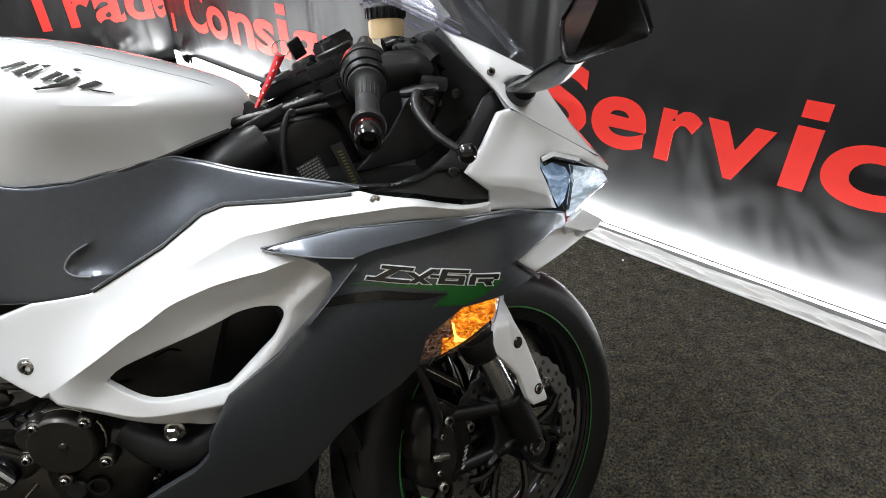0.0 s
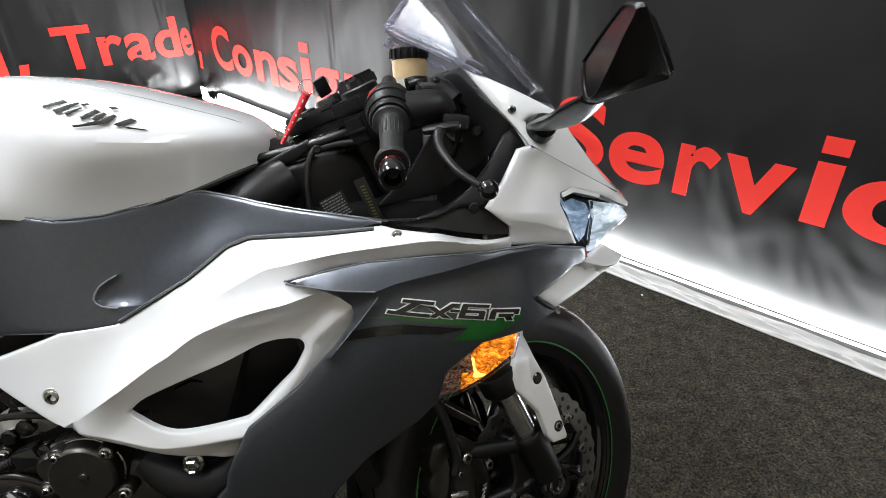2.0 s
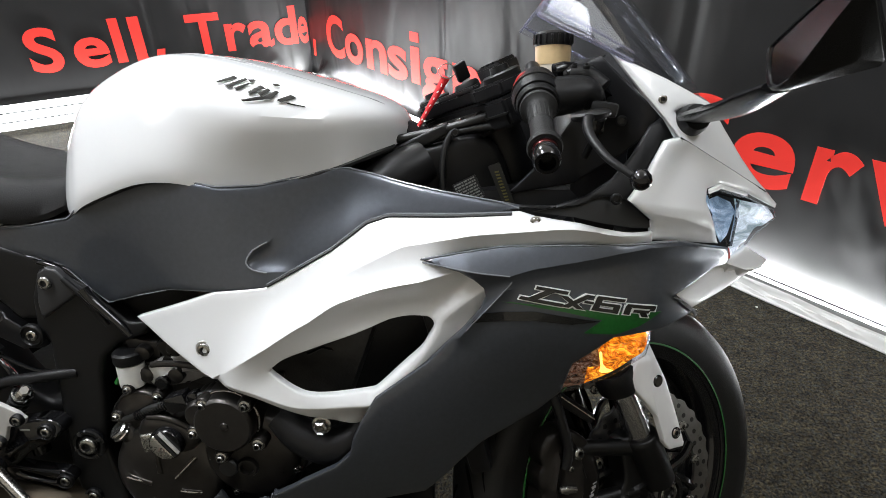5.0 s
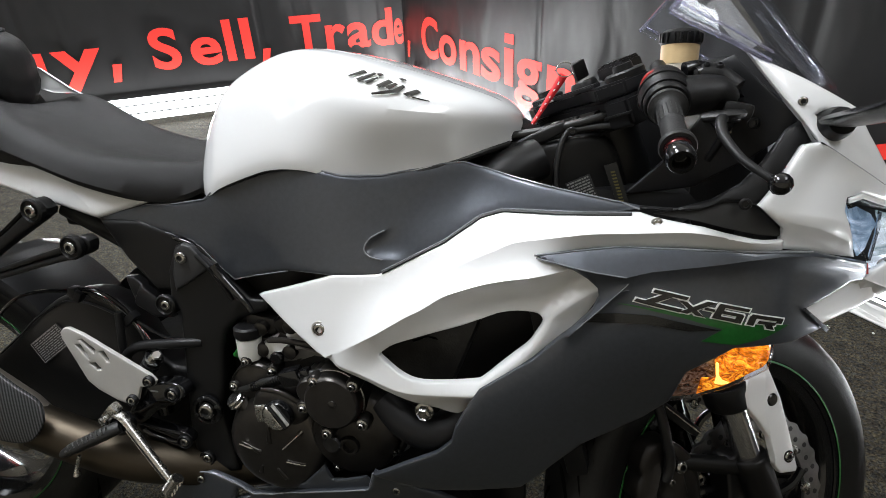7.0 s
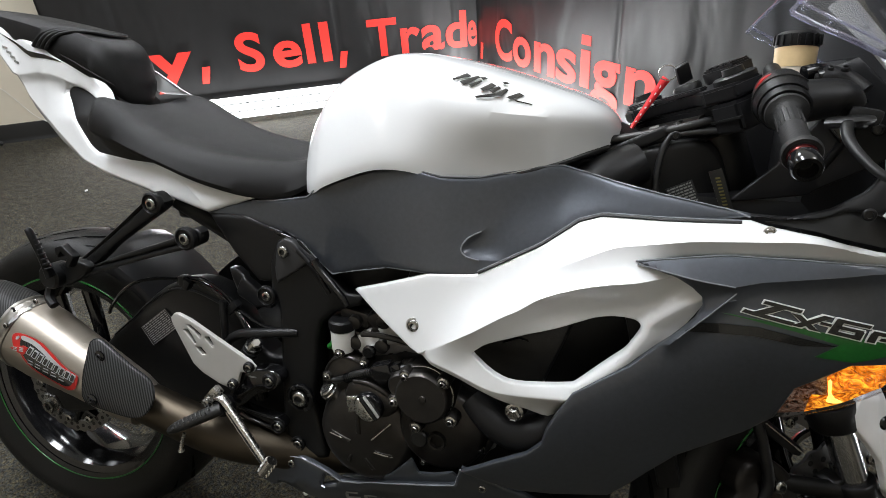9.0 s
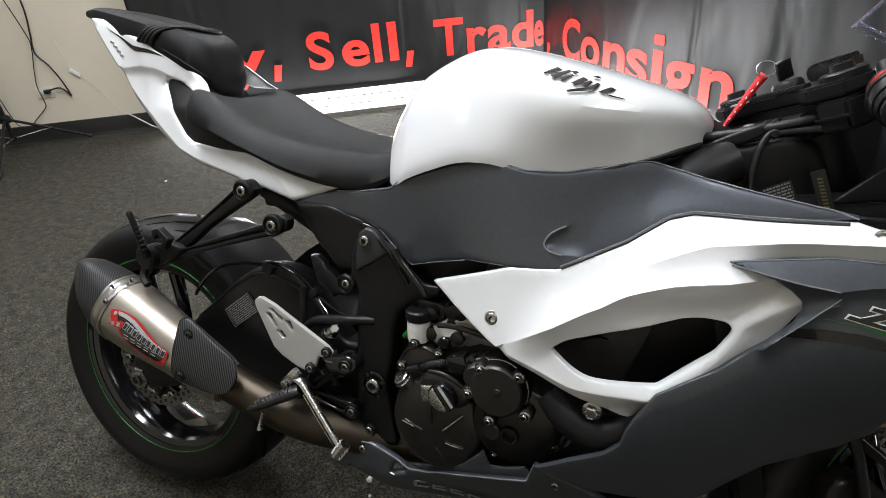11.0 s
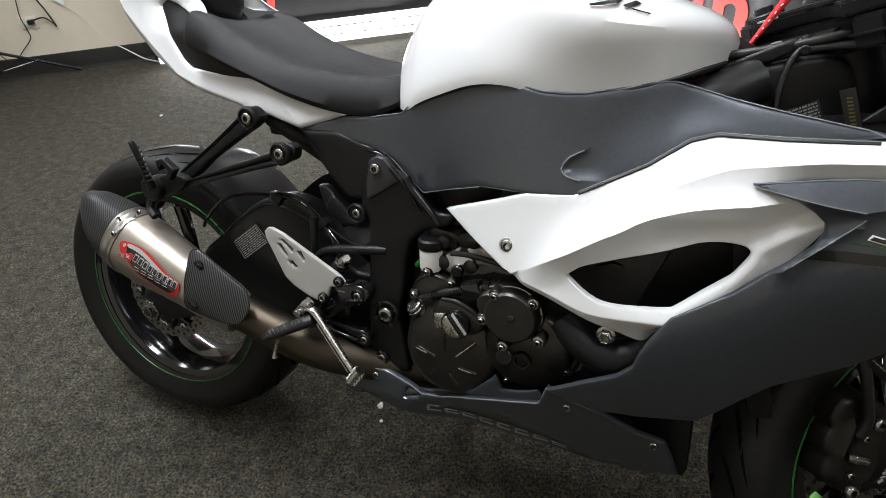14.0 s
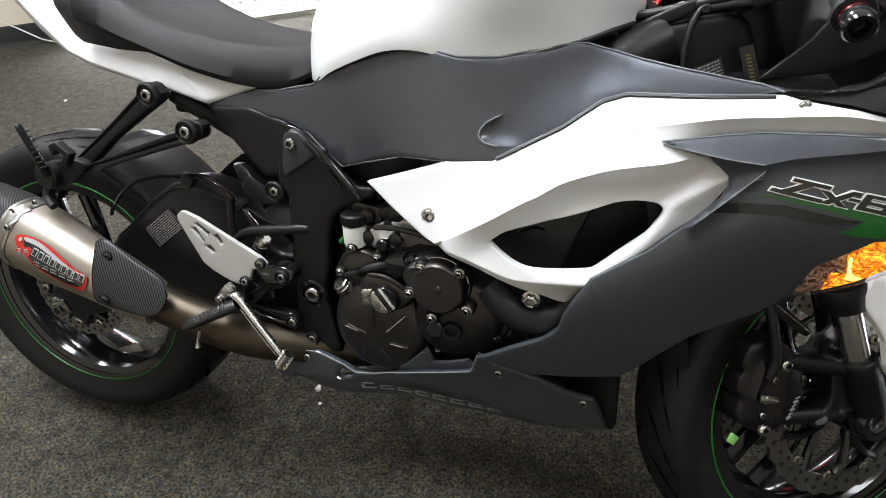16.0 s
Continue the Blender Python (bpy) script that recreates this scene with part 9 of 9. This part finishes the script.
part("cord", tube([on_wall(-3.76, 1.05, -0.02), on_wall(-3.698, 0.779, -0.02), on_wall(-3.688, 0.677, -0.026), on_wall(-3.736, 0.518, -0.02), on_wall(-3.755, 0.402, -0.035), on_wall(-3.751, 0.299, -0.03), on_wall(-3.765, 0.247, -0.02), on_wall(-3.855, 0.173, -0.02), on_wall(-3.917, 0.118, -0.05), on_wall(-3.983, 0.146, -0.05), on_wall(-4.008, 0.226, -0.05), on_wall(-4.032, 0.393, -0.05), on_wall(-4.01, 0.607, -0.05), on_wall(-4.0, 0.9, -0.05)], 0.0032, 6, 8), WIRE, cord)
tagged(cord, "thin black cord hanging down the beige wall", "cord")
white = new("white_cord")
part("cord", tube([on_wall(-3.53, 0.70, -0.01), on_wall(-3.507, 0.59, -0.012), on_wall(-3.489, 0.491, -0.012), on_wall(-3.458, 0.448, -0.012), on_wall(-3.364, 0.344, -0.012), on_wall(-3.261, 0.178, -0.012), on_wall(-3.20, 0.128, -0.02)], 0.0015, 6, 6), MILKY, white)
part("flex", tube([on_wall(-3.20, 0.128, -0.022), on_wall(-3.167, 0.108, -0.03), on_wall(-3.10, 0.06, -0.04), on_wall(-3.04, 0.025, -0.06), on_wall(-2.94, 0.008, -0.12), on_wall(-2.85, 0.006, -0.2)], 0.005, 6, 8), MILKY, white)
bm = bmesh.new()
box(bm, on_wall(-3.475, 0.468, -0.015), (0.075, 0.012, 0.026), Matrix.Rotation(ANGLE_1, 4, "Z") @ pose(0, 0, 0, 0, 40, 0), 0.004)
part("cord_switch", bm, MILKY, white)
tagged(white, "thin white cord with an inline switch on the wall", "cord")


def lint(x, y, s, seed):
    bm = bmesh.new()
    bmesh.ops.create_icosphere(bm, subdivisions=2, radius=s)
    for v in bm.verts:
        v.co *= 1 + 0.5 * noise.noise(v.co * 120 + Vector((seed, 0, 0)))
        v.co.z = v.co.z * 0.5 + s * 0.4
    ob = put("lint", bm, MILKY)
    ob.location = (x, y, 0)
    return tagged(ob, "small pale crumb of lint on the carpet", "lint", group="crumbs on the carpet")


lint(-1.74, 1.42, 0.009, 1), lint(0.437, 0.008, 0.008, 2), lint(0.46, -0.03, 0.004, 3), lint(-1.2, 1.05, 0.005, 4), lint(2.06, 0.86, 0.004, 5)
